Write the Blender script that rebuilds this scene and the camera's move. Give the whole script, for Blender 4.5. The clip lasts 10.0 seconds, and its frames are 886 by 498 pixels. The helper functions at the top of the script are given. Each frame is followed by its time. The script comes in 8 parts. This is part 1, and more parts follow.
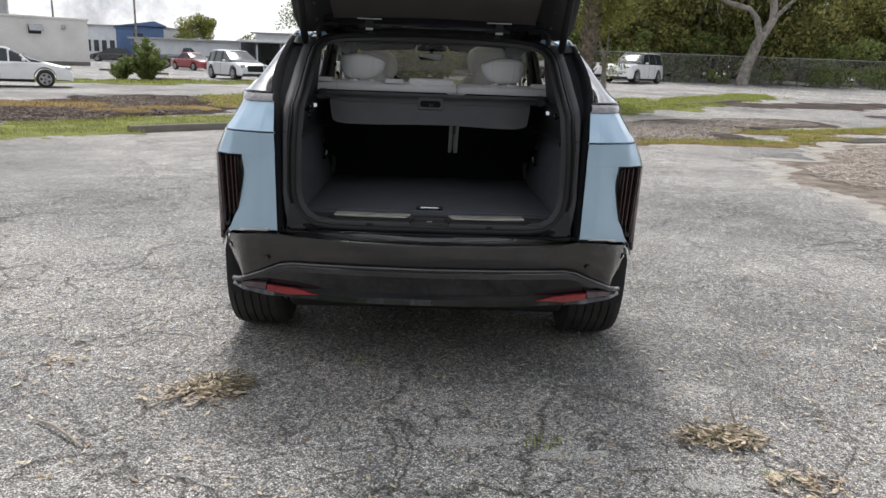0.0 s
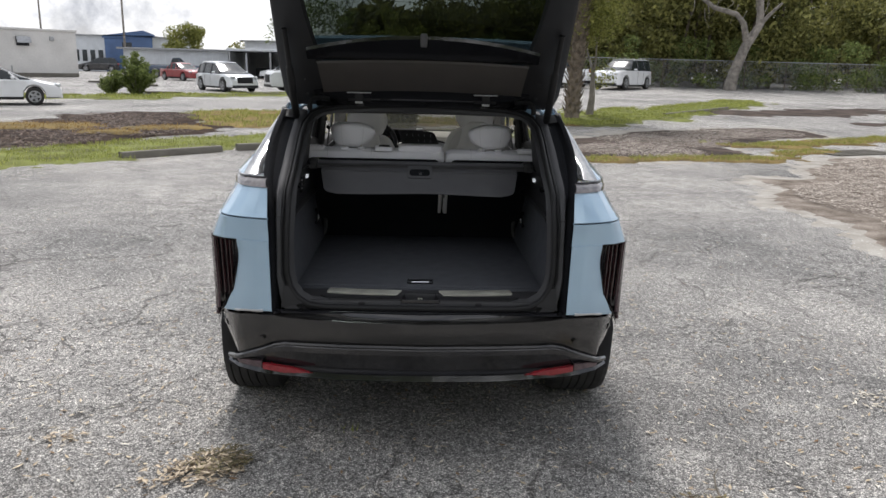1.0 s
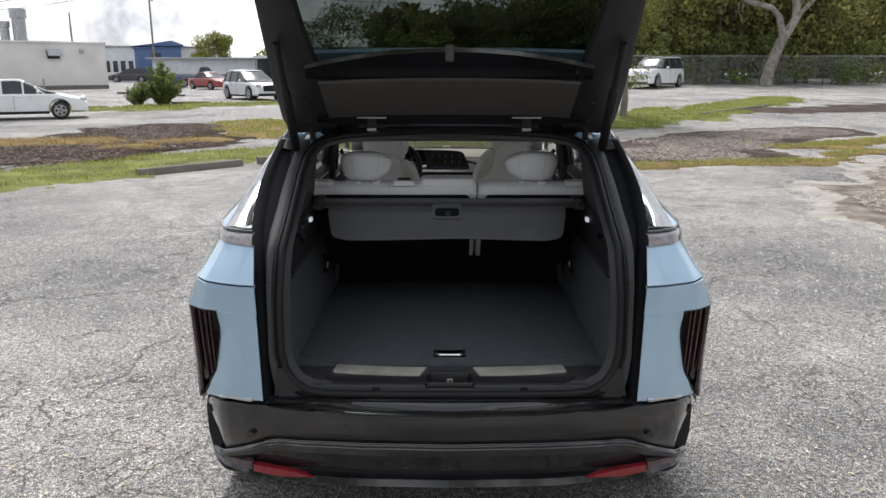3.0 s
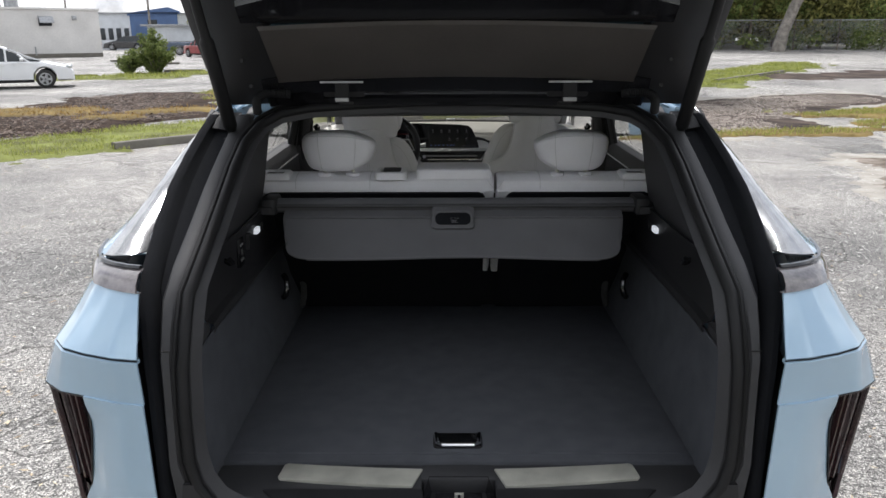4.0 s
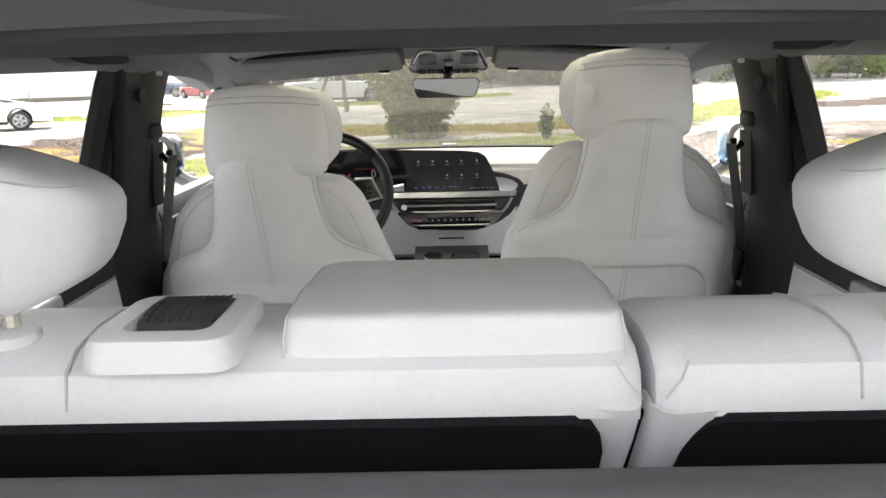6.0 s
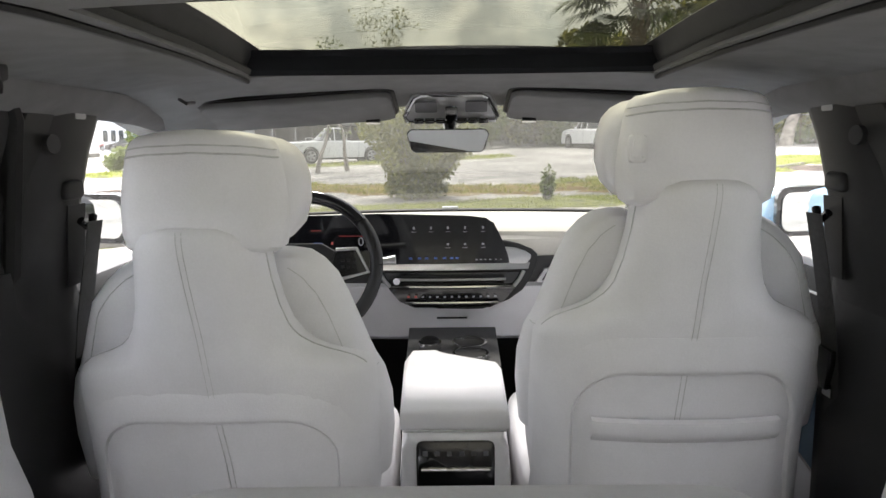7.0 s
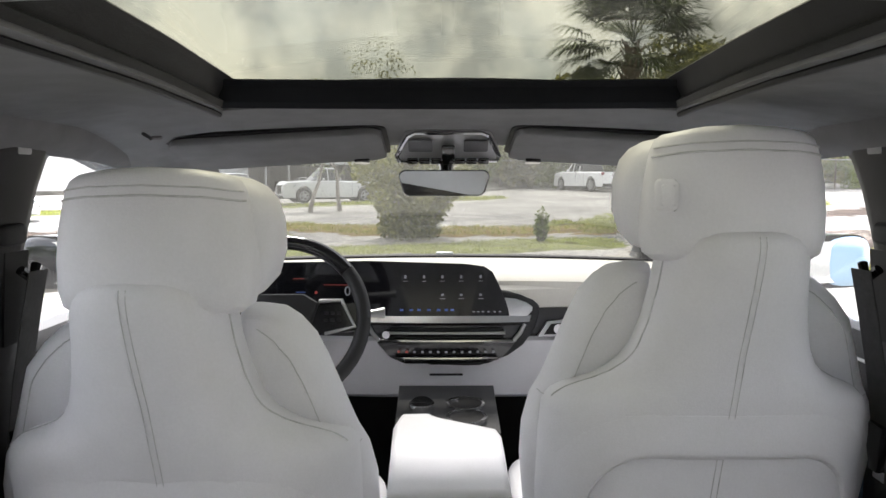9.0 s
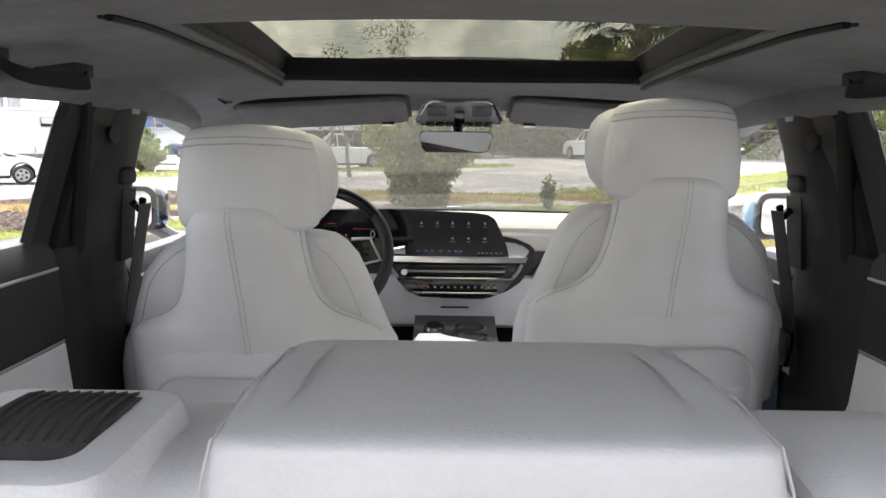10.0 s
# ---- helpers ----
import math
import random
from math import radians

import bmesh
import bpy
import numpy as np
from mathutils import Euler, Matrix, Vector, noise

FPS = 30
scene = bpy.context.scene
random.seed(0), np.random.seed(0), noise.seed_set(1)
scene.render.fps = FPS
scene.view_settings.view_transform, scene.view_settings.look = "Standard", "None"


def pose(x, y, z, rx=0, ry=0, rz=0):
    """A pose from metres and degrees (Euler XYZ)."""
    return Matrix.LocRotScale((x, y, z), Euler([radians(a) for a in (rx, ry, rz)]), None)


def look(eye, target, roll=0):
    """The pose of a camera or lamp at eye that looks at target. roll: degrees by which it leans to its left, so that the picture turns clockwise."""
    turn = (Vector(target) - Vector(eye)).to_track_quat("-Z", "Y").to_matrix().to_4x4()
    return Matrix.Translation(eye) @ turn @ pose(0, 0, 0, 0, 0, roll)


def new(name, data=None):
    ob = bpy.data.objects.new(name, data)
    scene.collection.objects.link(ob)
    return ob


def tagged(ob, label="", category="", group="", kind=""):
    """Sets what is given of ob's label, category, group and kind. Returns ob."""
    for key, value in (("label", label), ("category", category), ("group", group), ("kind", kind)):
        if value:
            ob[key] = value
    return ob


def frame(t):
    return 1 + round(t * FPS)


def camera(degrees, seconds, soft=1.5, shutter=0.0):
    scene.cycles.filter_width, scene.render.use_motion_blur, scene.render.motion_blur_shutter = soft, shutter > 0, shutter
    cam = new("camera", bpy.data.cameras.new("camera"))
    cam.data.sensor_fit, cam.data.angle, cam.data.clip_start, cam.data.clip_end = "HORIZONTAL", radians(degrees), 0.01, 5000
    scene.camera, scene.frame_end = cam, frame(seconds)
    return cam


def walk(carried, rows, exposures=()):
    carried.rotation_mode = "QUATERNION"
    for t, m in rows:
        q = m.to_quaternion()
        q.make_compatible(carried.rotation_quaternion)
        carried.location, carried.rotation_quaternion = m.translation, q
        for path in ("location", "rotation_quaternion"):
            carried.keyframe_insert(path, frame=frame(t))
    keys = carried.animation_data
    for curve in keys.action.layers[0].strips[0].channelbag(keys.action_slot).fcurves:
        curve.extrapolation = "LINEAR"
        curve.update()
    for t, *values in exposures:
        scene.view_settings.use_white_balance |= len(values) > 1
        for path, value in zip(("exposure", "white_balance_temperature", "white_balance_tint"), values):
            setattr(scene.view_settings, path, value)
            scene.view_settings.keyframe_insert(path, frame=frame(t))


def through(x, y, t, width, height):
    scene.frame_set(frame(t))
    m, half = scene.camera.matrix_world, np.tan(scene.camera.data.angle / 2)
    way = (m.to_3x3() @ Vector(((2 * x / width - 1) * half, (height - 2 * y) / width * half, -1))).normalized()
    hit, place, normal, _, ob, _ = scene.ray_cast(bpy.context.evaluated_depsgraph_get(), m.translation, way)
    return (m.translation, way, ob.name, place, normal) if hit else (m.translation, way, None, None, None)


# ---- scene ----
# ---- camera and its walk ----
cam = camera(62.0, 10.0)
# seconds, x, y, z, yaw, pitch, roll
PATH = [
    (0.0, -0.030, -3.031, 1.400, -1.17, -14.09, -2.08),
    (0.5, -0.030, -3.042, 1.589, -2.10, -14.24, -1.90),
    (1.0, -0.030, -3.039, 1.744, -1.94, -13.85, -1.43),
    (1.5, -0.028, -3.004, 1.830, -1.23, -13.38, -0.79),
    (2.0, -0.033, -2.943, 1.869, -0.56, -12.86, -0.35),
    (3.5, -0.018, -1.822, 1.764, 0.18, -14.78, 0.06),
    (4.0, -0.028, -1.314, 1.733, 0.23, -16.12, 0.17),
    (4.5, -0.021, -0.787, 1.679, 0.10, -16.98, 0.30),
    (5.0, -0.039, -0.287, 1.576, 0.29, -16.70, 0.56),
    (5.5, -0.023, 0.165, 1.512, 0.24, -15.33, 0.64),
    (6.0, -0.007, 0.556, 1.480, 0.24, -13.22, 1.21),
    (7.5, -0.015, 1.022, 1.454, 0.17, -6.91, 0.33),
    (8.0, -0.018, 1.082, 1.464, 0.03, -5.95, 0.22),
    (8.5, -0.015, 1.121, 1.464, -0.13, -5.49, 0.20),
    (9.0, -0.017, 1.115, 1.457, -0.26, -5.47, 0.03),
    (9.5, -0.024, 0.974, 1.447, -0.04, -6.37, -0.21),
    (10.0, -0.026, 0.762, 1.438, 0.42, -7.96, -0.65),
]
STOPS = [(0.0, 0.16, 6400, 12.0), (2.0, 0.14, 6400, 12.5), (3.5, 0.34, 6350, 12.0), (4.0, 0.5, 6350, 12.0), (4.5, 1.25, 6850, 15.0), (5.0, 2.1, 6550, 11.0), (5.5, 2.4, 6700, 13.0), (6.0, 2.4, 6700, 12.0), (7.5, 2.3, 6400, 13.0), (8.5, 2.25, 6350, 13.0), (10.0, 2.17, 6450, 14.0)]
walk(cam, [(t, pose(x, y, z, 90 + pitch, roll, yaw)) for t, x, y, z, yaw, pitch, roll in PATH], STOPS)

# ---- world, sun ----
world = bpy.data.worlds.new("sky")
scene.world = world
world.use_nodes = True
wn, wl = world.node_tree.nodes, world.node_tree.links
wn.clear()
sky = wn.new("ShaderNodeTexSky")
sky.sky_type, sky.sun_disc = "NISHITA", False
sky.sun_elevation, sky.sun_rotation = radians(56), radians(-12)
sky.air_density, sky.dust_density = 1.0, 2.0
cloud = wn.new("ShaderNodeTexNoise")
cloud.inputs["Scale"].default_value = 3.4
cloud.inputs["Detail"].default_value = 9.0
cloud.inputs["Roughness"].default_value = 0.6
cloud.inputs["Distortion"].default_value = 0.5
cover = wn.new("ShaderNodeValToRGB")
cover.color_ramp.elements[0].position, cover.color_ramp.elements[1].position = 0.36, 0.58
cover.color_ramp.elements[0].color, cover.color_ramp.elements[1].color = (0.58, 0.58, 0.58, 1), (1, 1, 1, 1)
puff = wn.new("ShaderNodeTexNoise")
puff.inputs["Scale"].default_value = 6.0
puff.inputs["Detail"].default_value = 8.0
puff.inputs["Roughness"].default_value = 0.62
tone = wn.new("ShaderNodeValToRGB")
tone.color_ramp.elements[0].position, tone.color_ramp.elements[1].position = 0.42, 0.58
tone.color_ramp.elements[0].color, tone.color_ramp.elements[1].color = (3.9, 4.05, 4.3, 1), (9.2, 9.25, 9.2, 1)
blend = wn.new("ShaderNodeMix")
blend.data_type = "RGBA"
back = wn.new("ShaderNodeBackground")
back.inputs["Strength"].default_value = 0.135
out = wn.new("ShaderNodeOutputWorld")
wl.new(cloud.outputs["Fac"], cover.inputs["Fac"])
wl.new(puff.outputs["Fac"], tone.inputs["Fac"])
wl.new(cover.outputs["Color"], blend.inputs["Factor"])
wl.new(sky.outputs["Color"], blend.inputs["A"])
wl.new(tone.outputs["Color"], blend.inputs["B"])
wl.new(blend.outputs["Result"], back.inputs["Color"])
wl.new(back.outputs["Background"], out.inputs["Surface"])

sun_data = bpy.data.lights.new("sun", "SUN")
sun_data.energy, sun_data.angle, sun_data.color = 2.9, radians(14), (1.0, 0.97, 0.93)
sun = new("sun", sun_data)
sun.matrix_world = look((-6, 28, 44), (0, 0, 0))

# ---- materials ----
def rgb(c):
    return (c[0], c[1], c[2], 1.0)


def mat(name, base, rough=0.5, metal=0.0, var=0.12, scale=8.0, fine=160.0, bump=0.0, bump_scale=200.0, spec=0.5,
        coat=0.0, tint=None, rvar=0.08, emit=None, emit_strength=0.0):
    """A surface whose colour and gloss vary at a coarse and a fine scale, with fine relief."""
    m = bpy.data.materials.new(name)
    m.use_nodes = True
    n, l = m.node_tree.nodes, m.node_tree.links
    b = n["Principled BSDF"]
    b.inputs["Roughness"].default_value, b.inputs["Metallic"].default_value = rough, metal
    b.inputs["Specular IOR Level"].default_value, b.inputs["Coat Weight"].default_value = spec, coat
    b.inputs["Coat Roughness"].default_value = 0.04
    co = n.new("ShaderNodeTexCoord")
    big, small = n.new("ShaderNodeTexNoise"), n.new("ShaderNodeTexNoise")
    for t, s, d in ((big, scale, 5.0), (small, fine, 3.0)):
        t.inputs["Scale"].default_value, t.inputs["Detail"].default_value = s, d
        l.new(co.outputs["Object"], t.inputs["Vector"])
    add = n.new("ShaderNodeMath")
    add.operation = "MULTIPLY_ADD"
    l.new(small.outputs["Fac"], add.inputs[0])
    add.inputs[1].default_value = 0.45
    l.new(big.outputs["Fac"], add.inputs[2])
    ramp = n.new("ShaderNodeValToRGB")
    ramp.color_ramp.elements[0].position, ramp.color_ramp.elements[1].position = 0.5, 0.98
    dark = tint or tuple(c * (1 - 2 * var) for c in base)
    ramp.color_ramp.elements[0].color = rgb(dark)
    ramp.color_ramp.elements[1].color = rgb(tuple(min(1, c * (1 + var)) for c in base))
    l.new(add.outputs[0], ramp.inputs["Fac"])
    l.new(ramp.outputs["Color"], b.inputs["Base Color"])
    if rvar:
        mr = n.new("ShaderNodeMapRange")
        mr.inputs["To Min"].default_value, mr.inputs["To Max"].default_value = max(0.02, rough - rvar), min(1, rough + rvar)
        l.new(big.outputs["Fac"], mr.inputs["Value"])
        l.new(mr.outputs["Result"], b.inputs["Roughness"])
    if bump:
        t = n.new("ShaderNodeTexNoise")
        t.inputs["Scale"].default_value, t.inputs["Detail"].default_value = bump_scale, 4.0
        l.new(co.outputs["Object"], t.inputs["Vector"])
        bp = n.new("ShaderNodeBump")
        bp.inputs["Strength"].default_value, bp.inputs["Distance"].default_value = bump, 0.02
        l.new(t.outputs["Fac"], bp.inputs["Height"])
        l.new(bp.outputs["Normal"], b.inputs["Normal"])
    if emit:
        b.inputs["Emission Color"].default_value, b.inputs["Emission Strength"].default_value = rgb(emit), emit_strength
    return m


def glass_mat(name, tint, dust=0.0, gloss=0.03, drops=0.0, edge=0.9, power=4.0):
    """Clear or tinted sheet glass: a view through, a gloss by Fresnel, and a film of dust and dried drops."""
    m = bpy.data.materials.new(name)
    m.use_nodes = True
    n, l = m.node_tree.nodes, m.node_tree.links
    n.clear()
    o, clear, shine = n.new("ShaderNodeOutputMaterial"), n.new("ShaderNodeBsdfTransparent"), n.new("ShaderNodeBsdfGlossy")
    clear.inputs["Color"].default_value, shine.inputs["Roughness"].default_value = rgb(tint), gloss
    lw, pw, fr, mix = n.new("ShaderNodeLayerWeight"), n.new("ShaderNodeMath"), n.new("ShaderNodeMapRange"), n.new("ShaderNodeMixShader")
    lw.inputs["Blend"].default_value, pw.operation, pw.inputs[1].default_value = 0.5, "POWER", power
    l.new(lw.outputs["Facing"], pw.inputs[0])
    l.new(pw.outputs[0], fr.inputs["Value"])
    fr.inputs["To Min"].default_value, fr.inputs["To Max"].default_value = 0.045, edge
    l.new(fr.outputs["Result"], mix.inputs["Fac"])
    l.new(clear.outputs[0], mix.inputs[1])
    l.new(shine.outputs[0], mix.inputs[2])
    last = mix.outputs[0]
    if dust or drops:
        co, noi, dots = n.new("ShaderNodeTexCoord"), n.new("ShaderNodeTexNoise"), n.new("ShaderNodeTexVoronoi")
        noi.inputs["Scale"].default_value, dots.inputs["Scale"].default_value = 5.0, 130.0
        l.new(co.outputs["Object"], noi.inputs["Vector"])
        l.new(co.outputs["Object"], dots.inputs["Vector"])
        ring = n.new("ShaderNodeMapRange")
        ring.inputs["From Min"].default_value, ring.inputs["From Max"].default_value = 0.34, 0.18
        ring.inputs["To Min"].default_value, ring.inputs["To Max"].default_value = 0.0, drops
        l.new(dots.outputs["Distance"], ring.inputs["Value"])
        film = n.new("ShaderNodeMath")
        film.operation = "MULTIPLY_ADD"
        l.new(noi.outputs["Fac"], film.inputs[0])
        l.new(ring.outputs["Result"], film.inputs[1])
        film.inputs[2].default_value = dust
        d, tr, both, mix2 = n.new("ShaderNodeBsdfDiffuse"), n.new("ShaderNodeBsdfTranslucent"), n.new("ShaderNodeMixShader"), n.new("ShaderNodeMixShader")
        d.inputs["Color"].default_value = tr.inputs["Color"].default_value = (0.74, 0.74, 0.70, 1)
        both.inputs["Fac"].default_value = 0.6
        l.new(d.outputs[0], both.inputs[1])
        l.new(tr.outputs[0], both.inputs[2])
        l.new(film.outputs[0], mix2.inputs["Fac"])
        l.new(last, mix2.inputs[1])
        l.new(both.outputs[0], mix2.inputs[2])
        last = mix2.outputs[0]
    l.new(last, o.inputs["Surface"])
    return m


M = dict(
    paint=mat("blue_car_paint", (0.40, 0.56, 0.70), 0.22, 0.3, var=0.03, scale=3, fine=900, coat=1.0, rvar=0.03),
    gloss_black=mat("gloss_black_plastic", (0.012, 0.012, 0.014), 0.14, var=0.2, scale=5, coat=0.6, rvar=0.05),
    bumper_black=mat("dusty_bumper_plastic", (0.017, 0.016, 0.0155), 0.2, var=0.35, scale=9, fine=60, coat=0.7, rvar=0.14, bump=0.04, bump_scale=40),
    grain=mat("grained_black_plastic", (0.021, 0.021, 0.023), 0.52, spec=0.4, var=0.1, scale=12, bump=0.12, bump_scale=900, rvar=0.05),
    panel_grey=mat("grey_tailgate_lining", (0.078, 0.070, 0.066), 0.6, var=0.08, scale=9, bump=0.1, bump_scale=700),
    soft_black=mat("soft_grey_trim", (0.043, 0.043, 0.046), 0.6, var=0.1, scale=9, bump=0.1, bump_scale=700),
    # seat-back carpet far darker than the floor's: bay shade is in the colour
    back_carpet=mat("shade_dark_carpet", (0.016, 0.017, 0.02), 0.95, var=0.08, scale=16, fine=420, bump=0.5, bump_scale=650, spec=0.1),
    carpet=mat("charcoal_cargo_carpet", (0.105, 0.11, 0.124), 0.95, var=0.08, scale=16, fine=420, bump=0.5, bump_scale=650, spec=0.15),
    headliner=mat("dark_grey_headliner_cloth", (0.205, 0.204, 0.208), 0.95, var=0.07, scale=20, fine=700, bump=0.2, bump_scale=900, spec=0.1),
    rubber=mat("black_rubber_seal", (0.010, 0.010, 0.011), 0.6, spec=0.35, var=0.15, scale=20, bump=0.05, bump_scale=300),
    tyre=mat("worn_tyre_rubber", (0.035, 0.034, 0.033), 0.85, var=0.2, scale=14, bump=0.15, bump_scale=90),
    leather=mat("pale_grey_leather", (0.765, 0.76, 0.785), 0.5, var=0.035, scale=9, fine=260, bump=0.09, bump_scale=420, rvar=0.05),
    leather_seam=mat("grey_stitching", (0.58, 0.58, 0.585), 0.7, var=0.1, scale=50),
    cover=mat("grey_vinyl_cover", (0.115, 0.115, 0.122), 0.55, var=0.06, scale=10, fine=400, bump=0.12, bump_scale=800),
    # pale half-metal base: the scuff plates' sky glint is put into the colour
    steel=mat("sky_glint_steel", (0.66, 0.65, 0.57), 0.32, 0.4, var=0.12, scale=14, fine=500, rvar=0.1),
    chrome=mat("bright_chrome", (0.8, 0.8, 0.81), 0.1, 1.0, var=0.05, scale=20, rvar=0.04),
    satin=mat("satin_silver_trim", (0.55, 0.56, 0.57), 0.35, 0.85, var=0.05, scale=15),
    screen=mat("dark_screen_glass", (0.008, 0.008, 0.01), 0.08, var=0.1, scale=5, rvar=0.02),
    red_lens=mat("red_reflector", (0.26, 0.012, 0.02), 0.2, var=0.15, scale=40, coat=0.6),
    smoke_lens=mat("smoked_lamp_lens", (0.035, 0.012, 0.014), 0.1, var=0.3, scale=18, coat=0.8, rvar=0.04),
    pink_lens=mat("dull_red_lamp_strip", (0.10, 0.062, 0.070), 0.22, var=0.2, scale=30, coat=0.6),
    clear_lens=mat("grey_clear_lens", (0.17, 0.155, 0.158), 0.12, var=0.2, scale=30, coat=0.8),
    led=mat("lit_lamp", (0.9, 0.92, 1.0), 0.4, emit=(0.9, 0.95, 1.0), emit_strength=0.35),
    icon=mat("lit_icons", (0.2, 0.2, 0.21), 0.4, emit=(0.75, 0.8, 0.9), emit_strength=0.018),
    icon_blue=mat("lit_blue_icons", (0.05, 0.1, 0.3), 0.4, emit=(0.15, 0.3, 1.0), emit_strength=0.014),
    icon_red=mat("lit_red_icons", (0.3, 0.05, 0.05), 0.4, emit=(1.0, 0.15, 0.1), emit_strength=0.03),
    console_grey=mat("grey_console_plastic", (0.42, 0.42, 0.43), 0.4, 0.1, var=0.06, scale=12),
    dash=mat("cream_dash_vinyl", (0.70, 0.67, 0.61), 0.55, var=0.04, scale=9, bump=0.1, bump_scale=500),
    mirror=mat("mirror_silver", (0.82, 0.84, 0.84), 0.03, 1.0, var=0.02, scale=9, rvar=0.01),
    glass=glass_mat("clear_door_glass", (0.92, 0.92, 0.91)),
    screen_glass=glass_mat("dusty_windscreen", (0.275, 0.275, 0.255), dust=0.02, drops=0.18, edge=0.30),
    roof_glass=glass_mat("dusty_roof_glass", (0.395, 0.39, 0.335), dust=0.002, drops=0.10, edge=0.3, power=7.0),
    rear_glass=glass_mat("tinted_door_glass", (0.88, 0.88, 0.865)),
    privacy=glass_mat("dark_privacy_glass", (0.10, 0.11, 0.11), gloss=0.02),
    tint_glass=glass_mat("tinted_rear_glass", (0.30, 0.33, 0.32), gloss=0.02),
    belt=mat("black_belt_webbing", (0.06, 0.06, 0.06), 0.8, var=0.15, scale=40, bump=0.3, bump_scale=900),
    white_paint=mat("white_car_paint", (0.78, 0.79, 0.80), 0.3, var=0.04, scale=2, coat=0.9),
    silver_paint=mat("silver_car_paint", (0.62, 0.64, 0.65), 0.3, 0.3, var=0.04, scale=2, coat=0.9),
    red_paint=mat("red_car_paint", (0.28, 0.03, 0.03), 0.3, var=0.06, scale=2, coat=0.9),
    navy_paint=mat("navy_car_paint", (0.03, 0.055, 0.10), 0.3, var=0.06, scale=2, coat=0.9),
    black_paint=mat("black_car_paint", (0.02, 0.02, 0.022), 0.25, var=0.06, scale=2, coat=0.9),
    car_glass=mat("dark_car_glass", (0.025, 0.032, 0.036), 0.16, var=0.2, scale=2),
    # dark glass given a pale metallic base: the sky's reflection is painted in
    quarter_glass=mat("sky_sheen_quarter_glass", (0.38, 0.39, 0.40), 0.16, 0.75, var=0.15, scale=12, fine=300, coat=1.0, rvar=0.05),
    lamp_glass=mat("lamp_glass", (0.6, 0.62, 0.63), 0.1, var=0.2, scale=15, coat=0.8),
    stucco=mat("painted_block_wall", (0.70, 0.685, 0.66), 0.85, var=0.07, scale=0.6, fine=7, bump=0.15, bump_scale=20),
    tin=mat("white_metal_cladding", (0.62, 0.65, 0.68), 0.5, var=0.08, scale=1.0, fine=12),
    blue_wall=mat("blue_metal_cladding", (0.07, 0.13, 0.27), 0.5, var=0.1, scale=1.0, fine=12),
    roofing=mat("grey_roofing", (0.33, 0.34, 0.35), 0.7, var=0.12, scale=1.0, fine=12),
    galv=mat("galvanised_metal", (0.42, 0.43, 0.44), 0.45, 0.7, var=0.15, scale=6),
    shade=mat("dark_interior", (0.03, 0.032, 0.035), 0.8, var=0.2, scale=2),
    timber=mat("weathered_pole_timber", (0.16, 0.13, 0.10), 0.9, var=0.25, scale=6, fine=60, bump=0.4, bump_scale=40),
    concrete=mat("weathered_concrete", (0.155, 0.145, 0.125), 0.9, var=0.2, scale=3, fine=50, bump=0.3, bump_scale=60, tint=(0.12, 0.11, 0.09)),
    soil=mat("dark_mulch_soil", (0.055, 0.038, 0.029), 0.95, spec=0.08, var=0.35, scale=2.2, fine=45, bump=0.9, bump_scale=30),
    damp=mat("damp_grit_soil", (0.085, 0.066, 0.056), 0.85, spec=0.08, var=0.35, scale=1.4, fine=60, bump=0.6, bump_scale=45),
    chip_bed=mat("pale_chip_bed", (0.25, 0.22, 0.19), 0.95, spec=0.08, var=0.3, scale=3, fine=45, bump=0.8, bump_scale=35, tint=(0.09, 0.07, 0.055)),
    sand=mat("pale_sandy_grit", (0.37, 0.355, 0.325), 0.95, spec=0.08, var=0.16, scale=2.5, fine=60, bump=0.4, bump_scale=70, tint=(0.26, 0.24, 0.21)),
    grass=mat("short_grass", (0.16, 0.18, 0.05), 0.8, spec=0.08, var=0.4, scale=1.5, fine=30, bump=0.5, bump_scale=40, tint=(0.075, 0.075, 0.03)),
    dry_grass=mat("dry_orange_grass", (0.20, 0.145, 0.055), 0.85, spec=0.08, var=0.3, scale=1.5, fine=30, bump=0.5, bump_scale=40, tint=(0.10, 0.075, 0.035)),
    bark=mat("grey_bark", (0.27, 0.245, 0.215), 0.95, var=0.3, scale=3, fine=40, bump=0.6, bump_scale=30),
    palm_bark=mat("palm_boot_bark", (0.22, 0.18, 0.14), 0.95, var=0.35, scale=5, fine=40, bump=0.7, bump_scale=25),
    twig=mat("dry_twig", (0.36, 0.32, 0.27), 0.9, var=0.2, scale=30),
)


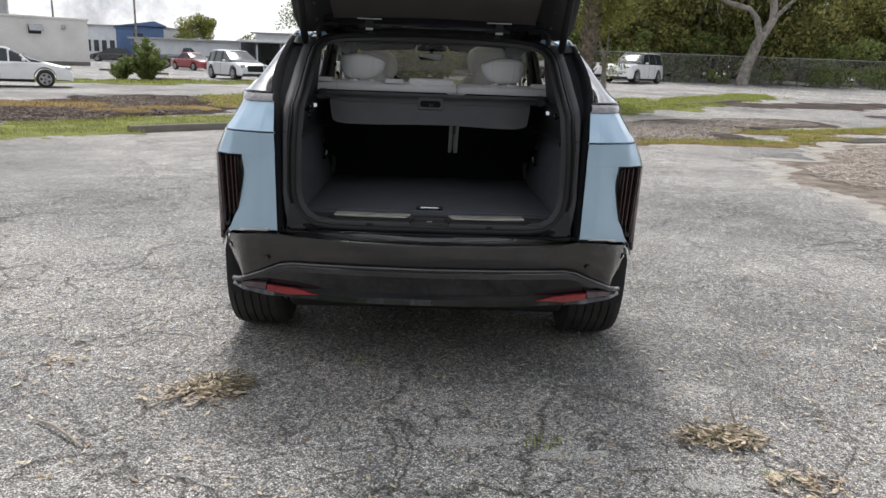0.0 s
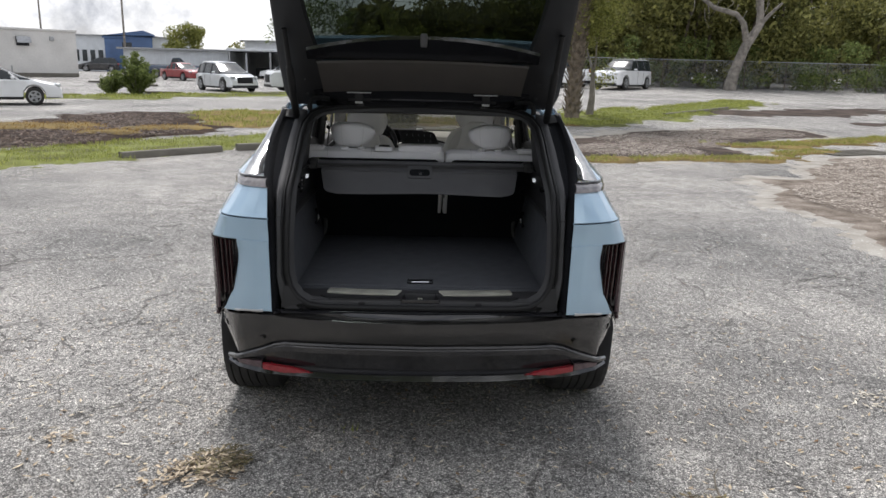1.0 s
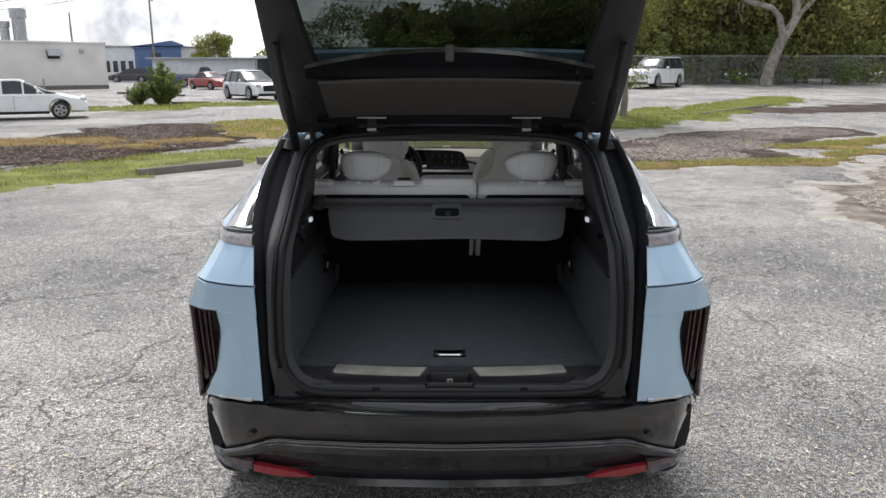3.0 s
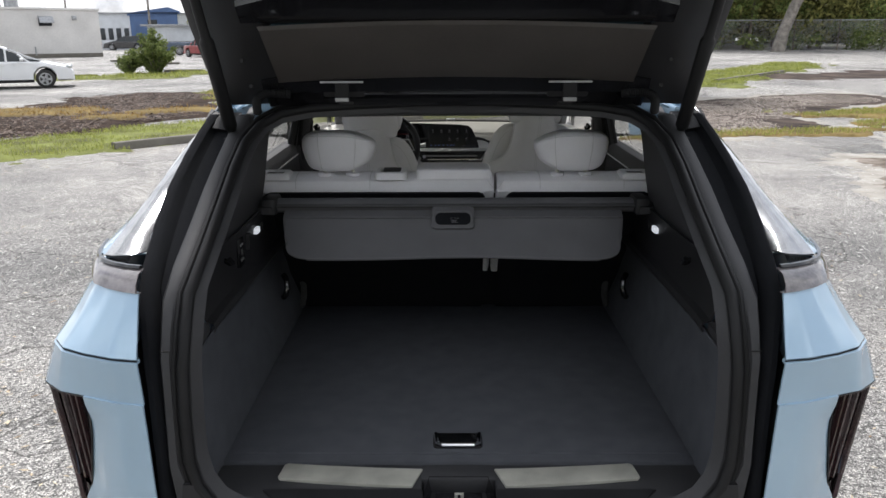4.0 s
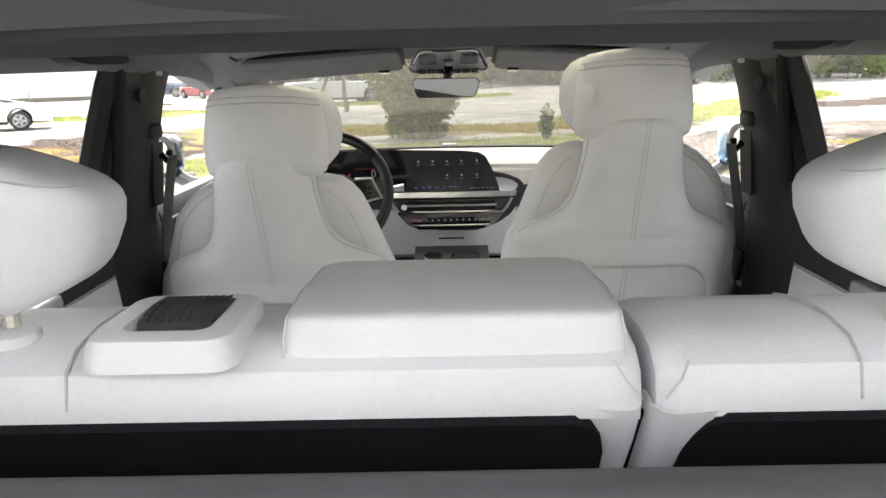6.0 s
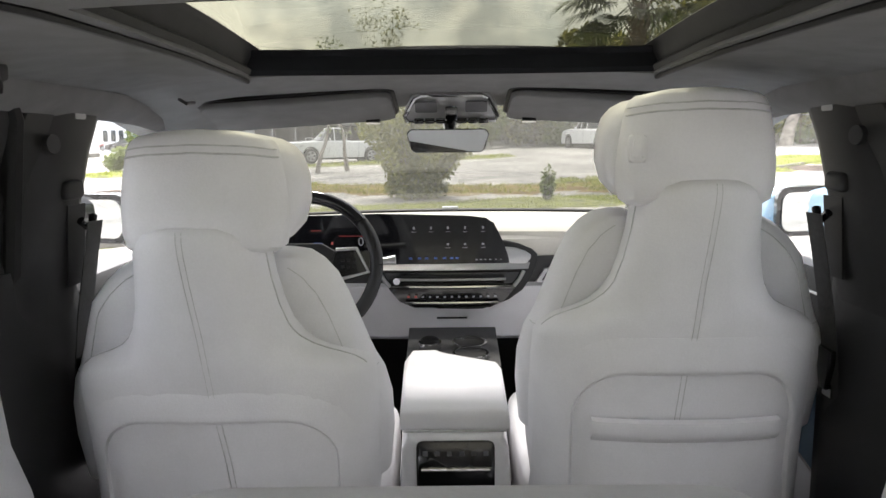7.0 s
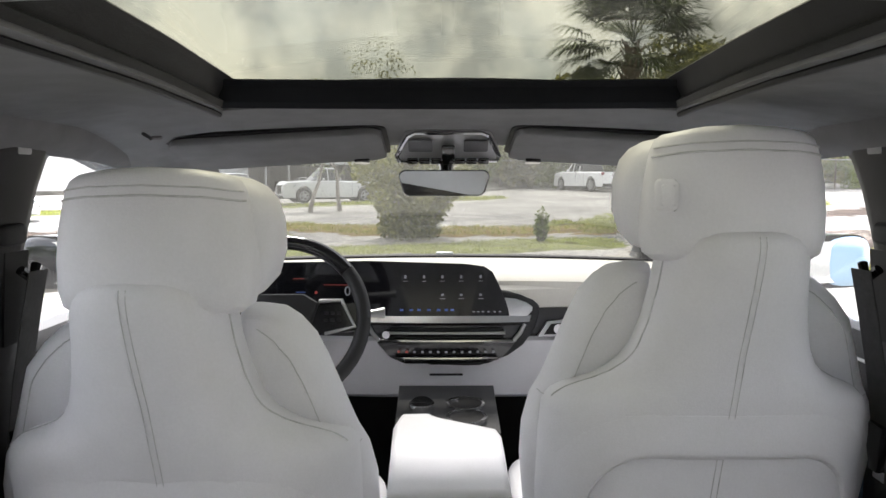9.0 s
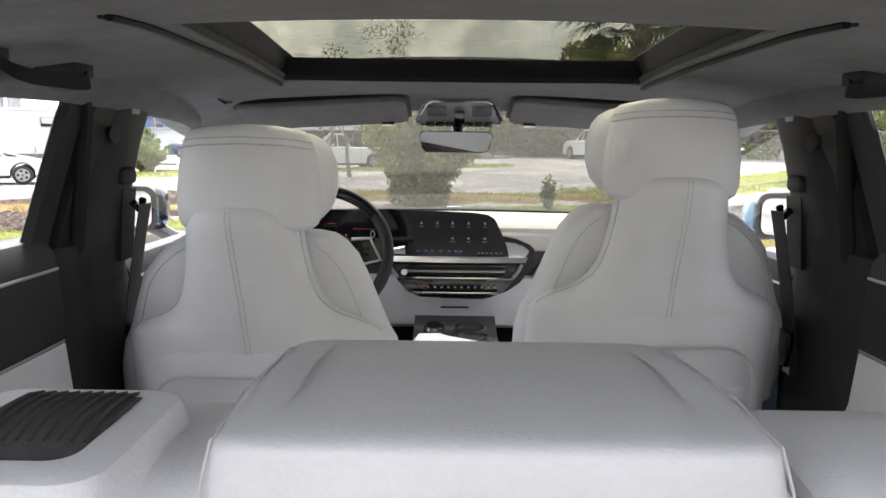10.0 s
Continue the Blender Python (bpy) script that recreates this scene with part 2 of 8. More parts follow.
def leaf_mat(name, a, b, through=0.35):
    """Leaves of uneven colour, piece by piece, that let some light through."""
    m = bpy.data.materials.new(name)
    m.use_nodes = True
    n, l = m.node_tree.nodes, m.node_tree.links
    n.clear()
    geo, ramp = n.new("ShaderNodeNewGeometry"), n.new("ShaderNodeValToRGB")
    ramp.color_ramp.elements[0].color, ramp.color_ramp.elements[1].color = rgb(a), rgb(b)
    l.new(geo.outputs["Random Per Island"], ramp.inputs["Fac"])
    d, t, mix, o = n.new("ShaderNodeBsdfPrincipled"), n.new("ShaderNodeBsdfTranslucent"), n.new("ShaderNodeMixShader"), n.new("ShaderNodeOutputMaterial")
    d.inputs["Roughness"].default_value, d.inputs["Specular IOR Level"].default_value = 0.6, 0.2
    l.new(ramp.outputs["Color"], d.inputs["Base Color"])
    l.new(ramp.outputs["Color"], t.inputs["Color"])
    mix.inputs["Fac"].default_value = through
    l.new(d.outputs[0], mix.inputs[1])
    l.new(t.outputs[0], mix.inputs[2])
    l.new(mix.outputs[0], o.inputs["Surface"])
    return m


M["leaf"] = leaf_mat("green_leaves", (0.07, 0.10, 0.03), (0.26, 0.31, 0.10))
M["leaf_dark"] = leaf_mat("dark_wood_leaves", (0.06, 0.068, 0.022), (0.34, 0.33, 0.11))
M["leaf_yellow"] = leaf_mat("yellow_green_leaves", (0.13, 0.15, 0.04), (0.34, 0.34, 0.10))
M["leaf_palm"] = leaf_mat("palm_fronds", (0.03, 0.05, 0.015), (0.09, 0.12, 0.04))
M["blade"] = leaf_mat("grass_blades", (0.155, 0.19, 0.04), (0.48, 0.50, 0.14))
M["blade_dry"] = leaf_mat("dry_grass_blades", (0.22, 0.13, 0.04), (0.42, 0.28, 0.10))
M["litter"] = leaf_mat("fallen_leaves", (0.20, 0.12, 0.06), (0.74, 0.63, 0.45), 0.1)
M["pile"] = leaf_mat("heaped_dead_leaves", (0.09, 0.06, 0.035), (0.72, 0.60, 0.44), 0.1)
M["olive"] = leaf_mat("olive_dead_leaves", (0.05, 0.042, 0.02), (0.25, 0.21, 0.11), 0.1)
M["pale_leaf"] = leaf_mat("bleached_leaves", (0.42, 0.36, 0.27), (0.80, 0.75, 0.65), 0.1)
M["grit"] = leaf_mat("pale_grit", (0.36, 0.345, 0.32), (0.78, 0.76, 0.72), 0.0)
M["clod"] = leaf_mat("soil_clods", (0.03, 0.02, 0.015), (0.16, 0.11, 0.08), 0.0)
M["chips"] = leaf_mat("pale_bark_chips", (0.17, 0.135, 0.11), (0.62, 0.56, 0.49), 0.0)


def asphalt_mat():
    """Worn grey asphalt: pale stones in a dark binder, broad pale and dark patches, hairline cracks."""
    m = bpy.data.materials.new("worn_asphalt")
    m.use_nodes = True
    n, l = m.node_tree.nodes, m.node_tree.links
    b, co = n["Principled BSDF"], n.new("ShaderNodeTexCoord")
    b.inputs["Roughness"].default_value, b.inputs["Specular IOR Level"].default_value = 0.7, 0.3

    def tex(kind, scale, **more):
        t = n.new(kind)
        t.inputs["Scale"].default_value = scale
        for k, v in more.items():
            t.inputs[k].default_value = v
        l.new(co.outputs["Object"], t.inputs["Vector"])
        return t

    def ramp(src, p0, c0, p1, c1):
        r = n.new("ShaderNodeValToRGB")
        r.color_ramp.elements[0].position, r.color_ramp.elements[1].position = p0, p1
        r.color_ramp.elements[0].color, r.color_ramp.elements[1].color = rgb(c0), rgb(c1)
        l.new(src, r.inputs["Fac"])
        return r.outputs["Color"]

    def mix(kind, fac, a, c):
        x = n.new("ShaderNodeMix")
        x.data_type, x.blend_type = "RGBA", kind
        if isinstance(fac, float):
            x.inputs["Factor"].default_value = fac
        else:
            l.new(fac, x.inputs["Factor"])
        l.new(a, x.inputs["A"])
        l.new(c, x.inputs["B"])
        return x.outputs["Result"]

    stones = tex("ShaderNodeTexVoronoi", 150.0)
    tone = tex("ShaderNodeTexNoise", 0.35, Detail=6.0, Roughness=0.6)
    mid = tex("ShaderNodeTexNoise", 3.0, Detail=6.0, Roughness=0.65)
    speck = tex("ShaderNodeTexNoise", 260.0, Detail=2.0)
    base = ramp(tone.outputs["Fac"], 0.34, (0.25, 0.248, 0.244), 0.64, (0.53, 0.515, 0.495))
    base = mix("MULTIPLY", 0.75, base, ramp(mid.outputs["Fac"], 0.3, (0.62, 0.62, 0.62), 0.7, (1.15, 1.14, 1.12)))
    one = n.new("ShaderNodeSeparateColor")
    l.new(stones.outputs["Color"], one.inputs["Color"])
    grains = ramp(one.outputs["Red"], 0.10, (0.38, 0.38, 0.385), 1.0, (1.95, 1.94, 1.91))
    base = mix("MULTIPLY", 0.9, base, grains)
    base = mix("MULTIPLY", 0.85, base, ramp(stones.outputs["Distance"], 0.28, (1.18, 1.18, 1.18), 0.64, (0.34, 0.34, 0.34)))
    base = mix("MULTIPLY", 0.8, base, ramp(speck.outputs["Fac"], 0.35, (0.40, 0.40, 0.40), 0.65, (1.6, 1.6, 1.6)))
    mottle = tex("ShaderNodeTexNoise", 34.0, Detail=4.0, Roughness=0.7)
    base = mix("MULTIPLY", 0.9, base, ramp(mottle.outputs["Fac"], 0.36, (0.55, 0.55, 0.55), 0.64, (1.5, 1.49, 1.47)))
    warp = tex("ShaderNodeTexNoise", 2.2, Detail=4.0)
    shift = n.new("ShaderNodeVectorMath")
    shift.operation = "MULTIPLY_ADD"
    l.new(warp.outputs["Color"], shift.inputs[0])
    shift.inputs[1].default_value = (0.7, 0.7, 0.0)
    l.new(co.outputs["Object"], shift.inputs[2])
    cells = n.new("ShaderNodeTexVoronoi")
    cells.feature, cells.inputs["Scale"].default_value = "DISTANCE_TO_EDGE", 0.9
    l.new(shift.outputs[0], cells.inputs["Vector"])
    line = ramp(cells.outputs["Distance"], 0.0, (0.22, 0.21, 0.20), 0.014, (1, 1, 1))
    where = tex("ShaderNodeTexNoise", 0.22, Detail=2.0)
    base = mix("MULTIPLY", ramp(where.outputs["Fac"], 0.38, (0, 0, 0), 0.52, (0.85, 0.85, 0.85)), base, line)
    net = n.new("ShaderNodeTexVoronoi")
    net.feature, net.inputs["Scale"].default_value = "DISTANCE_TO_EDGE", 4.2
    l.new(shift.outputs[0], net.inputs["Vector"])
    fine = ramp(net.outputs["Distance"], 0.0, (0.26, 0.26, 0.26), 0.032, (1, 1, 1))
    where2 = tex("ShaderNodeTexNoise", 0.5, Detail=3.0)
    base = mix("MULTIPLY", ramp(where2.outputs["Fac"], 0.46, (0, 0, 0), 0.58, (0.95, 0.95, 0.95)), base, fine)
    l.new(base, b.inputs["Base Color"])
    bp = n.new("ShaderNodeBump")
    bp.inputs["Strength"].default_value, bp.inputs["Distance"].default_value = 0.8, 0.010
    l.new(stones.outputs["Distance"], bp.inputs["Height"])
    l.new(bp.outputs["Normal"], b.inputs["Normal"])
    return m


M["asphalt"] = asphalt_mat()

# ---- mesh tools ----
def link(name, bm, material, parent=None, label="", smooth=True, angle=38):
    me = bpy.data.meshes.new(name)
    bmesh.ops.recalc_face_normals(bm, faces=bm.faces)
    bm.to_mesh(me)
    bm.free()
    return dress(name, me, material, parent, label, smooth, angle)


def dress(name, me, material, parent=None, label="", smooth=True, angle=38):
    me.materials.append(material)
    if smooth:
        me.polygons.foreach_set("use_smooth", [True] * len(me.polygons))
        me.set_sharp_from_angle(angle=radians(angle))
    ob = new(name, me)
    if parent:
        ob.parent = parent
    if label:
        tagged(ob, label=label)
    return ob


def part(name, bm, material, parent, label="", smooth=True, angle=38):
    return link(name, bm, material, parent, label, smooth, angle)


def raw(name, verts, faces, material, parent=None, label="", smooth=False):
    me = bpy.data.meshes.new(name)
    me.from_pydata([tuple(v) for v in verts], [], [tuple(f) for f in faces])
    return dress(name, me, material, parent, label, smooth)


def empty(name, at=(0, 0, 0), turn=0.0):
    ob = new(name)
    ob.empty_display_size = 0.2
    ob.matrix_world = pose(*at, 0, 0, turn)
    return ob


def add_box(bm, x0, x1, y0, y1, z0, z1, bevel=0.0, seg=2):
    vs = [bm.verts.new(p) for p in ((x0, y0, z0), (x1, y0, z0), (x1, y1, z0), (x0, y1, z0), (x0, y0, z1), (x1, y0, z1), (x1, y1, z1), (x0, y1, z1))]
    fs = [bm.faces.new([vs[i] for i in f]) for f in ((0, 3, 2, 1), (4, 5, 6, 7), (0, 1, 5, 4), (1, 2, 6, 5), (2, 3, 7, 6), (3, 0, 4, 7))]
    if bevel:
        es = list({e for f in fs for e in f.edges})
        bmesh.ops.bevel(bm, geom=es, offset=bevel, segments=seg, profile=0.5, affect="EDGES")
    return bm


def box(x0, x1, y0, y1, z0, z1, bevel=0.0, seg=2):
    return add_box(bmesh.new(), x0, x1, y0, y1, z0, z1, bevel, seg)


def add_loft(bm, rings, closed=True, caps=True):
    vs = [[bm.verts.new(p) for p in r] for r in rings]
    n = len(rings[0])
    for a, b in zip(vs, vs[1:]):
        for i in range(n if closed else n - 1):
            j = (i + 1) % n
            bm.faces.new((a[i], a[j], b[j], b[i]))
    if caps and closed:
        bm.faces.new(vs[0][::-1])
        bm.faces.new(vs[-1])
    return bm


def loft(rings, closed=True, caps=True):
    return add_loft(bmesh.new(), rings, closed, caps)


def sheet(rows, thick=0.0):
    """A skin through rows of points, with thickness."""
    bm = loft(rows, closed=False)
    if thick:
        bmesh.ops.recalc_face_normals(bm, faces=bm.faces)
        bmesh.ops.solidify(bm, geom=list(bm.faces), thickness=thick)
    return bm


def add_tube(bm, pts, r, n=10, caps=True):
    pts = [Vector(p) for p in pts]
    rings, side = [], None
    for i, p in enumerate(pts):
        d = (pts[min(i + 1, len(pts) - 1)] - pts[max(i - 1, 0)]).normalized()
        if side is None:
            side = d.cross(Vector((0, 0, 1)) if abs(d.z) < 0.9 else Vector((1, 0, 0))).normalized()
        side = (side - d * side.dot(d)).normalized()
        up = d.cross(side)
        k = r[i] if isinstance(r, (list, tuple)) else r
        rings.append([p + k * (math.cos(a) * side + math.sin(a) * up) for a in (2 * math.pi * j / n for j in range(n))])
    return add_loft(bm, rings, True, caps)


def tube(pts, r, n=10, caps=True):
    return add_tube(bmesh.new(), pts, r, n, caps)


def spow(v, e):
    return math.copysign(abs(v) ** e, v)


def add_cushion(bm, c, s, e1=0.35, e2=0.35, nu=28, nv=16, bend=None):
    """A rounded pillow: a superellipsoid of half sizes s about c."""
    rings = []
    for i in range(1, nv):
        a = -math.pi / 2 + math.pi * i / nv
        ring = []
        for j in range(nu):
            b = 2 * math.pi * j / nu
            p = Vector((s[0] * spow(math.cos(a), e1) * spow(math.cos(b), e2), s[1] * spow(math.cos(a), e1) * spow(math.sin(b), e2), s[2] * spow(math.sin(a), e1)))
            ring.append(Vector(c) + (bend(p) if bend else p))
        rings.append(ring)
    return add_loft(bm, rings)


def cushion(c, s, e1=0.35, e2=0.35, nu=28, nv=16, bend=None):
    return add_cushion(bmesh.new(), c, s, e1, e2, nu, nv, bend)


def rrect(w, h, r, n=5):
    """A rounded rectangle round the origin, as 2D points."""
    pts = []
    for cx, cy, a0 in ((w - r, h - r, 0), (-w + r, h - r, 90), (-w + r, -h + r, 180), (w - r, -h + r, 270)):
        for k in range(n + 1):
            a = radians(a0 + 90 * k / n)
            pts.append((cx + r * math.cos(a), cy + r * math.sin(a)))
    return pts


def slab(pts2, f, depth, bevel=0.0, seg=2):
    """A plate of the 2D outline pts2; f(u, v, d) gives the place at depth d."""
    bm = loft([[f(u, v, 0.0) for u, v in pts2], [f(u, v, depth) for u, v in pts2]])
    if bevel:
        es = [e for e in bm.edges if sum(len(g.verts) > 4 for g in e.link_faces) == 1]
        bmesh.ops.bevel(bm, geom=es, offset=bevel, segments=seg, profile=0.5, affect="EDGES")
    return bm


def lerp(x, xs, ys):
    return float(np.interp(x, xs, ys))


def add_disc_ring(bm, c, axis, r0, r1, w, n=28):
    """A ring of square section about the axis through c."""
    z = Vector(axis).normalized()
    x = z.cross(Vector((0, 0, 1)) if abs(z.z) < 0.9 else Vector((1, 0, 0))).normalized()
    y = z.cross(x)
    rings = []
    for r, h in ((r0, -w), (r1, -w), (r1, w), (r0, w), (r0, -w)):
        rings.append([Vector(c) + z * h + r * (math.cos(a) * x + math.sin(a) * y) for a in (2 * math.pi * j / n for j in range(n))])
    return add_loft(bm, rings, True, False)

# ---- the ground and what lies on it ----
def step(a, b, x):
    k = min(1.0, max(0.0, (x - a) / (b - a)))
    return k * k * (3 - 2 * k)


def ground_z(x, y):
    """The lot is flat round the car and rises gently towards the wood."""
    return (0.003 + 0.019 * step(-10, 6, x)) * min(60.0, max(0.0, y - 17)) * step(14, 24, y)


xs = [-900, -400, -200, -120, -80, -60, -50, -40, -32, -26, -20] + [v * 2.0 for v in range(-8, 17)] + [36, 42, 50, 60, 75, 100, 150, 250, 500, 900]
ys = [-900, -400, -150, -60, -30, -16, -10, -6] + [v * 2.0 for v in range(-2, 26)] + [54, 60, 70, 80, 95, 120, 160, 240, 500, 900]
rows = [[(x, y, ground_z(x, y)) for x in xs] for y in ys]
ground = link("ground", sheet(rows), M["asphalt"], angle=60)
tagged(ground, "worn grey asphalt lot with pale stones and cracks", "ground", kind="structure")


def cover(x, y, runs):
    """How far a place lies inside a bed made of runs (x0, y0, x1, y1, half width): 1 in the middle, 0 at the rim."""
    best = -9.0
    for x0, y0, x1, y1, r in runs:
        dx, dy = x1 - x0, y1 - y0
        f = min(1.0, max(0.0, ((x - x0) * dx + (y - y0) * dy) / (dx * dx + dy * dy + 1e-9)))
        best = max(best, 1 - math.hypot(x - x0 - f * dx, y - y0 - f * dy) / r)
    return best


def ragged(x, y, runs, seed, rough=0.35):
    n = noise.noise((x * 0.8, y * 0.8, seed)) + 0.6 * noise.noise((x * 2.6, y * 2.6, seed + 5.0)) + 0.35 * noise.noise((x * 7, y * 7, seed + 9.0))
    return cover(x, y, runs) + rough * n


def bed(name, label, category, runs, material, h=0.04, seed=0, cell=0.14, rough=0.35, lift=0.004):
    """A low bed with a torn rim: it sinks into the ground where it ends."""
    x0, x1 = min(min(r[0], r[2]) - r[4] for r in runs) - 0.6, max(max(r[0], r[2]) + r[4] for r in runs) + 0.6
    y0, y1 = min(min(r[1], r[3]) - r[4] for r in runs) - 0.6, max(max(r[1], r[3]) + r[4] for r in runs) + 0.6
    nx, ny = int((x1 - x0) / cell) + 2, int((y1 - y0) / cell) + 2
    m = [[ragged(x0 + i * cell, y0 + j * cell, runs, seed, rough) for i in range(nx)] for j in range(ny)]
    ids, vs, fs = {}, [], []

    def vert(i, j):
        if (i, j) not in ids:
            x, y, k = x0 + i * cell, y0 + j * cell, m[j][i]
            z = lift + h * step(0, 0.5, k) + 0.35 * h * noise.noise((x * 3, y * 3, seed)) * step(0, 0.3, k) if k > 0 else -0.05 * min(1.0, -6 * k)
            ids[i, j] = len(vs)
            vs.append((x, y, ground_z(x, y) + z))
        return ids[i, j]

    for j in range(ny - 1):
        for i in range(nx - 1):
            if max(m[j][i], m[j][i + 1], m[j + 1][i], m[j + 1][i + 1]) > 0:
                fs.append((vert(i, j), vert(i + 1, j), vert(i + 1, j + 1), vert(i, j + 1)))
    ob = raw(name, vs, fs, material, smooth=True)
    return tagged(ob, label, category, kind="structure")


def blades(name, runs, count, material, size=0.07, seed=1, label="", width=0.006, bed_seed=0, rough=0.35, base=0.01):
    """Grass as many thin leaning blades over a bed."""
    r = np.random.RandomState(seed)
    x0, x1 = min(min(q[0], q[2]) - q[4] for q in runs), max(max(q[0], q[2]) + q[4] for q in runs)
    y0, y1 = min(min(q[1], q[3]) - q[4] for q in runs), max(max(q[1], q[3]) + q[4] for q in runs)
    vs, fs, done, tries = [], [], 0, 0
    while done < count and tries < count * 14:
        tries += 1
        x, y = r.uniform(x0, x1), r.uniform(y0, y1)
        if cover(x, y, runs) < -0.1:
            continue
        if ragged(x, y, runs, bed_seed, rough) < 0.02 + 0.25 * r.rand() ** 2 or noise.noise((x * 1.3, y * 1.3, 3.0)) < -0.30:
            continue
        done += 1
        z, h, t = ground_z(x, y) + base, size * r.uniform(0.4, 1.5), r.rand() * 6.283
        dx, dy, lean = math.cos(t), math.sin(t), r.uniform(-0.8, 0.8) * h
        i = len(vs)
        vs += [(x - dx * width, y - dy * width, z), (x + dx * width, y + dy * width, z), (x - dy * lean, y + dx * lean, z + h)]
        fs.append((i, i + 1, i + 2))
    ob = raw(name, vs, fs, material)
    return tagged(ob, label, "grass", kind="stuff")


def flakes(name, spots, count, material, size, seed, label, category, flat=0.35, lift=0.012):
    """Fallen leaves or chips: small bent four-cornered pieces over round spots (x, y, radius, weight)."""
    r = np.random.RandomState(seed)
    w = np.array([s[3] for s in spots], float)
    pick = r.choice(len(spots), count, p=w / w.sum())
    vs, fs = [], []
    for k in range(count):
        x0, y0, rad, _ = spots[pick[k]]
        q, a = rad * r.rand() ** 0.5, r.rand() * 6.283
        x, y = x0 + q * math.cos(a), y0 + q * math.sin(a)
        l, b, t = size * r.uniform(0.5, 1.35), size * r.uniform(0.16, 0.36), r.rand() * 6.283
        z = ground_z(x, y) + lift * r.uniform(0.3, 1.0)
        ct, st, e = math.cos(t), math.sin(t), l * flat * r.uniform(-0.6, 1.0)
        i = len(vs)
        for u, v, h in ((-l, 0, max(0.0, -e)), (0, -b, 0.2 * abs(e)), (l, 0, max(0.0, e)), (0, b, 0.15 * abs(e))):
            vs.append((x + ct * u - st * v, y + st * u + ct * v, z + h))
        fs.append((i, i + 1, i + 2, i + 3))
    ob = raw(name, vs, fs, material)
    return tagged(ob, label, category, kind="stuff")


def kerb(name, a, b, h=0.13, w=0.16):
    a, b = Vector((*a, 0)), Vector((*b, 0))
    n = max(2, int((b - a).length / 0.8))
    d = (b - a).normalized()
    s = Vector((-d.y, d.x, 0))
    rings = []
    for i in range(n + 1):
        p = a + (b - a) * i / n
        j = 0.012 * noise.noise((p.x * 2, p.y * 2, 0))
        z = ground_z(p.x, p.y)
        rings.append([p + s * u + Vector((0, 0, z + v + j * (v > 0.05))) for u, v in ((0, -0.02), (w, -0.02), (w, h), (w * 0.75, h + 0.01), (0.03, h + 0.006), (0.008, h - 0.02))])
    return tagged(link(name, loft(rings), M["concrete"]), "weathered grey concrete kerb", "kerb", kind="structure")



# beside the lot: grass verge, mulch bed with dry grass, a lane, thin far verges
VERGE = [(-30, -6, -12, 4.9, 1.5), (-12, 4.9, -7.6, 9.5, 1.35), (-7.6, 9.5, -6.3, 11.0, 1.35), (-6.3, 11.0, -4.7, 13.2, 1.25), (-4.7, 13.2, -2.2, 15.2, 1.2), (-2.2, 15.2, 3, 17.4, 1.2)]
MULCH = [(-32, 2, -13, 11, 3.6), (-13, 11, -9.3, 14.6, 3.3), (-9.2, 15.5, -8.4, 20.4, 2.3), (-7.8, 14.6, -6.6, 17, 1.7)]
DRY = [(-26, 9.5, -12, 15.2, 1.3), (-12, 15.4, -8.8, 16.1, 1.0), (-7.6, 14.7, -7.0, 14.9, 0.5), (-6.9, 16.0, -6.1, 16.6, 0.6)]
PATCHY = [(-6.6, 22.4, -4.8, 18.8, 1.3), (-5.6, 23.2, -1.0, 20.6, 1.3), (-1.0, 20.6, 4, 21, 1.2)]
FAR = [(-24, 29.2, -12.6, 31.4, 1.4), (-13.4, 33.4, -7.4, 37.4, 1.6), (-7.4, 37.4, 2, 39, 1.5)]
bed("mulch_bed", "dark brown bare mulch bed", "soil", MULCH, M["soil"], 0.05, 5, 0.16, 0.4)
bed("grass_verge", "patchy green grass verge with fallen leaves", "grass", VERGE, M["grass"], 0.05, 3, 0.10, 0.45, 0.012)
bed("dry_verge", "dry orange-brown grass on the mulch", "grass", DRY, M["dry_grass"], 0.05, 7, 0.12, 0.5, 0.05)
bed("patchy_verge", "yellow-green weedy verge beside the lane", "grass", PATCHY, M["dry_grass"], 0.05, 8, 0.16, 0.6)
bed("far_verge", "thin green verge beside the far lane", "grass", FAR, M["grass"], 0.06, 9, 0.25, 0.6)
blades("verge_grass", VERGE[1:], 30000, M["blade"], 0.06, 2, "short green grass on the verge", 0.006, 3, 0.45, 0.04)
blades("dry_grass_tufts", DRY, 9000, M["blade_dry"], 0.07, 4, "dry orange grass on the mulch", 0.008, 7, 0.5, 0.07)
blades("patchy_grass", PATCHY, 9000, M["blade"], 0.08, 10, "yellow-green weeds on the verge", 0.010, 8, 0.6, 0.03)
blades("far_verge_grass", FAR, 7000, M["blade"], 0.10, 5, "green grass beside the far lane", 0.02, 9, 0.6, 0.04)
kerb("kerb_1", (-5.25, 10.3), (-3.85, 11.75), 0.12)
kerb("kerb_2", (-3.6, 12.0), (-0.5, 14.2))
kerb("kerb_3", (-18.5, 31.4), (-15.4, 31.9), 0.1, 0.2)
kerb("kerb_4", (-10.2, 35.2), (-6.9, 36.6), 0.1, 0.2)

# beyond the car's other flank: grassed island with the palm, a damp hollow, weeds, a heap of bark chips
ISLE = [(5.2, 22.2, 9.5, 26.3, 1.9), (9.5, 26.3, 16.3, 34.2, 1.3)]
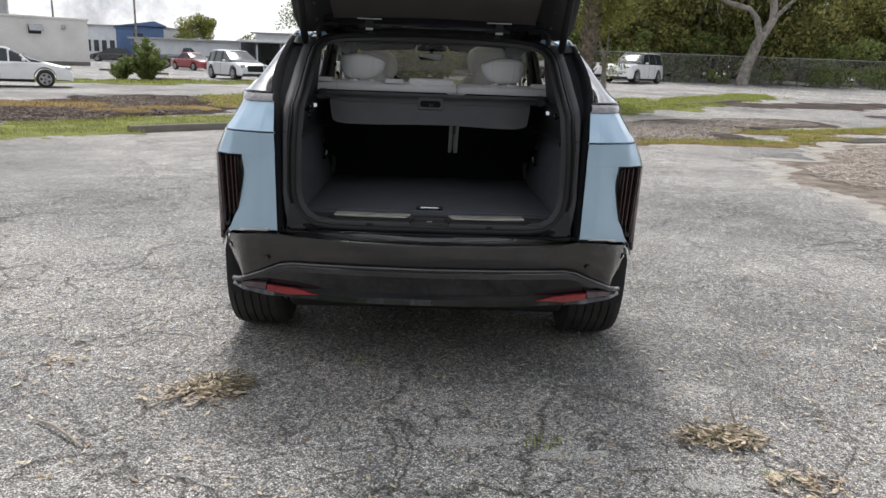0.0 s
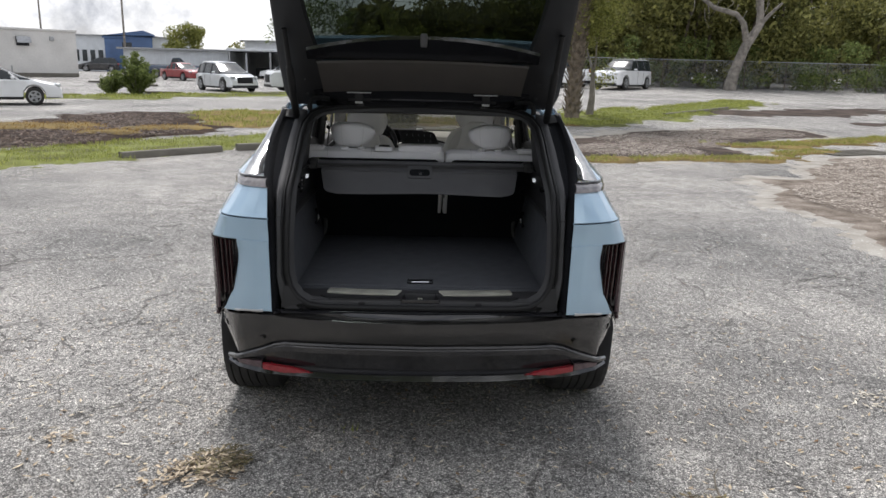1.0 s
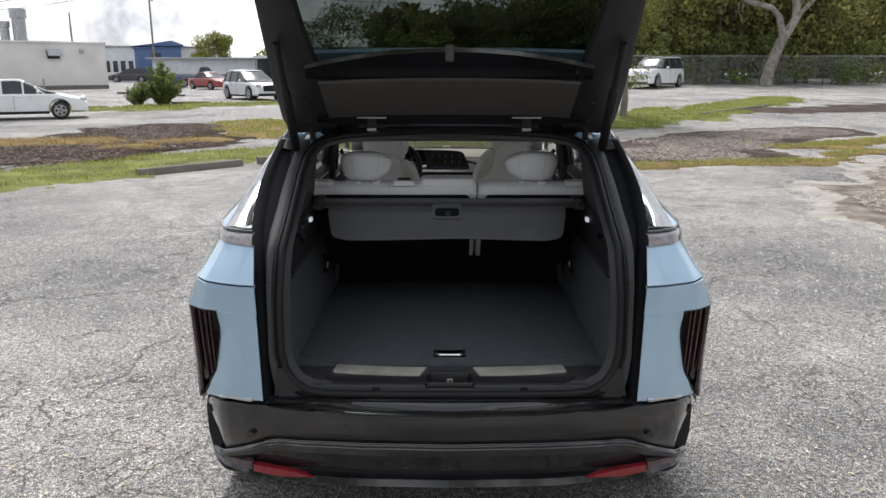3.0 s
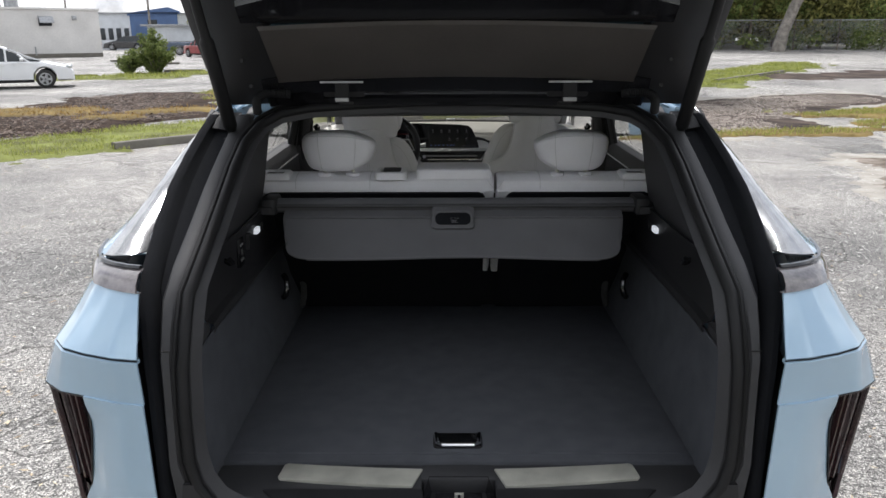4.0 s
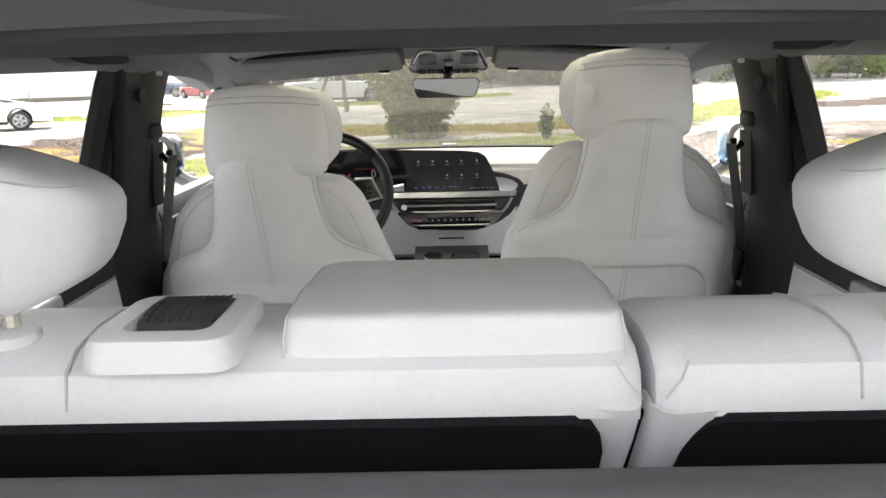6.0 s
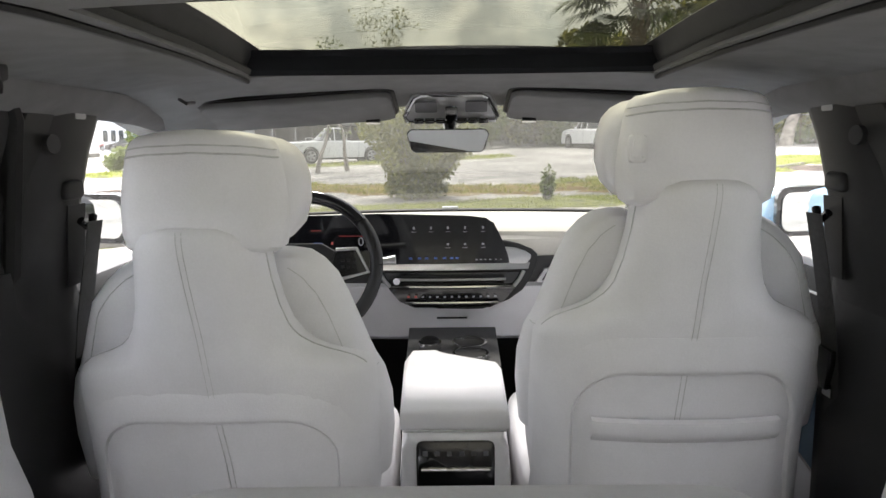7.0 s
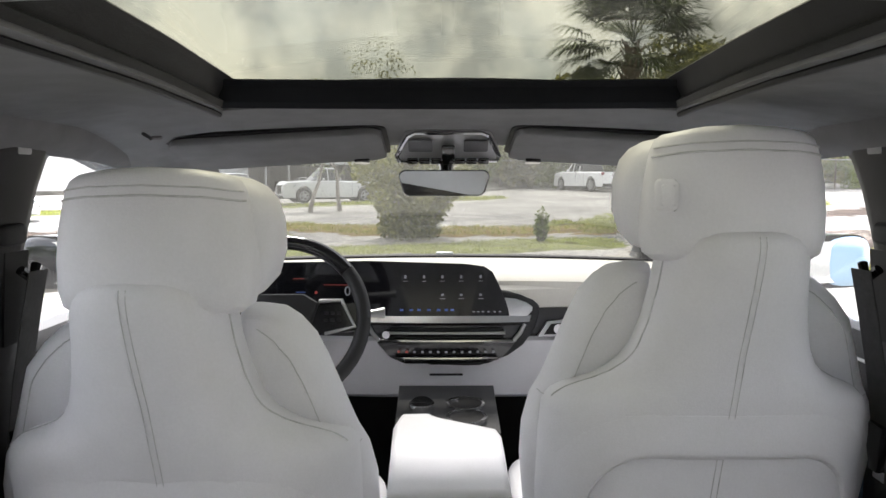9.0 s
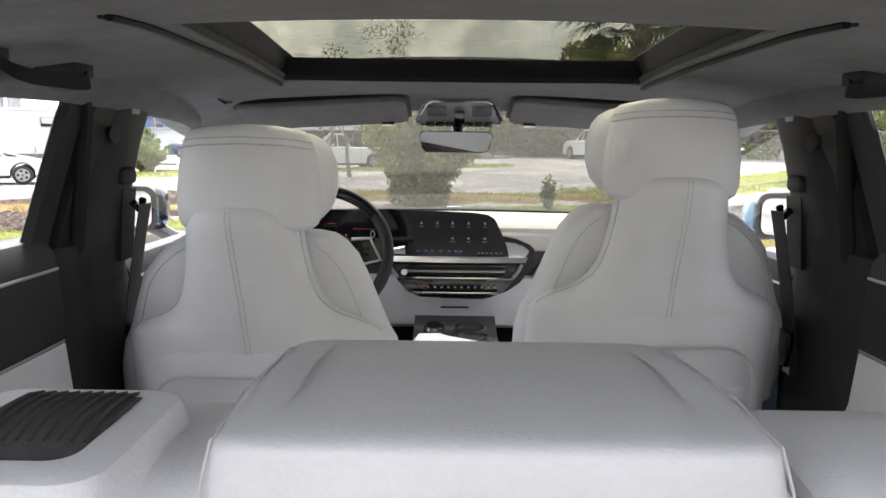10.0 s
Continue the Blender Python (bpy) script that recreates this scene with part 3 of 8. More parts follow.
DAMP = [(4.6, 13.3, 6.0, 14.0, 1.6), (5.4, 15.2, 8.0, 17.8, 1.75), (7.4, 17.8, 11.0, 19.4, 1.45)]
WEED = [(3.2, 11.6, 8.0, 12.7, 0.42), (7.2, 15.7, 8.8, 15.2, 0.45), (8.9, 15.3, 14, 18.4, 0.6), (8.4, 13.6, 9.6, 14.2, 0.35)]
HEAP = [(7.4, 4.0, 7.6, 7.4, 2.3), (7.6, 7.4, 10.4, 11.2, 2.0), (9.5, 3.0, 12.0, 9.0, 2.4)]
bed("pale_grit_patch", "pale washed grit on the asphalt", "grit", [(a, b, c, d, r + 0.45) for a, b, c, d, r in DAMP], M["sand"], 0.006, 21, 0.12, 0.6)
bed("damp_soil_patch", "dark damp soil hollow with bark chips", "soil", DAMP, M["damp"], 0.02, 22, 0.12, 0.16, 0.012)
bed("weedy_strip", "weedy yellow-green strip with dead leaves", "grass", WEED, M["dry_grass"], 0.03, 23, 0.08, 1.1, 0.016)
bed("palm_island", "yellow-green grass island under the palm", "grass", ISLE, M["grass"], 0.07, 11, 0.14, 0.75)
bed("sandy_rim", "pale washed sand round the chip heap", "sand", [(a, b, c, d, r + 0.45) for a, b, c, d, r in HEAP[:2]], M["sand"], 0.005, 25, 0.08, 0.25)
bed("chip_heap_bed", "low heap of soil and bark chips", "soil", HEAP, M["chip_bed"], 0.025, 25, 0.10, 0.25, 0.010)
bed("soil_wash", "brown washed soil across the far lot", "soil", [(13, 27, 24, 31, 1.8), (16, 23, 30, 26, 0.7)], M["damp"], 0.015, 26, 0.25, 0.9)
blades("weeds", WEED, 9000, M["blade"], 0.06, 8, "thin yellow-green weeds on the strip", 0.006, 23, 1.1, 0.03)
blades("island_grass", ISLE, 16000, M["blade"], 0.07, 6, "yellow-green grass round the palm", 0.012, 11, 0.75, 0.05)
kerb("kerb_5", (9.3, 24.6), (13.6, 29.2), 0.10, 0.16)
flakes("bark_chips", [(7.4, 4.6, 2.0, 2.4), (7.5, 7.0, 2.0, 2.6), (9.0, 9.4, 1.9, 1.8), (10.2, 11.0, 1.7, 1.2), (10, 6, 2.2, 0.8), (5.0, 13.5, 1.4, 0.8), (6.4, 16.0, 1.6, 0.8), (8.4, 18.2, 1.3, 0.6), (10.2, 19.0, 1.3, 0.5)], 42000, M["chips"], 0.036, 31, "pale bark chips strewn over the soil", "bark chips", lift=0.09)
flakes("damp_chips", [(5.0, 13.5, 1.5, 1.0), (6.2, 15.8, 1.6, 1.0), (7.4, 17.4, 1.4, 0.7), (9.4, 18.6, 1.3, 0.7), (10.6, 19.2, 1.1, 0.4)], 15000, M["chips"], 0.032, 37, "pale wood chips lying on damp soil", "bark chips", lift=0.04)
flakes("soil_clods", [(-9, 13, 2.2, 1.0), (-8.6, 17, 2.0, 1.0), (-12, 12, 2.4, 0.8), (-8.6, 20, 1.8, 0.7), (-7, 15.6, 1.4, 0.5)], 9000, M["clod"], 0.075, 38, "brown clods and mulch shreds on the bed", "mulch", 0.5, 0.08)
grate = empty("drain_grate", (10.35, 14.15, ground_z(10.35, 14.15)), 24)
tagged(grate, "rusty steel drain grating set in the lot", "drain grate")
bm = bmesh.new()
for a in ((-1.0, 1.0, -0.40, -0.35), (-1.0, 1.0, 0.35, 0.40), (-1.0, -0.95, -0.35, 0.35), (0.95, 1.0, -0.35, 0.35)):
    add_box(bm, *a, -0.02, 0.035, 0.004)
part("frame", bm, M["concrete"], grate)
part("pit", box(-0.95, 0.95, -0.35, 0.35, -0.02, 0.008), M["shade"], grate, smooth=False)
for k in range(15):
    part("bar", box(-0.88 + k * 0.125, -0.84 + k * 0.125, -0.35, 0.35, 0.012, 0.032), M["concrete"], grate, smooth=False)
for y in (-0.12, 0.12):
    part("cross_bar", box(-0.95, 0.95, y - 0.012, y + 0.012, 0.014, 0.034), M["concrete"], grate, smooth=False)
for k, (c, rx, ry, t) in enumerate((((1.21, 0.04), 0.19, 0.10, 10), ((0.16, -0.47), 0.24, 0.05, 5), ((0.55, -0.55), 0.17, 0.06, 20), ((2.05, 0.55), 0.2, 0.12, 0), ((-1.35, -0.78), 0.30, 0.12, 10), ((1.05, -0.74), 0.16, 0.06, 0))):
    flakes("grit_stain", [(c[0] + rx * f, c[1] + 0.15 * ry * f, ry * (1.1 - abs(f)), 1.1 - abs(f)) for f in (-0.7, -0.35, 0.0, 0.35, 0.7)], 900, M["grit"], 0.006, 60 + k, "small patch of pale grit on the asphalt", "grit", 0.1, 0.004)

flakes("scattered_leaves", [(0, 2, 9, 3.0), (-4, 3, 6, 1.0), (5, 4, 6, 1.2), (0, -1, 4, 1.2), (-6.4, 9.8, 2.0, 1.3), (-8.5, 8.2, 2.0, 0.8), (-4.6, 11.6, 1.6, 0.7), (5.5, 12.2, 2.2, 1.0), (5, 9.4, 3, 0.8), (9, 14, 3, 0.5), (0, 0, 3.5, 2.0)], 9000, M["litter"], 0.021, 33, "dry leaves and seed pods strewn over the lot", "fallen leaves")
flakes("pale_bits", [(0, 0, 4.5, 2.0), (0, -1.5, 2.5, 1.0), (-3, 3, 4, 1.0), (3, 3, 4, 1.2)], 7000, M["grit"], 0.010, 39, "tiny pale chips and husks on the asphalt", "litter", 0.3, 0.006)
flakes("pale_husks", [(-4, 6, 6, 1.0), (4, 7, 5, 1.0), (-8, 3, 6, 0.7), (7, 2, 5, 0.8)], 16000, M["grit"], 0.022, 45, "pale husks strewn over the far lot", "litter", 0.3, 0.008)
flakes("bleached_leaves", [(0, -0.2, 2.6, 1.0), (-1.6, 0.6, 1.8, 0.8), (1.7, 0.4, 1.8, 0.8), (0, 2, 6, 1.2)], 1100, M["pale_leaf"], 0.020, 46, "single bleached leaves scattered over the asphalt", "fallen leaves", 0.5, 0.010)
flakes("leaf_pile", [(-0.92, -0.09, 0.15, 1.0), (-0.86, -0.06, 0.11, 0.8), (-0.97, -0.12, 0.12, 0.6), (-1.10, -0.16, 0.09, 0.3), (-0.96, -0.09, 0.30, 0.12)], 330, M["pile"], 0.024, 34, "small heap of tan and olive dead leaves on asphalt", "fallen leaves", lift=0.035)
flakes("olive_leaves", [(-0.89, -0.05, 0.13, 1.0), (-0.84, -0.02, 0.10, 0.6)], 200, M["olive"], 0.022, 47, "olive weeds and dead leaves in the heap", "fallen leaves", lift=0.04)
flakes("leaf_pile", [(1.16, -0.43, 0.10, 1.0), (1.26, -0.42, 0.09, 0.9), (1.06, -0.43, 0.08, 0.5), (1.16, -0.42, 0.22, 0.15)], 230, M["pile"], 0.024, 35, "small heap of tan dead leaves on asphalt", "fallen leaves", lift=0.03)
flakes("olive_leaves", [(1.13, -0.41, 0.11, 1.0), (1.24, -0.40, 0.09, 0.7)], 150, M["olive"], 0.020, 48, "olive weeds and dead leaves in the heap", "fallen leaves", lift=0.035)
flakes("leaf_pile", [(-1.69, 0.18, 0.06, 1.0), (-1.62, 0.19, 0.05, 0.5)], 45, M["pile"], 0.020, 49, "few reddish dead leaves on asphalt", "fallen leaves", lift=0.02)
flakes("leaf_pile", [(2.53, 0.62, 0.14, 1.0), (2.70, 0.66, 0.12, 0.7)], 70, M["pale_leaf"], 0.024, 50, "few bleached dead leaves on asphalt", "fallen leaves", lift=0.02)
flakes("leaf_pile", [(1.30, -0.76, 0.10, 1.0), (1.42, -0.74, 0.09, 0.8)], 110, M["pile"], 0.024, 36, "heap of dead leaves with green weeds", "fallen leaves", lift=0.03)
blades("weed_tuft", [(0.41, -0.475, 0.47, -0.475, 0.06), (1.24, -0.70, 1.32, -0.70, 0.06), (-0.38, 0.28, -0.32, 0.28, 0.04), (-0.94, -0.08, -0.86, -0.08, 0.05)], 240, M["blade"], 0.03, 12, "small green weeds in the asphalt", 0.004, 0, 0.2, 0.002)
twig = link("twig", tube([(-1.50, -0.40, 0.012), (-1.40, -0.46, 0.022), (-1.30, -0.54, 0.016), (-1.235, -0.595, 0.01)], [0.004, 0.007, 0.006, 0.004], 6), M["twig"])
tagged(twig, "dry brown twig lying on the asphalt", "twig")
twig = link("twig", tube([(1.275, -0.325, 0.012), (1.262, -0.29, 0.05), (1.258, -0.27, 0.09), (1.275, -0.26, 0.115)], [0.006, 0.005, 0.004, 0.003], 5), M["twig"])
tagged(twig, "thin bare twig standing in leaves", "twig")

# ---- the car: body ----
car = empty("electric_suv")
tagged(car, "pale blue electric SUV with its tailgate open", "car")
PZ, PY = [0.60, 0.70, 1.10, 1.2, 1.3, 1.4, 1.5, 1.53, 1.6], [0.09, 0.09, 0.12, 0.19, 0.42, 0.64, 0.87, 0.95, 1.1]


def rear_y(z):
    return lerp(z, PZ, PY)


def half_width(y):
    return lerp(y, [0.3, 0.6, 1.2, 2.5, 3.6, 4.2, 4.6, 4.85, 5.0], [0.968, 0.977, 0.984, 0.985, 0.98, 0.965, 0.90, 0.78, 0.55])


def belt_z(y):
    return lerp(y, [0.3, 0.6, 1.2, 2.0, 3.0, 3.8, 4.9], [1.22, 1.20, 1.165, 1.14, 1.11, 1.07, 0.85])


def side_x(y, z):
    w, b = half_width(y), belt_z(y)
    if z <= b:
        return w - step(0.85, 0.42, y) * lerp(z, [0.9, 1.0, 1.1, 1.15, 1.21], [0.002, 0.006, 0.020, 0.037, 0.064]) - 0.045 * step(0.80, 1.0, z / b) - 0.04 * step(0.5, 0.25, z) - 0.02 * math.exp(-((z - 0.62) / 0.14) ** 2)
    return w - 0.19 - (z - b) * 0.30


WHEEL_Y, WHEEL_R = (0.865, 4.0), 0.385


def low_z(y):
    z = 0.30
    for c in WHEEL_Y:
        d = abs(y - c)
        if d < 0.43:
            z = max(z, WHEEL_R - 0.02 + math.sqrt(0.43 ** 2 - d * d))
    return z


def spread(a, b, n):
    return [a + (b - a) * i / n for i in range(n + 1)]


def side_panel(name, y0, y1, s, material, top=None, n=22):
    rows = []
    for y in spread(y0, y1, n):
        lo, hi = low_z(y), (top(y) if top else belt_z(y))
        row = [(s * side_x(y, z), y, z) for z in spread(lo, hi, 12)]
        rows.append(row + [(row[-1][0] - s * d, y, hi + e) for d, e in ((0.02, 0.006), (0.08, 0.010), (0.146, 0.010))])
    return part(name, sheet(rows, 0.004), material, car)


for s in (-1, 1):
    side_panel("rear_quarter_panel", 0.42, 1.16, s, M["paint"])
    rd = side_panel("rear_door", 1.166, 2.20, s, M["paint"])
    fd = side_panel("front_door", 2.206, 3.44, s, M["paint"])
    side_panel("front_wing", 3.446, 4.86, s, M["paint"])
    for d, y in ((rd, 1.30), (fd, 2.36)):
        part("door_handle", cushion((s * (side_x(y, 1.02) + 0.012), y + 0.06, 1.02), (0.012, 0.10, 0.014), 0.5, 0.5, 12, 8), M["paint"], d)
    sill = [[(s * (side_x(y, 0.31) + o), y, z) for o, z in ((-0.02, 0.20), (0.012, 0.22), (0.012, 0.30), (0.0, 0.335), (-0.04, 0.335), (-0.05, 0.22))] for y in spread(1.42, 3.62, 8)]
    part("sill_cladding", loft(sill), M["grain"], car)
    for c in WHEEL_Y:
        arch = []
        for i in range(17):
            a = radians(-8 + 196 * i / 16)
            y, z = c + 0.435 * math.cos(a), WHEEL_R - 0.02 + 0.435 * math.sin(a)
            arch.append([(s * (side_x(min(max(y, 0.42), 4.8), max(z, 0.32)) + o), c + (0.435 + r) * math.cos(a), WHEEL_R - 0.02 + (0.435 + r) * math.sin(a)) for o, r in ((0.006, 0.0), (0.012, 0.02), (0.006, 0.045), (-0.03, 0.04), (-0.10, 0.0))])
        part("arch_trim", loft(arch, closed=True), M["grain"], car)
        liner = []
        for i in range(13):
            a = radians(-5 + 190 * i / 12)
            liner.append([(s * x, c + 0.425 * math.cos(a), WHEEL_R - 0.02 + 0.425 * math.sin(a)) for x in (0.66, 0.95)])
        part("wheel_liner", sheet(liner, 0.004), M["rubber"], car)

# underbody, floor pan
part("underbody", box(-0.67, 0.67, 0.42, 4.75, 0.22, 0.30, 0.03), M["rubber"], car)

# wheels
for s in (-1, 1):
    for c in WHEEL_Y:
        prof = [(0.26, -0.11), (0.345, -0.135), (0.375, -0.128), (WHEEL_R, -0.10)]
        for k in range(6):
            u = -0.10 + k * 0.04
            prof += [(WHEEL_R, u + 0.002), (WHEEL_R - 0.008, u + 0.004), (WHEEL_R - 0.008, u + 0.008), (WHEEL_R, u + 0.010)][: 4 if k < 5 else 1]
        prof += [(WHEEL_R, 0.10), (0.375, 0.128), (0.345, 0.135), (0.26, 0.11)]
        rings = [[(s * 0.862 + x, c + r * math.cos(2 * math.pi * j / 40), 0.385 + r * math.sin(2 * math.pi * j / 40)) for j in range(40)] for r, x in prof]
        wheel = part("wheel", loft(rings, True, False), M["tyre"], car, "worn black tyre on alloy rim")
        bm = bmesh.new()
        add_disc_ring(bm, (s * 0.862, c, 0.385), (1, 0, 0), 0.235, 0.265, 0.10, 32)
        for k in range(6):
            a = 2 * math.pi * k / 6
            u, v = Vector((0, math.cos(a), math.sin(a))), Vector((0, -math.sin(a), math.cos(a)))
            o = Vector((s * 0.935, c, 0.385))
            rings = [[o + u * r + v * w + Vector((s * d, 0, 0)) for w, d in ((-b, 0), (b, 0), (b, 0.03), (-b, 0.03))] for r, b in ((0.03, 0.04), (0.14, 0.028), (0.245, 0.04))]
            add_loft(bm, rings)
        part("rim", bm, M["satin"], wheel)

# rear quarter faces: plan positions by height
QZ = [0.55, 0.685, 1.0, 1.10, 1.15, 1.225]
QCOL = [
    ([0.648, 0.650, 0.655, 0.658, 0.662, 0.668], [0.066, 0.062, 0.060, 0.056, 0.086, 0.128]),
    ([0.72, 0.715, 0.715, 0.715, 0.708, 0.70], [0.085, 0.078, 0.072, 0.066, 0.094, 0.140]),
    ([0.80, 0.79, 0.79, 0.785, 0.765, 0.745], [0.135, 0.118, 0.10, 0.092, 0.118, 0.165]),
    ([0.875, 0.865, 0.86, 0.842, 0.815, 0.785], [0.20, 0.175, 0.125, 0.122, 0.150, 0.200]),
    ([0.936, 0.926, 0.920, 0.884, 0.852, 0.815], [0.275, 0.245, 0.175, 0.175, 0.205, 0.250]),
    ([0.964, 0.960, 0.952, 0.910, 0.878, 0.84], [0.34, 0.32, 0.27, 0.27, 0.29, 0.33]),
    ([0.974, 0.972, 0.966, 0.928, 0.897, 0.862], [0.43, 0.43, 0.43, 0.43, 0.43, 0.43]),
]


def quarter(t, z):
    """A place on the rear corner of the body: t 0 at the gutter, 1 on the flank."""
    k = t * 6
    i = min(5, int(k))
    f = k - i
    f = f * f * (3 - 2 * f) * 0.3 + f * 0.7
    a = [lerp(z, QZ, QCOL[j][0]) for j in (i, i + 1)], [lerp(z, QZ, QCOL[j][1]) for j in (i, i + 1)]
    return Vector((a[0][0] + f * (a[0][1] - a[0][0]), a[1][0] + f * (a[1][1] - a[1][0]), z))


def proud(p, d):
    n = Vector((p.x - 0.35, p.y - 0.75, 0)).normalized()
    return p + n * d


def flip(p, s):
    return (s * p[0], p[1], p[2])


def bump_top(x):
    return lerp(abs(x), [0, 0.3, 0.60, 0.66, 0.78, 0.88, 0.93, 0.97], [0.658, 0.662, 0.672, 0.682, 0.668, 0.645, 0.60, 0.585])


def lamp_in(z):
    return lerp(z, [0.55, 0.60, 0.66, 0.75, 0.9, 1.0], [0.80, 0.70, 0.55, 0.445, 0.375, 0.36])


OUTER = [(0.648, 0.66), (0.652, 0.70), (0.655, 0.80), (0.658, 0.96), (0.664, 1.10), (0.680, 1.17), (0.700, 1.22), (0.724, 1.28), (0.738, 1.36), (0.736, 1.44), (0.726, 1.50), (0.71, 1.545)]


def at_z(z, line):
    return lerp(z, [p[1] for p in line], [p[0] for p in line])


for s in (-1, 1):
    rows = []
    for z in (1.0, 1.03, 1.06, 1.085, 1.0935, 1.097, 1.0995, 1.103, 1.112, 1.14, 1.17, 1.20, 1.225):
        crease = abs(z - 1.0975) < 0.003
        rows.append([flip(proud(quarter(t, z), -0.007 if crease else 0.0), s) for t in spread(0, 1, 24)])
    panel = part("rear_corner_panel", sheet(rows, 0.004), M["paint"], car, "pale blue rear corner panel")
    part("panel_gap", tube([flip(proud(quarter(t, 1.0975), -0.0045), s) for t in spread(0.01, 0.98, 24)], 0.0014, 5), M["rubber"], panel)
    rows = []
    for f in spread(0, 1, 16):
        row = []
        for k in spread(0, 1, 14):
            low = bump_top(quarter(k * lamp_in(0.66), 0.68).x) + 0.004
            z = low + (1.0 - low) * f
            t = k * lamp_in(z)
            row.append(flip(proud(quarter(t, z), -0.012 * step(0.5, 1.0, k) * step(0.66, 0.8, z) * step(1.0, 0.93, z)), s))
        rows.append(row)
    part("lower_corner", sheet(rows, 0.004), M["paint"], panel, "blue panel flaring into the lamp")
    rows = [[flip(quarter(t, z), s) for t in spread(0.955, 1.0, 3)] for z in spread(0.60, 1.0, 10)]
    part("flank_edge", sheet(rows, 0.004), M["paint"], panel)
    # tall tail lamp wrapping the corner: a dark hollow with upright ribbed strips on its outer side
    rows = []
    for z in spread(0.55, 1.0, 24):
        a, b = lamp_in(z) + 0.0, lerp(z, [0.55, 0.62, 0.8, 0.97, 1.0], [0.88, 0.95, 0.975, 0.975, 0.965])
        hollow = 0.040 * step(0.56, 0.66, z) * step(1.0, 0.985, z)
        rows.append([flip(proud(quarter(a + (b - a) * k / 16, z), -0.003 - hollow * step(0, 2.5, k) * (1 - step(8, 12, k))), s) for k in range(17)])
    lamp = part("tail_lamp", sheet(rows, 0.003), M["gloss_black"], car, "tall smoked tail lamp")
    part("lamp_brow", sheet([[flip(proud(quarter(t, z), d), s) for t in spread(0.36, 0.965, 12)] for z, d in ((0.999, 0.001), (0.996, -0.015), (0.990, -0.045))], 0.003), M["gloss_black"], lamp)
    for k, (t0, w, d, mm) in enumerate(((0.50, 0.020, -0.034, "smoke_lens"), (0.55, 0.020, -0.030, "smoke_lens"), (0.60, 0.022, -0.024, "smoke_lens"), (0.655, 0.026, -0.014, "smoke_lens"),
                                        (0.705, 0.034, -0.006, "pink_lens"), (0.755, 0.036, -0.004, "smoke_lens"), (0.803, 0.040, -0.004, "pink_lens"), (0.855, 0.046, -0.004, "pink_lens"), (0.915, 0.040, -0.005, "smoke_lens"))):
        rows = []
        for z in spread(0.58 if k > 3 else 0.72, 0.985, 16):
            if t0 < lamp_in(z) + 0.04:
                continue
            rows.append([flip(proud(quarter(t0 + w * u, z), d + 0.006 * h), s) for u, h in ((0, -0.5), (0.15, 1), (0.5, 1.4), (0.85, 1), (1, -0.5))])
        part("lamp_strip", sheet(rows, 0.003), M[mm], lamp)
    # bright marker lens under the pillar, and the dark glass that leans forward above it, greyed for sky reflection
    def foot(t, z, back):
        p = quarter(t, 1.222)
        return Vector((p.x + 0.25 * back * (1 - t), p.y + back * (1 - 0.35 * t), z))

    rows = [[flip(proud(foot(t, z, k), d), s) for t in spread(0.0, 0.84, 12)] for z, k, d in ((1.219, 0.0, -0.008), (1.223, 0.0, 0.007), (1.236, 0.018, 0.008), (1.250, 0.045, 0.004), (1.255, 0.062, -0.008))]
    part("marker_lamp", sheet(rows, 0.003), M["clear_lens"], car, "clear grey marker lens")
    part("marker_trim", tube([flip(foot(t, 1.257, 0.066), s) for t in spread(0.0, 0.9, 10)], 0.006, 6), M["gloss_black"], car)
    rows = []
    base = [foot(t, 1.258, 0.07) for t in spread(0.0, 1.0, 10)]
    crest = [Vector((0.720 + (side_x(1.32, 1.53) + 0.012 - 0.720) * t, 0.91 + 0.44 * t, 1.542 + 0.012 * math.sin(math.pi * t))) for t in spread(0, 1, 10)]
    for f in spread(0, 1, 12):
        z = 1.258 + (1.542 - 1.258) * f
        inner = Vector((at_z(z, OUTER) + 0.004, rear_y(z) - 0.004, z))
        fix = inner - base[0] * (1 - f) - crest[0] * f
        rows.append([flip(b0 * (1 - f) + c0 * f + fix * (1 - i / 10) ** 2 + Vector((0.018 * math.sin(math.pi * f), 0, 0)) * math.sin(math.pi * min(1, i / 6)), s) for i, (b0, c0) in enumerate(zip(base, crest))])
    part("quarter_glass", sheet([r[:6] for r in rows], 0.004), M["quarter_glass"], car, "glossy rear quarter glass with sky reflection in its grey")
    part("roof_fin", sheet([r[5:] for r in rows], 0.004), M["paint"], car, "pale blue fin behind the rear window")

# bumper
BX = [0, 0.3, 0.55, 0.70, 0.82, 0.90, 0.945, 0.962]
BY = [0.0, 0.010, 0.030, 0.066, 0.135, 0.235, 0.36, 0.52]


def bump_y(x):
    return lerp(abs(x), BX, BY)


bxs = sorted({round(s * x, 4) for s in (-1, 1) for x in [0, 0.1, 0.2, 0.3, 0.4, 0.5, 0.58, 0.64, 0.70, 0.74, 0.78, 0.82, 0.85, 0.88, 0.905, 0.93, 0.948, 0.958, 0.962]})
rows = []
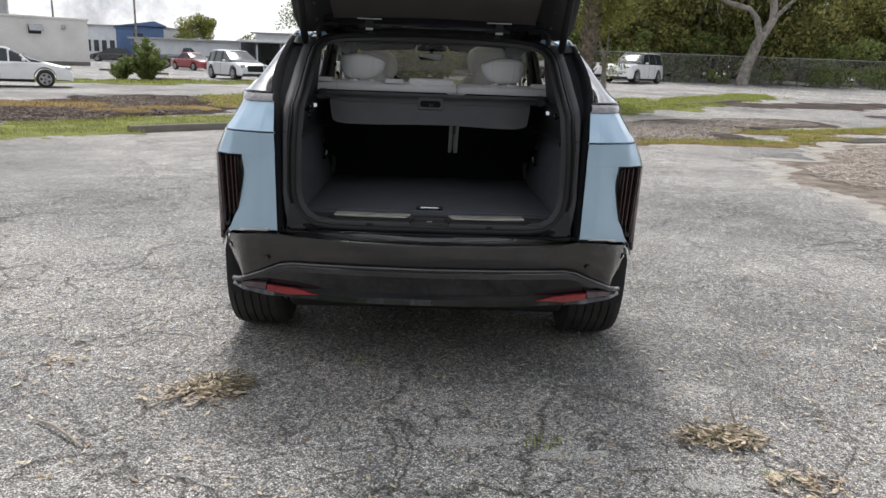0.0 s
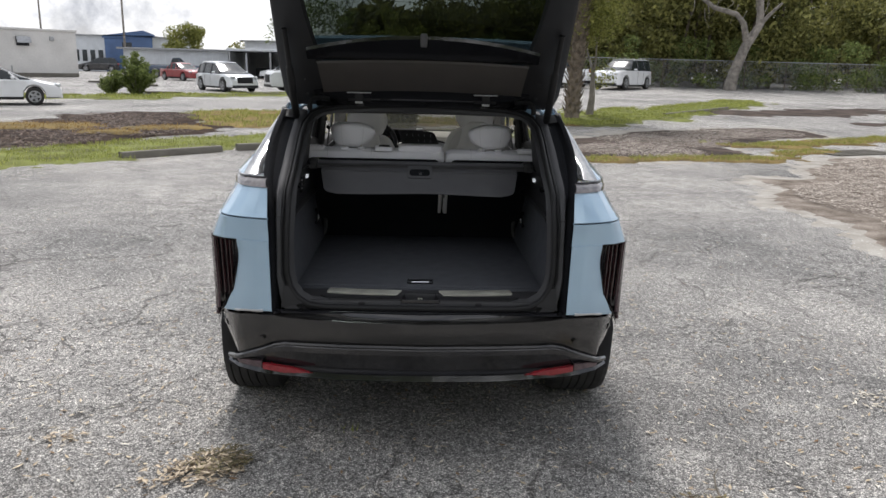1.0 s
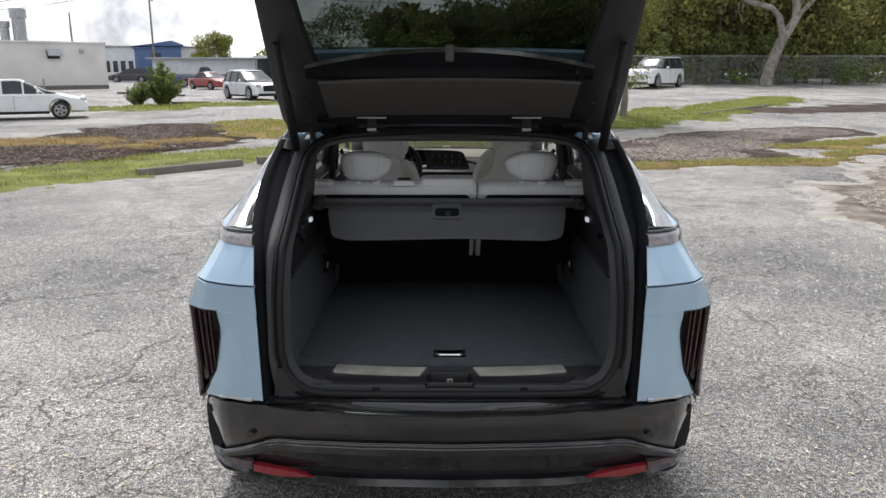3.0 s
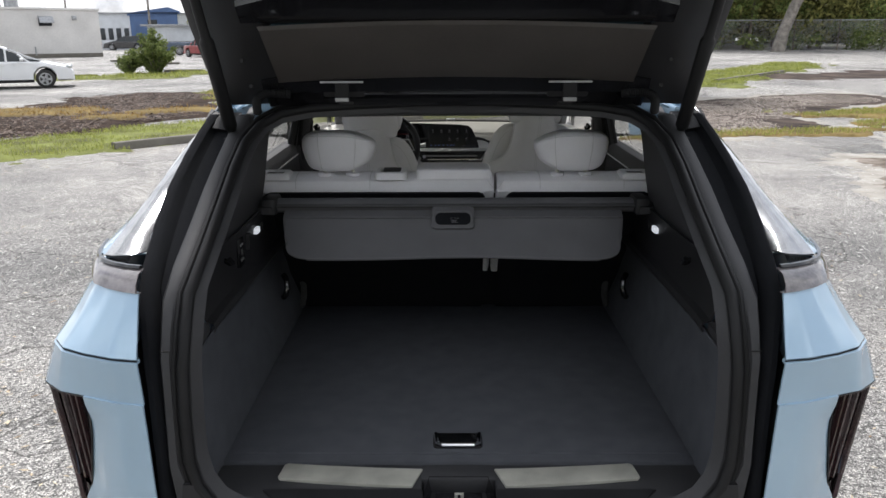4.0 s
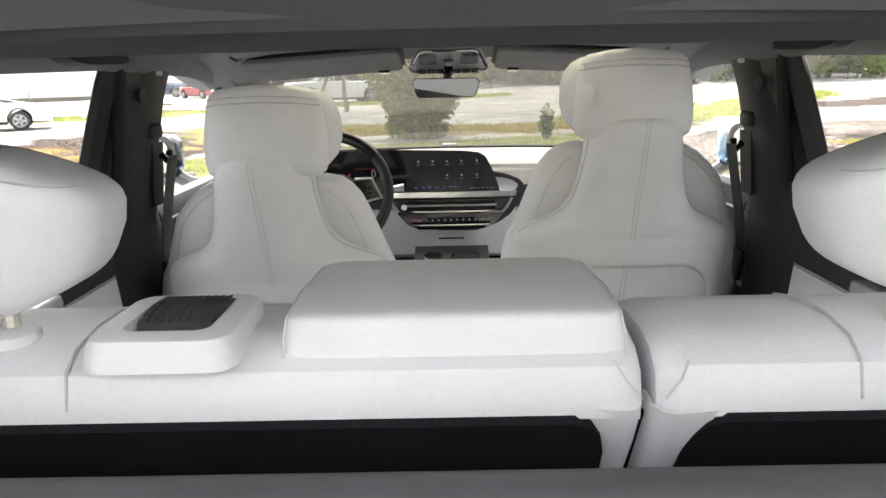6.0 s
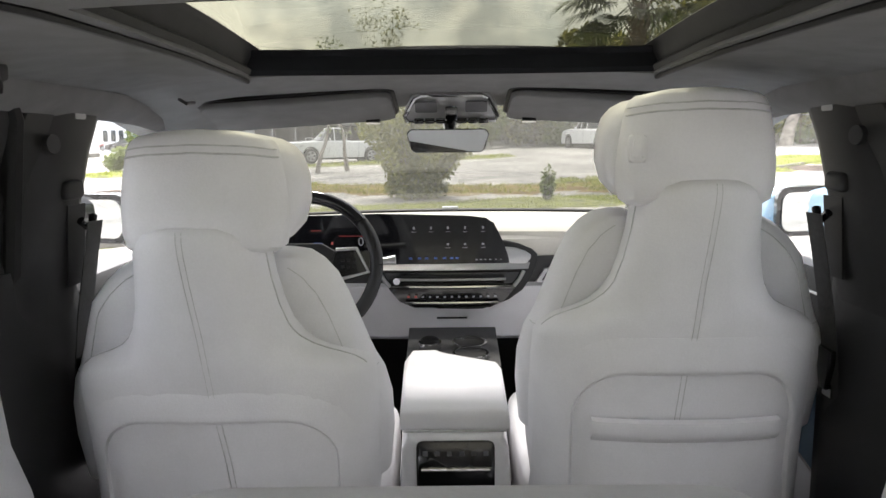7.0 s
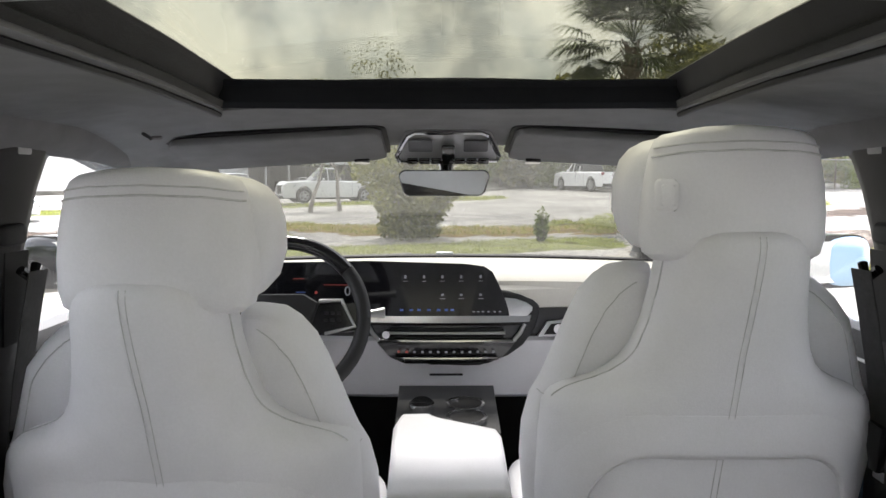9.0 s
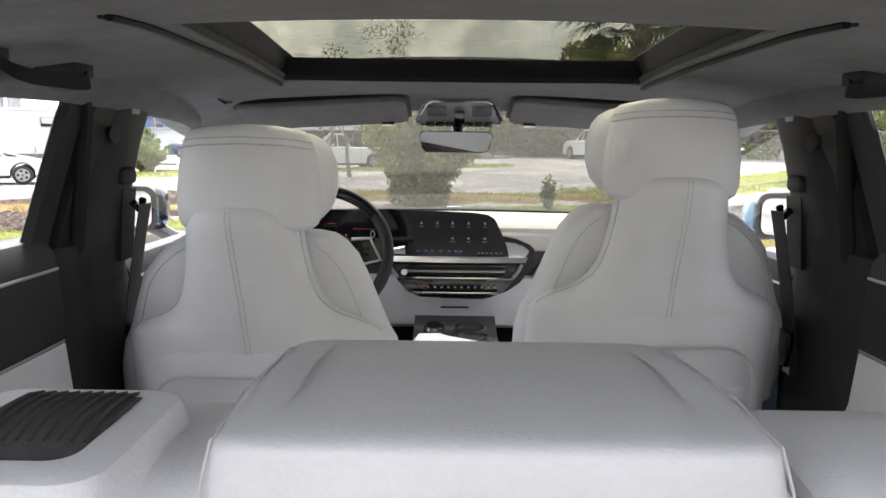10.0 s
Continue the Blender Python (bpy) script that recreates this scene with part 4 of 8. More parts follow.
for f, d in ((1.0, 0.07), (1.0, 0.03), (0.985, 0.012), (0.94, 0.0), (0.7, -0.004), (0.4, -0.002), (0.1, 0.004), (0.0, 0.010), (-0.02, 0.05)):
    row = []
    for x in bxs:
        lo = lerp(abs(x), [0, 0.62, 0.66, 0.86, 0.97], [0.535, 0.538, 0.53, 0.425, 0.40])
        hi = bump_top(x)
        k = 1 - d / 1.2 - 0.075 * step(0.80, 0.95, abs(x)) * (1 - max(0.0, min(1.0, f))) ** 1.3
        row.append((x * k, bump_y(x) + d, lo + (hi - lo) * f))
    rows.append(row)
part("rear_bumper", sheet(rows, 0.004), M["bumper_black"], car, "dusty dark grey bumper with scuffs")


def trap(x, o=0.0):
    return lerp(abs(x), [0, 0.60, 0.635, 0.84, 0.90], [0.533, 0.535, 0.528, 0.43, 0.41]) + o


rows = []
for f, d in ((1.0, 0.0), (0.92, -0.016), (0.80, -0.016), (0.74, 0.012), (0.2, 0.03), (0.12, 0.006), (0.0, 0.0), (-0.06, 0.03), (-0.4, 0.30)):
    row = []
    for x in [v * 0.93 for v in bxs if abs(v) < 0.95]:
        hi = trap(x, 0.012)
        lo = lerp(abs(x), [0, 0.40, 0.52, 0.7, 0.9], [0.392, 0.392, 0.402, 0.40, 0.405]) - 0.006
        row.append((x, bump_y(x) + d + 0.006, lo + (hi - lo) * f))
    rows.append(row)
part("lower_valance", sheet(rows, 0.004), M["gloss_black"], car, "gloss black lower valance")
for s in (-1, 1):
    ref = [(0.475, 0.412), (0.56, 0.432), (0.70, 0.440), (0.70, 0.412), (0.60, 0.406)]
    part("reflector", slab(ref, lambda u, v, d: (s * u, bump_y(u) - 0.006 + d, v), 0.03, 0.003), M["red_lens"], car, "red rear reflector")
    ref = [(0.706, 0.416), (0.703, 0.447), (0.79, 0.437), (0.835, 0.424), (0.82, 0.412)]
    part("fog_lens", slab(ref, lambda u, v, d: (s * u, bump_y(u) - 0.004 + d, v), 0.03, 0.003), M["pink_lens"], car, "dull clear fog lens")
    part("parking_sensor", tube([(s * 0.361, 0.009, 0.607), (s * 0.361, 0.030, 0.607)], 0.012, 14), M["bumper_black"], car)
    part("parking_sensor", tube([(s * 0.70, 0.052, 0.560), (s * 0.70, 0.075, 0.560)], 0.012, 14), M["bumper_black"], car)
    part("vent_facet", slab([(0.925, 0.562), (0.915, 0.580), (0.950, 0.583), (0.957, 0.565)], lambda u, v, d: (s * (u + 0.001), bump_y(u) - 0.004 + d, v), 0.02, 0.003), M["satin"], car, "bright bumper corner facet")
    vent = [(0.885, 0.565), (0.90, 0.585), (0.950, 0.583), (0.957, 0.565), (0.925, 0.55)]
    part("corner_vent", slab(vent, lambda u, v, d: (s * (u - 0.002), bump_y(u) - 0.003 + d, v), 0.02, 0.003), M["gloss_black"], car)
for s in (-1, 1):
    part("bumper_bead", sheet([[(s * x, bump_y(x) + d, bump_top(x) + e) for d, e in ((0.004, 0.001), (-0.003, 0.003), (-0.004, 0.011), (0.004, 0.015))] for x in spread(0.69, 0.915, 14)], 0.002), M["satin"], car, "scuffed silver bead along the bumper")
part("valance_edge", tube([(x, bump_y(x) - 0.006, trap(x, 0.010)) for x in bxs if abs(x) < 0.87], 0.006, 6), M["bumper_black"], car, "raised edge round the valance")
part("bumper_seam", tube([(x, bump_y(x) + 0.008, bump_top(x) - 0.022) for x in bxs if abs(x) < 0.66], 0.004, 6), M["gloss_black"], car)

# gutter and seal round the tailgate opening
SEAL = [(0, 0.700), (0.25, 0.700), (0.42, 0.703), (0.49, 0.712), (0.54, 0.742), (0.572, 0.79), (0.586, 0.85), (0.588, 0.95), (0.585, 1.06), (0.582, 1.14), (0.582, 1.20), (0.584, 1.26), (0.587, 1.33), (0.591, 1.40),
        (0.588, 1.45), (0.565, 1.487), (0.52, 1.512), (0.44, 1.525), (0.30, 1.533), (0.15, 1.538), (0, 1.540)]


def seal_at(d, push=0.0):
    """The seal's line, moved outwards by d, pushed forwards by push."""
    pts = []
    n = len(SEAL)
    for i, (x, z) in enumerate(SEAL):
        a, b = SEAL[max(i - 1, 0)], SEAL[min(i + 1, n - 1)]
        tx, tz = b[0] - a[0], b[1] - a[1]
        q = math.hypot(tx, tz)
        nx, nz = tz / q, -tx / q
        if x == 0:
            nx = 0
        pts.append((x + nx * d, rear_y(z + nz * d * 0.6) + push, z + nz * d))
    return pts


def whole(pts):
    return [(-x, y, z) for x, y, z in pts[::-1]][:-1] + pts


bm = tube(whole(seal_at(0.0, -0.010)), 0.013, 10, False)
part("tailgate_seal", bm, M["rubber"], car, "black rubber tailgate seal")
part("seal_lip", tube(whole(seal_at(0.020, -0.004)), 0.007, 8, False), M["rubber"], car)
flange = [whole(seal_at(d, p)) for d, p in ((-0.028, 0.03), (-0.012, 0.004), (0.0, 0.002), (0.02, 0.004), (0.028, 0.010))]
part("opening_flange", sheet(flange, 0.003), M["soft_black"], car)
for s in (-1, 1):
    face, chan = [], []
    for z in [0.668, 0.70, 0.76, 0.84, 0.92, 1.0, 1.08, 1.14, 1.19, 1.24, 1.30, 1.36, 1.42, 1.47, 1.51]:
        xs_, xo, y = 0.602, at_z(z, OUTER), rear_y(z)
        xi = lerp(z, [0.66, 0.70, 0.76, 0.83], [0.50, 0.53, 0.575, xs_])
        m = xi + lerp(z, [0.7, 0.85, 1.1, 1.3], [0.62, 0.58, 0.5, 0.36]) * (xo - xi)
        face.append([(s * xi, y + 0.006, z), (s * (xi + 0.01), y - 0.012, z), (s * (m - 0.006), y - 0.014, z), (s * m, y - 0.004, z), (s * (m + 0.004), y + 0.05, z)])
        chan.append([(s * (m + 0.002), y + 0.045, z), (s * (0.4 * m + 0.6 * xo), y + 0.06, z), (s * (xo - 0.024), y + 0.035, z), (s * (xo - 0.018), y - 0.002, z), (s * (xo - 0.010), y - 0.012, z), (s * (xo - 0.002), y - 0.012, z), (s * (xo + 0.003), y - 0.004, z)])
    part("pillar_trim", sheet(face, 0.003), M["soft_black"], car, "grey plastic pillar trim")
    part("gutter_end", sheet([[(s * x, rear_y(z) + d, z + e) for d, e in ((0.012, 0.0), (0.045, 0.02), (0.09, 0.035))] for x, z in ((0.595, 1.485), (0.63, 1.475), (0.67, 1.475), (0.71, 1.48), (0.735, 1.49))], 0.004), M["rubber"], car)
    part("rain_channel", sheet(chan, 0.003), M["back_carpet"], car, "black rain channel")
    part("trim_joint", tube([(s * (0.606 + 0.0), rear_y(1.10) - 0.0125, 1.10), (s * (0.602 + 0.5 * (at_z(1.10, OUTER) - 0.602) - 0.004), rear_y(1.10) - 0.0145, 1.10)], 0.0015, 5), M["rubber"], car)
    foot = [(0.515, 0.72), (0.575, 0.80), (0.60, 0.80), (0.612, 0.70)]
    part("corner_pad", slab(foot, lambda u, v, d: (s * u, rear_y(v) - 0.022 + d, v), 0.012, 0.004), M["grain"], car)
    # painted corner of the roof frame beside the hinge
    rows = []
    for x in spread(0.0, 0.60, 14):
        z0 = lerp(x, [0, 0.30, 0.50, 0.58, 0.62, 0.705], [1.552, 1.546, 1.528, 1.505, 1.48, 1.455])
        rows.append([(s * x, rear_y(z0) + 0.01, z0), (s * x, rear_y(z0) + 0.05, z0 + 0.022), (s * x, 1.02, lerp(x, [0, 0.4, 0.705], [1.602, 1.598, 1.54]))])
    part("roof_flange", sheet(rows, 0.003), M["paint"], car, "pale blue painted roof flange")

# gloss sill strip between seal and bumper
rows = []
for x in [v for v in bxs if abs(v) < 0.652]:
    rows.append([(x, rear_y(0.69) - 0.006, 0.692 + 0.004 * (abs(x) > 0.5)), (x, 0.062, 0.690), (x, 0.046, 0.682), (x, bump_y(x) + 0.022 + 0.006, bump_top(x) + 0.004), (x, bump_y(x) + 0.03, bump_top(x) - 0.02)])
part("sill_strip", sheet(rows, 0.003), M["gloss_black"], car, "gloss black loading sill")

# ---- roof, glass, front ----
def roof_z(x, y):
    c = lerp(y, [0.93, 1.1, 1.5, 2.0, 2.5, 2.9], [1.602, 1.618, 1.64, 1.65, 1.632, 1.578])
    return c - 0.05 * (abs(x) / 0.62) ** 2.2 - 0.03 * step(0.52, 0.68, abs(x))


def rail_x(y):
    return lerp(y, [0.93, 1.2, 2.0, 2.6, 2.9], [0.66, 0.655, 0.65, 0.635, 0.60])


def roof_piece(name, us, ys_, material, label="", lift=0.0):
    rows = [[(u * rail_x(y), y, roof_z(u * rail_x(y), y) + lift) for u in us] for y in ys_]
    return part(name, sheet(rows, 0.006), material, car, label)


roof_piece("roof_rear", spread(-1, 1, 16), spread(0.99, 1.46, 6), M["paint"], "pale blue roof skin")
roof_piece("roof_front", spread(-1, 1, 16), spread(2.44, 2.88, 5), M["gloss_black"], "gloss black front roof edge")
for s in (-1, 1):
    roof_piece("roof_side", [s * v for v in spread(0.62, 1, 5)], spread(1.46, 2.44, 12), M["paint"], "pale blue roof side")
roof_piece("roof_window", spread(-0.615, 0.615, 12), spread(1.465, 2.435, 12), M["roof_glass"], "dusty panoramic roof glass")

rows = []
for k in range(9):
    f = k / 8
    rows.append([(u * (0.60 + 0.115 * f), 2.89 + 1.0 * f - 0.09 * u * u + 0.02, 1.57 - 0.455 * f - 0.012 * u * u + 0.025 * math.sin(math.pi * f)) for u in spread(-1, 1, 14)])
part("windscreen", sheet(rows), M["screen_glass"], car, "dusty windscreen with dried drops")
for s in (-1, 1):
    rings = []
    for f in spread(0, 1, 10):
        x, y, z = 0.605 + 0.125 * f, 2.82 + 1.0 * f, 1.565 - 0.455 * f + 0.025 * math.sin(math.pi * f)
        rings.append([(s * (x + u), y + v, z + w) for u, v, w in ((-0.015, 0.03, 0.0), (0.02, 0.015, 0.012), (0.055, -0.04, -0.008), (0.05, -0.07, -0.035), (0.0, -0.02, -0.03))])
    part("windscreen_pillar", loft(rings), M["paint"], car, "pale blue windscreen pillar")

    def pane(name, y0, y1, cut=None, m="glass"):
        rows = []
        for y in spread(y0, y1, 10):
            hi = roof_z(rail_x(y), y) - 0.035
            if cut:
                hi = min(hi, cut(y))
            b = belt_z(y) - 0.01
            rows.append([(s * (side_x(y, z) - 0.012), y, z) for z in spread(b, max(hi, b + 0.01), 5)])
        ob = part(name, sheet(rows), M[m], car)
        ob.visible_shadow = False
        return ob

    pane("rear_door_glass", 1.20, 2.10, None, "rear_glass")
    pane("front_door_glass", 2.28, 3.52, lambda y: lerp(y, [2.80, 3.55], [1.545, 1.11]))
    rows = [[(s * (side_x(y, z) + 0.002), y, z) for z in spread(belt_z(y), roof_z(rail_x(y), y) - 0.03, 6)] for y in spread(2.09, 2.29, 3)]
    part("centre_pillar", sheet(rows, 0.02), M["gloss_black"], car)
    rail = [[(s * (side_x(y, roof_z(rail_x(y), y) - 0.045) + o), y, roof_z(rail_x(y), y) + q) for o, q in ((-0.01, -0.05), (0.012, -0.045), (0.004, -0.008), (-0.03, 0.004), (-0.04, -0.03))] for y in spread(0.97, 2.86, 16)]
    part("roof_rail", loft(rail), M["paint"], car)
    lining = [[(s * (side_x(y, roof_z(rail_x(y), y) - 0.045) + o), y, roof_z(rail_x(y), y) + q) for o, q in ((-0.060, -0.015), (-0.050, -0.040), (-0.016, -0.060), (0.006, -0.057))] for y in spread(1.10, 2.86, 16)]
    part("rail_lining", sheet(lining, 0.004), M["headliner"], car, "dark cloth lining of the roof rail")
    # door mirror
    mx, my, mz = s * 1.075, 3.20, 1.225
    mir = part("door_mirror", cushion((mx, my, mz), (0.118, 0.06, 0.074), 0.45, 0.5, 24, 12), M["paint" if s > 0 else "gloss_black"], car, "pale blue door mirror" if s > 0 else "blue and black door mirror")
    part("mirror_stem", tube([(s * 0.86, my + 0.03, 1.10), (s * 0.95, my + 0.03, 1.12), (s * 1.02, my + 0.01, 1.165)], 0.025, 10), M["gloss_black"], mir)
    face = rrect(0.100, 0.058, 0.03)
    turn = radians(14) * s
    part("mirror_frame", slab(rrect(0.117, 0.074, 0.038), lambda u, v, d: (mx + u * math.cos(turn), my - 0.052 + u * math.sin(turn) + d, mz + v), 0.02), M["gloss_black"], mir)
    part("mirror_glass", slab(face, lambda u, v, d: (mx + u * math.cos(turn), my - 0.057 + u * math.sin(turn) + d, mz + v), 0.004), M["mirror"], mir)

rows = []
for y in spread(3.84, 4.9, 10):
    w = min(0.74, half_width(y) - 0.14)
    rows.append([(u * w, y + 0.06 * (1 - u * u) * step(4.5, 4.9, y), lerp(y, [3.84, 4.3, 4.7, 4.9], [1.115, 1.06, 0.97, 0.86]) - 0.03 * u * u) for u in spread(-1, 1, 12)])
part("bonnet", sheet(rows, 0.005), M["paint"], car, "pale blue bonnet")
for s in (-1, 1):
    rows = []
    for y in spread(3.5, 4.9, 10):
        w0, w1 = min(0.74, half_width(y) - 0.14), half_width(y) - 0.045
        z0 = lerp(y, [3.5, 3.84, 4.3, 4.7, 4.9], [1.13, 1.085, 1.03, 0.94, 0.83])
        rows.append([(s * w0, y, z0), (s * (w0 + 0.6 * (w1 - w0)), y, z0 - 0.005), (s * w1, y, belt_z(y) - 0.005)])
    part("wing_top", sheet(rows, 0.004), M["paint"], car)
rows = [[(x, lerp(abs(x), [0, 0.4, 0.65, 0.82, 0.9], [5.0, 4.99, 4.94, 4.86, 4.72]) + d, z) for x in spread(-0.9, 0.9, 18)] for z, d in ((0.25, -0.10), (0.32, 0.0), (0.55, 0.02), (0.75, 0.0), (0.86, -0.05))]
fascia = part("front_fascia", sheet(rows, 0.005), M["paint"], car, "pale blue nose with black grille")
rows = [[(x, lerp(abs(x), [0, 0.4, 0.65], [5.0, 4.99, 4.94]) + 0.028, z) for x in spread(-0.58 + 0.25 * (0.72 - z), 0.58 - 0.25 * (0.72 - z), 12)] for z in (0.42, 0.55, 0.72)]
part("grille", sheet(rows, 0.006), M["gloss_black"], fascia, "gloss black grille panel")
for s in (-1, 1):
    part("head_lamp", box(s * 0.70, s * 0.82, 4.84, 4.93, 0.45, 0.76, 0.02) if s > 0 else box(-0.82, -0.70, 4.84, 4.93, 0.45, 0.76, 0.02), M["lamp_glass"], car)

# ---- tailgate, swung open about its hinges ----
HY, HZ, SWING = 0.95, 1.555, radians(71)


def gate(p):
    x, dy, dz = p[0], p[1] - HY, p[2] - HZ
    return (x, HY + dy * math.cos(SWING) + dz * math.sin(SWING), HZ - dy * math.sin(SWING) + dz * math.cos(SWING))


def gsheet(rows, thick=0.004):
    return sheet([[gate(p) for p in r] for r in rows], thick)


us = spread(-1, 1, 18)


def skin(stations, crown=0.02):
    return [[(u * w, y + crown * (u * u) * (1 if z < 1.25 else 0.4), z - (0.016 * u * u if z > 1.25 else 0)) for u in us] for y, z, w in stations]


tailgate = part("tailgate", gsheet(skin([(0.125, 1.236, 0.64), (0.10, 1.225, 0.662), (0.03, 1.17, 0.668), (0.012, 1.13, 0.668), (0.035, 1.08, 0.664), (0.060, 0.99, 0.660), (0.030, 0.93, 0.658),
                                         (0.040, 0.80, 0.652), (0.055, 0.705, 0.645), (0.075, 0.69, 0.64)])), M["paint"], car, "open pale blue tailgate")
part("spoiler", gsheet(skin([(0.985, 1.600, 0.60), (0.85, 1.608, 0.615), (0.66, 1.592, 0.62), (0.60, 1.578, 0.61), (0.61, 1.565, 0.60), (0.74, 1.54, 0.59)])), M["paint"], tailgate)
part("tailgate_glass", gsheet(skin([(0.74, 1.515, 0.60), (0.55, 1.432, 0.62), (0.35, 1.335, 0.635), (0.125, 1.22, 0.64)]), 0.004), M["tint_glass"], tailgate, "tinted heated tailgate glass")
for s in (-1, 1):
    # frame rails either side of the glass, inside
    st = [(0.955, 1.535, 0.690, 0.19), (0.88, 1.512, 0.712, 0.21), (0.70, 1.435, 0.715, 0.21), (0.45, 1.315, 0.705, 0.16), (0.22, 1.205, 0.695, 0.13), (0.12, 1.13, 0.68, 0.12)]
    rows = [[(s * (w + 0.008), y + 0.01, z + 0.035), (s * w, y, z - 0.002), (s * (w - 0.02), y + 0.004, z - 0.012), (s * (w - q + 0.01), y, z - 0.006), (s * (w - q), y - 0.008, z + 0.02)] for y, z, w, q in st]
    part("frame_rail", gsheet(rows), M["grain"], tailgate, "black tailgate frame trim")
    part("bolt", tube([gate((s * 0.60, 0.80, 1.468)), gate((s * 0.60, 0.797, 1.460))], 0.006, 10), M["grain"], tailgate)
    part("bolt", tube([gate((s * 0.595, 0.89, 1.502)), gate((s * 0.595, 0.887, 1.494))], 0.006, 10), M["grain"], tailgate)
    part("buffer", tube([gate((s * 0.60, 0.10, 0.80)), gate((s * 0.60, 0.16, 0.80))], 0.014, 12), M["rubber"], tailgate)
ws = [(0.965, 1.540, 0.555), (0.925, 1.528, 0.56), (0.905, 1.505, 0.56), (0.865, 1.500, 0.56), (0.855, 1.494, 0.515)]
part("hinge_cover", gsheet([[(u * w, y, z - 0.010 * u * u) for u in us] for y, z, w in ws]), M["gloss_black"], tailgate, "black upper tailgate trim")
rows = [[(u * w, y + 0.012 * u * u, z - 0.010 * u * u) for u in us] for y, z, w in ((0.858, 1.497, 0.512), (0.852, 1.488, 0.508), (0.678, 1.404, 0.522), (0.670, 1.408, 0.528))]
part("trim_panel", gsheet(rows), M["panel_grey"], tailgate, "dark grey tailgate trim panel")
rows = [[(u * w, y + k * 0.055 * u * u, z + k * 0.026 * u * u - 0.008 * u * u) for u in us] for y, z, w, k in ((0.676, 1.414, 0.57, 0.0), (0.664, 1.404, 0.57, 0.15), (0.545, 1.346, 0.57, 1.4), (0.530, 1.352, 0.57, 1.4), (0.545, 1.40, 0.57, 1.4))]
part("glass_frame", gsheet(rows), M["gloss_black"], tailgate, "curved black frame above the glass")
part("brake_lamp", cushion(gate((0, 0.550, 1.346)), (0.017, 0.022, 0.032), 0.4, 0.4, 16, 10), M["cover"], tailgate, "grey lamp bracket")
rows = [[(u * w, y + 0.01 * u * u, z) for u in us] for y, z, w in ((0.16, 1.235, 0.585), (0.20, 1.18, 0.585), (0.15, 1.10, 0.60), (0.125, 0.98, 0.61), (0.12, 0.80, 0.60), (0.09, 0.715, 0.60), (0.075, 0.692, 0.64))]
lower = part("lower_trim", gsheet(rows), M["grain"], tailgate, "black lower tailgate trim")
part("latch", slab(rrect(0.05, 0.035, 0.012), lambda u, v, d: gate((u, 0.135 - d, 0.80 + v)), -0.02, 0.004), M["gloss_black"], tailgate)
part("latch_claw", tube([gate((0, 0.15, 0.78)), gate((0, 0.165, 0.80)), gate((0, 0.15, 0.82))], 0.006, 8), M["steel"], tailgate)
for x in (-0.11, 0.0, 0.11):
    part("gate_button", slab(rrect(0.03, 0.013, 0.005), lambda u, v, d: gate((x + u, 0.028 + d, 0.995 + v)), 0.02, 0.002), M["gloss_black"], tailgate)
part("plate_recess", slab(rrect(0.15, 0.07, 0.01), lambda u, v, d: gate((u, 0.026 + d, 0.88 + v)), 0.012, 0.002), M["satin"], tailgate)

for s in (-1, 1):
    # hinge arm and plate
    h = part("hinge", tube([(s * 0.327, 1.0, 1.545), (s * 0.327, 0.955, 1.548), (s * 0.327, 0.925, 1.556), (s * 0.327, 0.90, 1.60), gate((s * 0.327, 0.90, 1.522))], 0.014, 8), M["rubber"], car, "black steel tailgate hinge")
    part("hinge_plate", slab(rrect(0.06, 0.022, 0.006), lambda u, v, d: gate((s * 0.327 + u, 0.902 + v, 1.505 - d)), 0.006, 0.002), M["grain"], h)
    part("hinge_blade", box(s * 0.327 - 0.020, s * 0.327 + 0.020, 0.840, 0.852, 1.548, 1.606, 0.004), M["rubber"], h)
    part("hinge_cap", box(s * 0.327 - 0.062, s * 0.327 + 0.062, 0.836, 0.850, 1.604, 1.610, 0.002), M["console_grey"], h, "worn grey hinge edge")
    part("hinge_bush", box(s * 0.327 - 0.019, s * 0.327 + 0.019, 0.834, 0.842, 1.552, 1.563, 0.002), M["console_grey"], h)
    part("hinge_foot", box(s * 0.327 - 0.022, s * 0.327 + 0.022, 0.925, 0.975, 1.536, 1.552, 0.004), M["grain"], h)
    # power strut with its ball ends
    a, b = Vector((s * 0.640, 0.815, 1.452)), Vector(gate((s * 0.655, 0.50, 1.31)))
    strut = part("gas_strut", tube([a, a + (b - a) * 0.06, a + (b - a) * 0.08, a + (b - a) * 0.6, a + (b - a) * 0.62, b], [0.011, 0.012, 0.019, 0.019, 0.013, 0.013], 14), M["rubber"], car, "thick black power strut")
    part("strut_bracket", box(min(s * 0.61, s * 0.665), max(s * 0.61, s * 0.665), 0.79, 0.835, 1.425, 1.455, 0.006), M["grain"], strut)
    part("strut_ball", cushion(a, (0.018, 0.018, 0.018), 1, 1, 12, 8), M["gloss_black"], strut)
    # corrugated cable boot
    pts = []
    for k in range(57):
        f = k / 56
        p = Vector((s * (0.588 - 0.105 * f + 0.028 * math.sin(math.pi * f)), 0.90 - 0.02 * f - 0.03 * math.sin(math.pi * f), 1.515 + 0.055 * f + 0.026 * math.sin(math.pi * f)))
        pts.append(p)
    part("cable_boot", tube(pts, [0.0135 if k % 2 else 0.0105 for k in range(57)], 12), M["rubber"], car, "corrugated black cable boot")

# ---- the car: load bay ----
FLOOR = 0.738
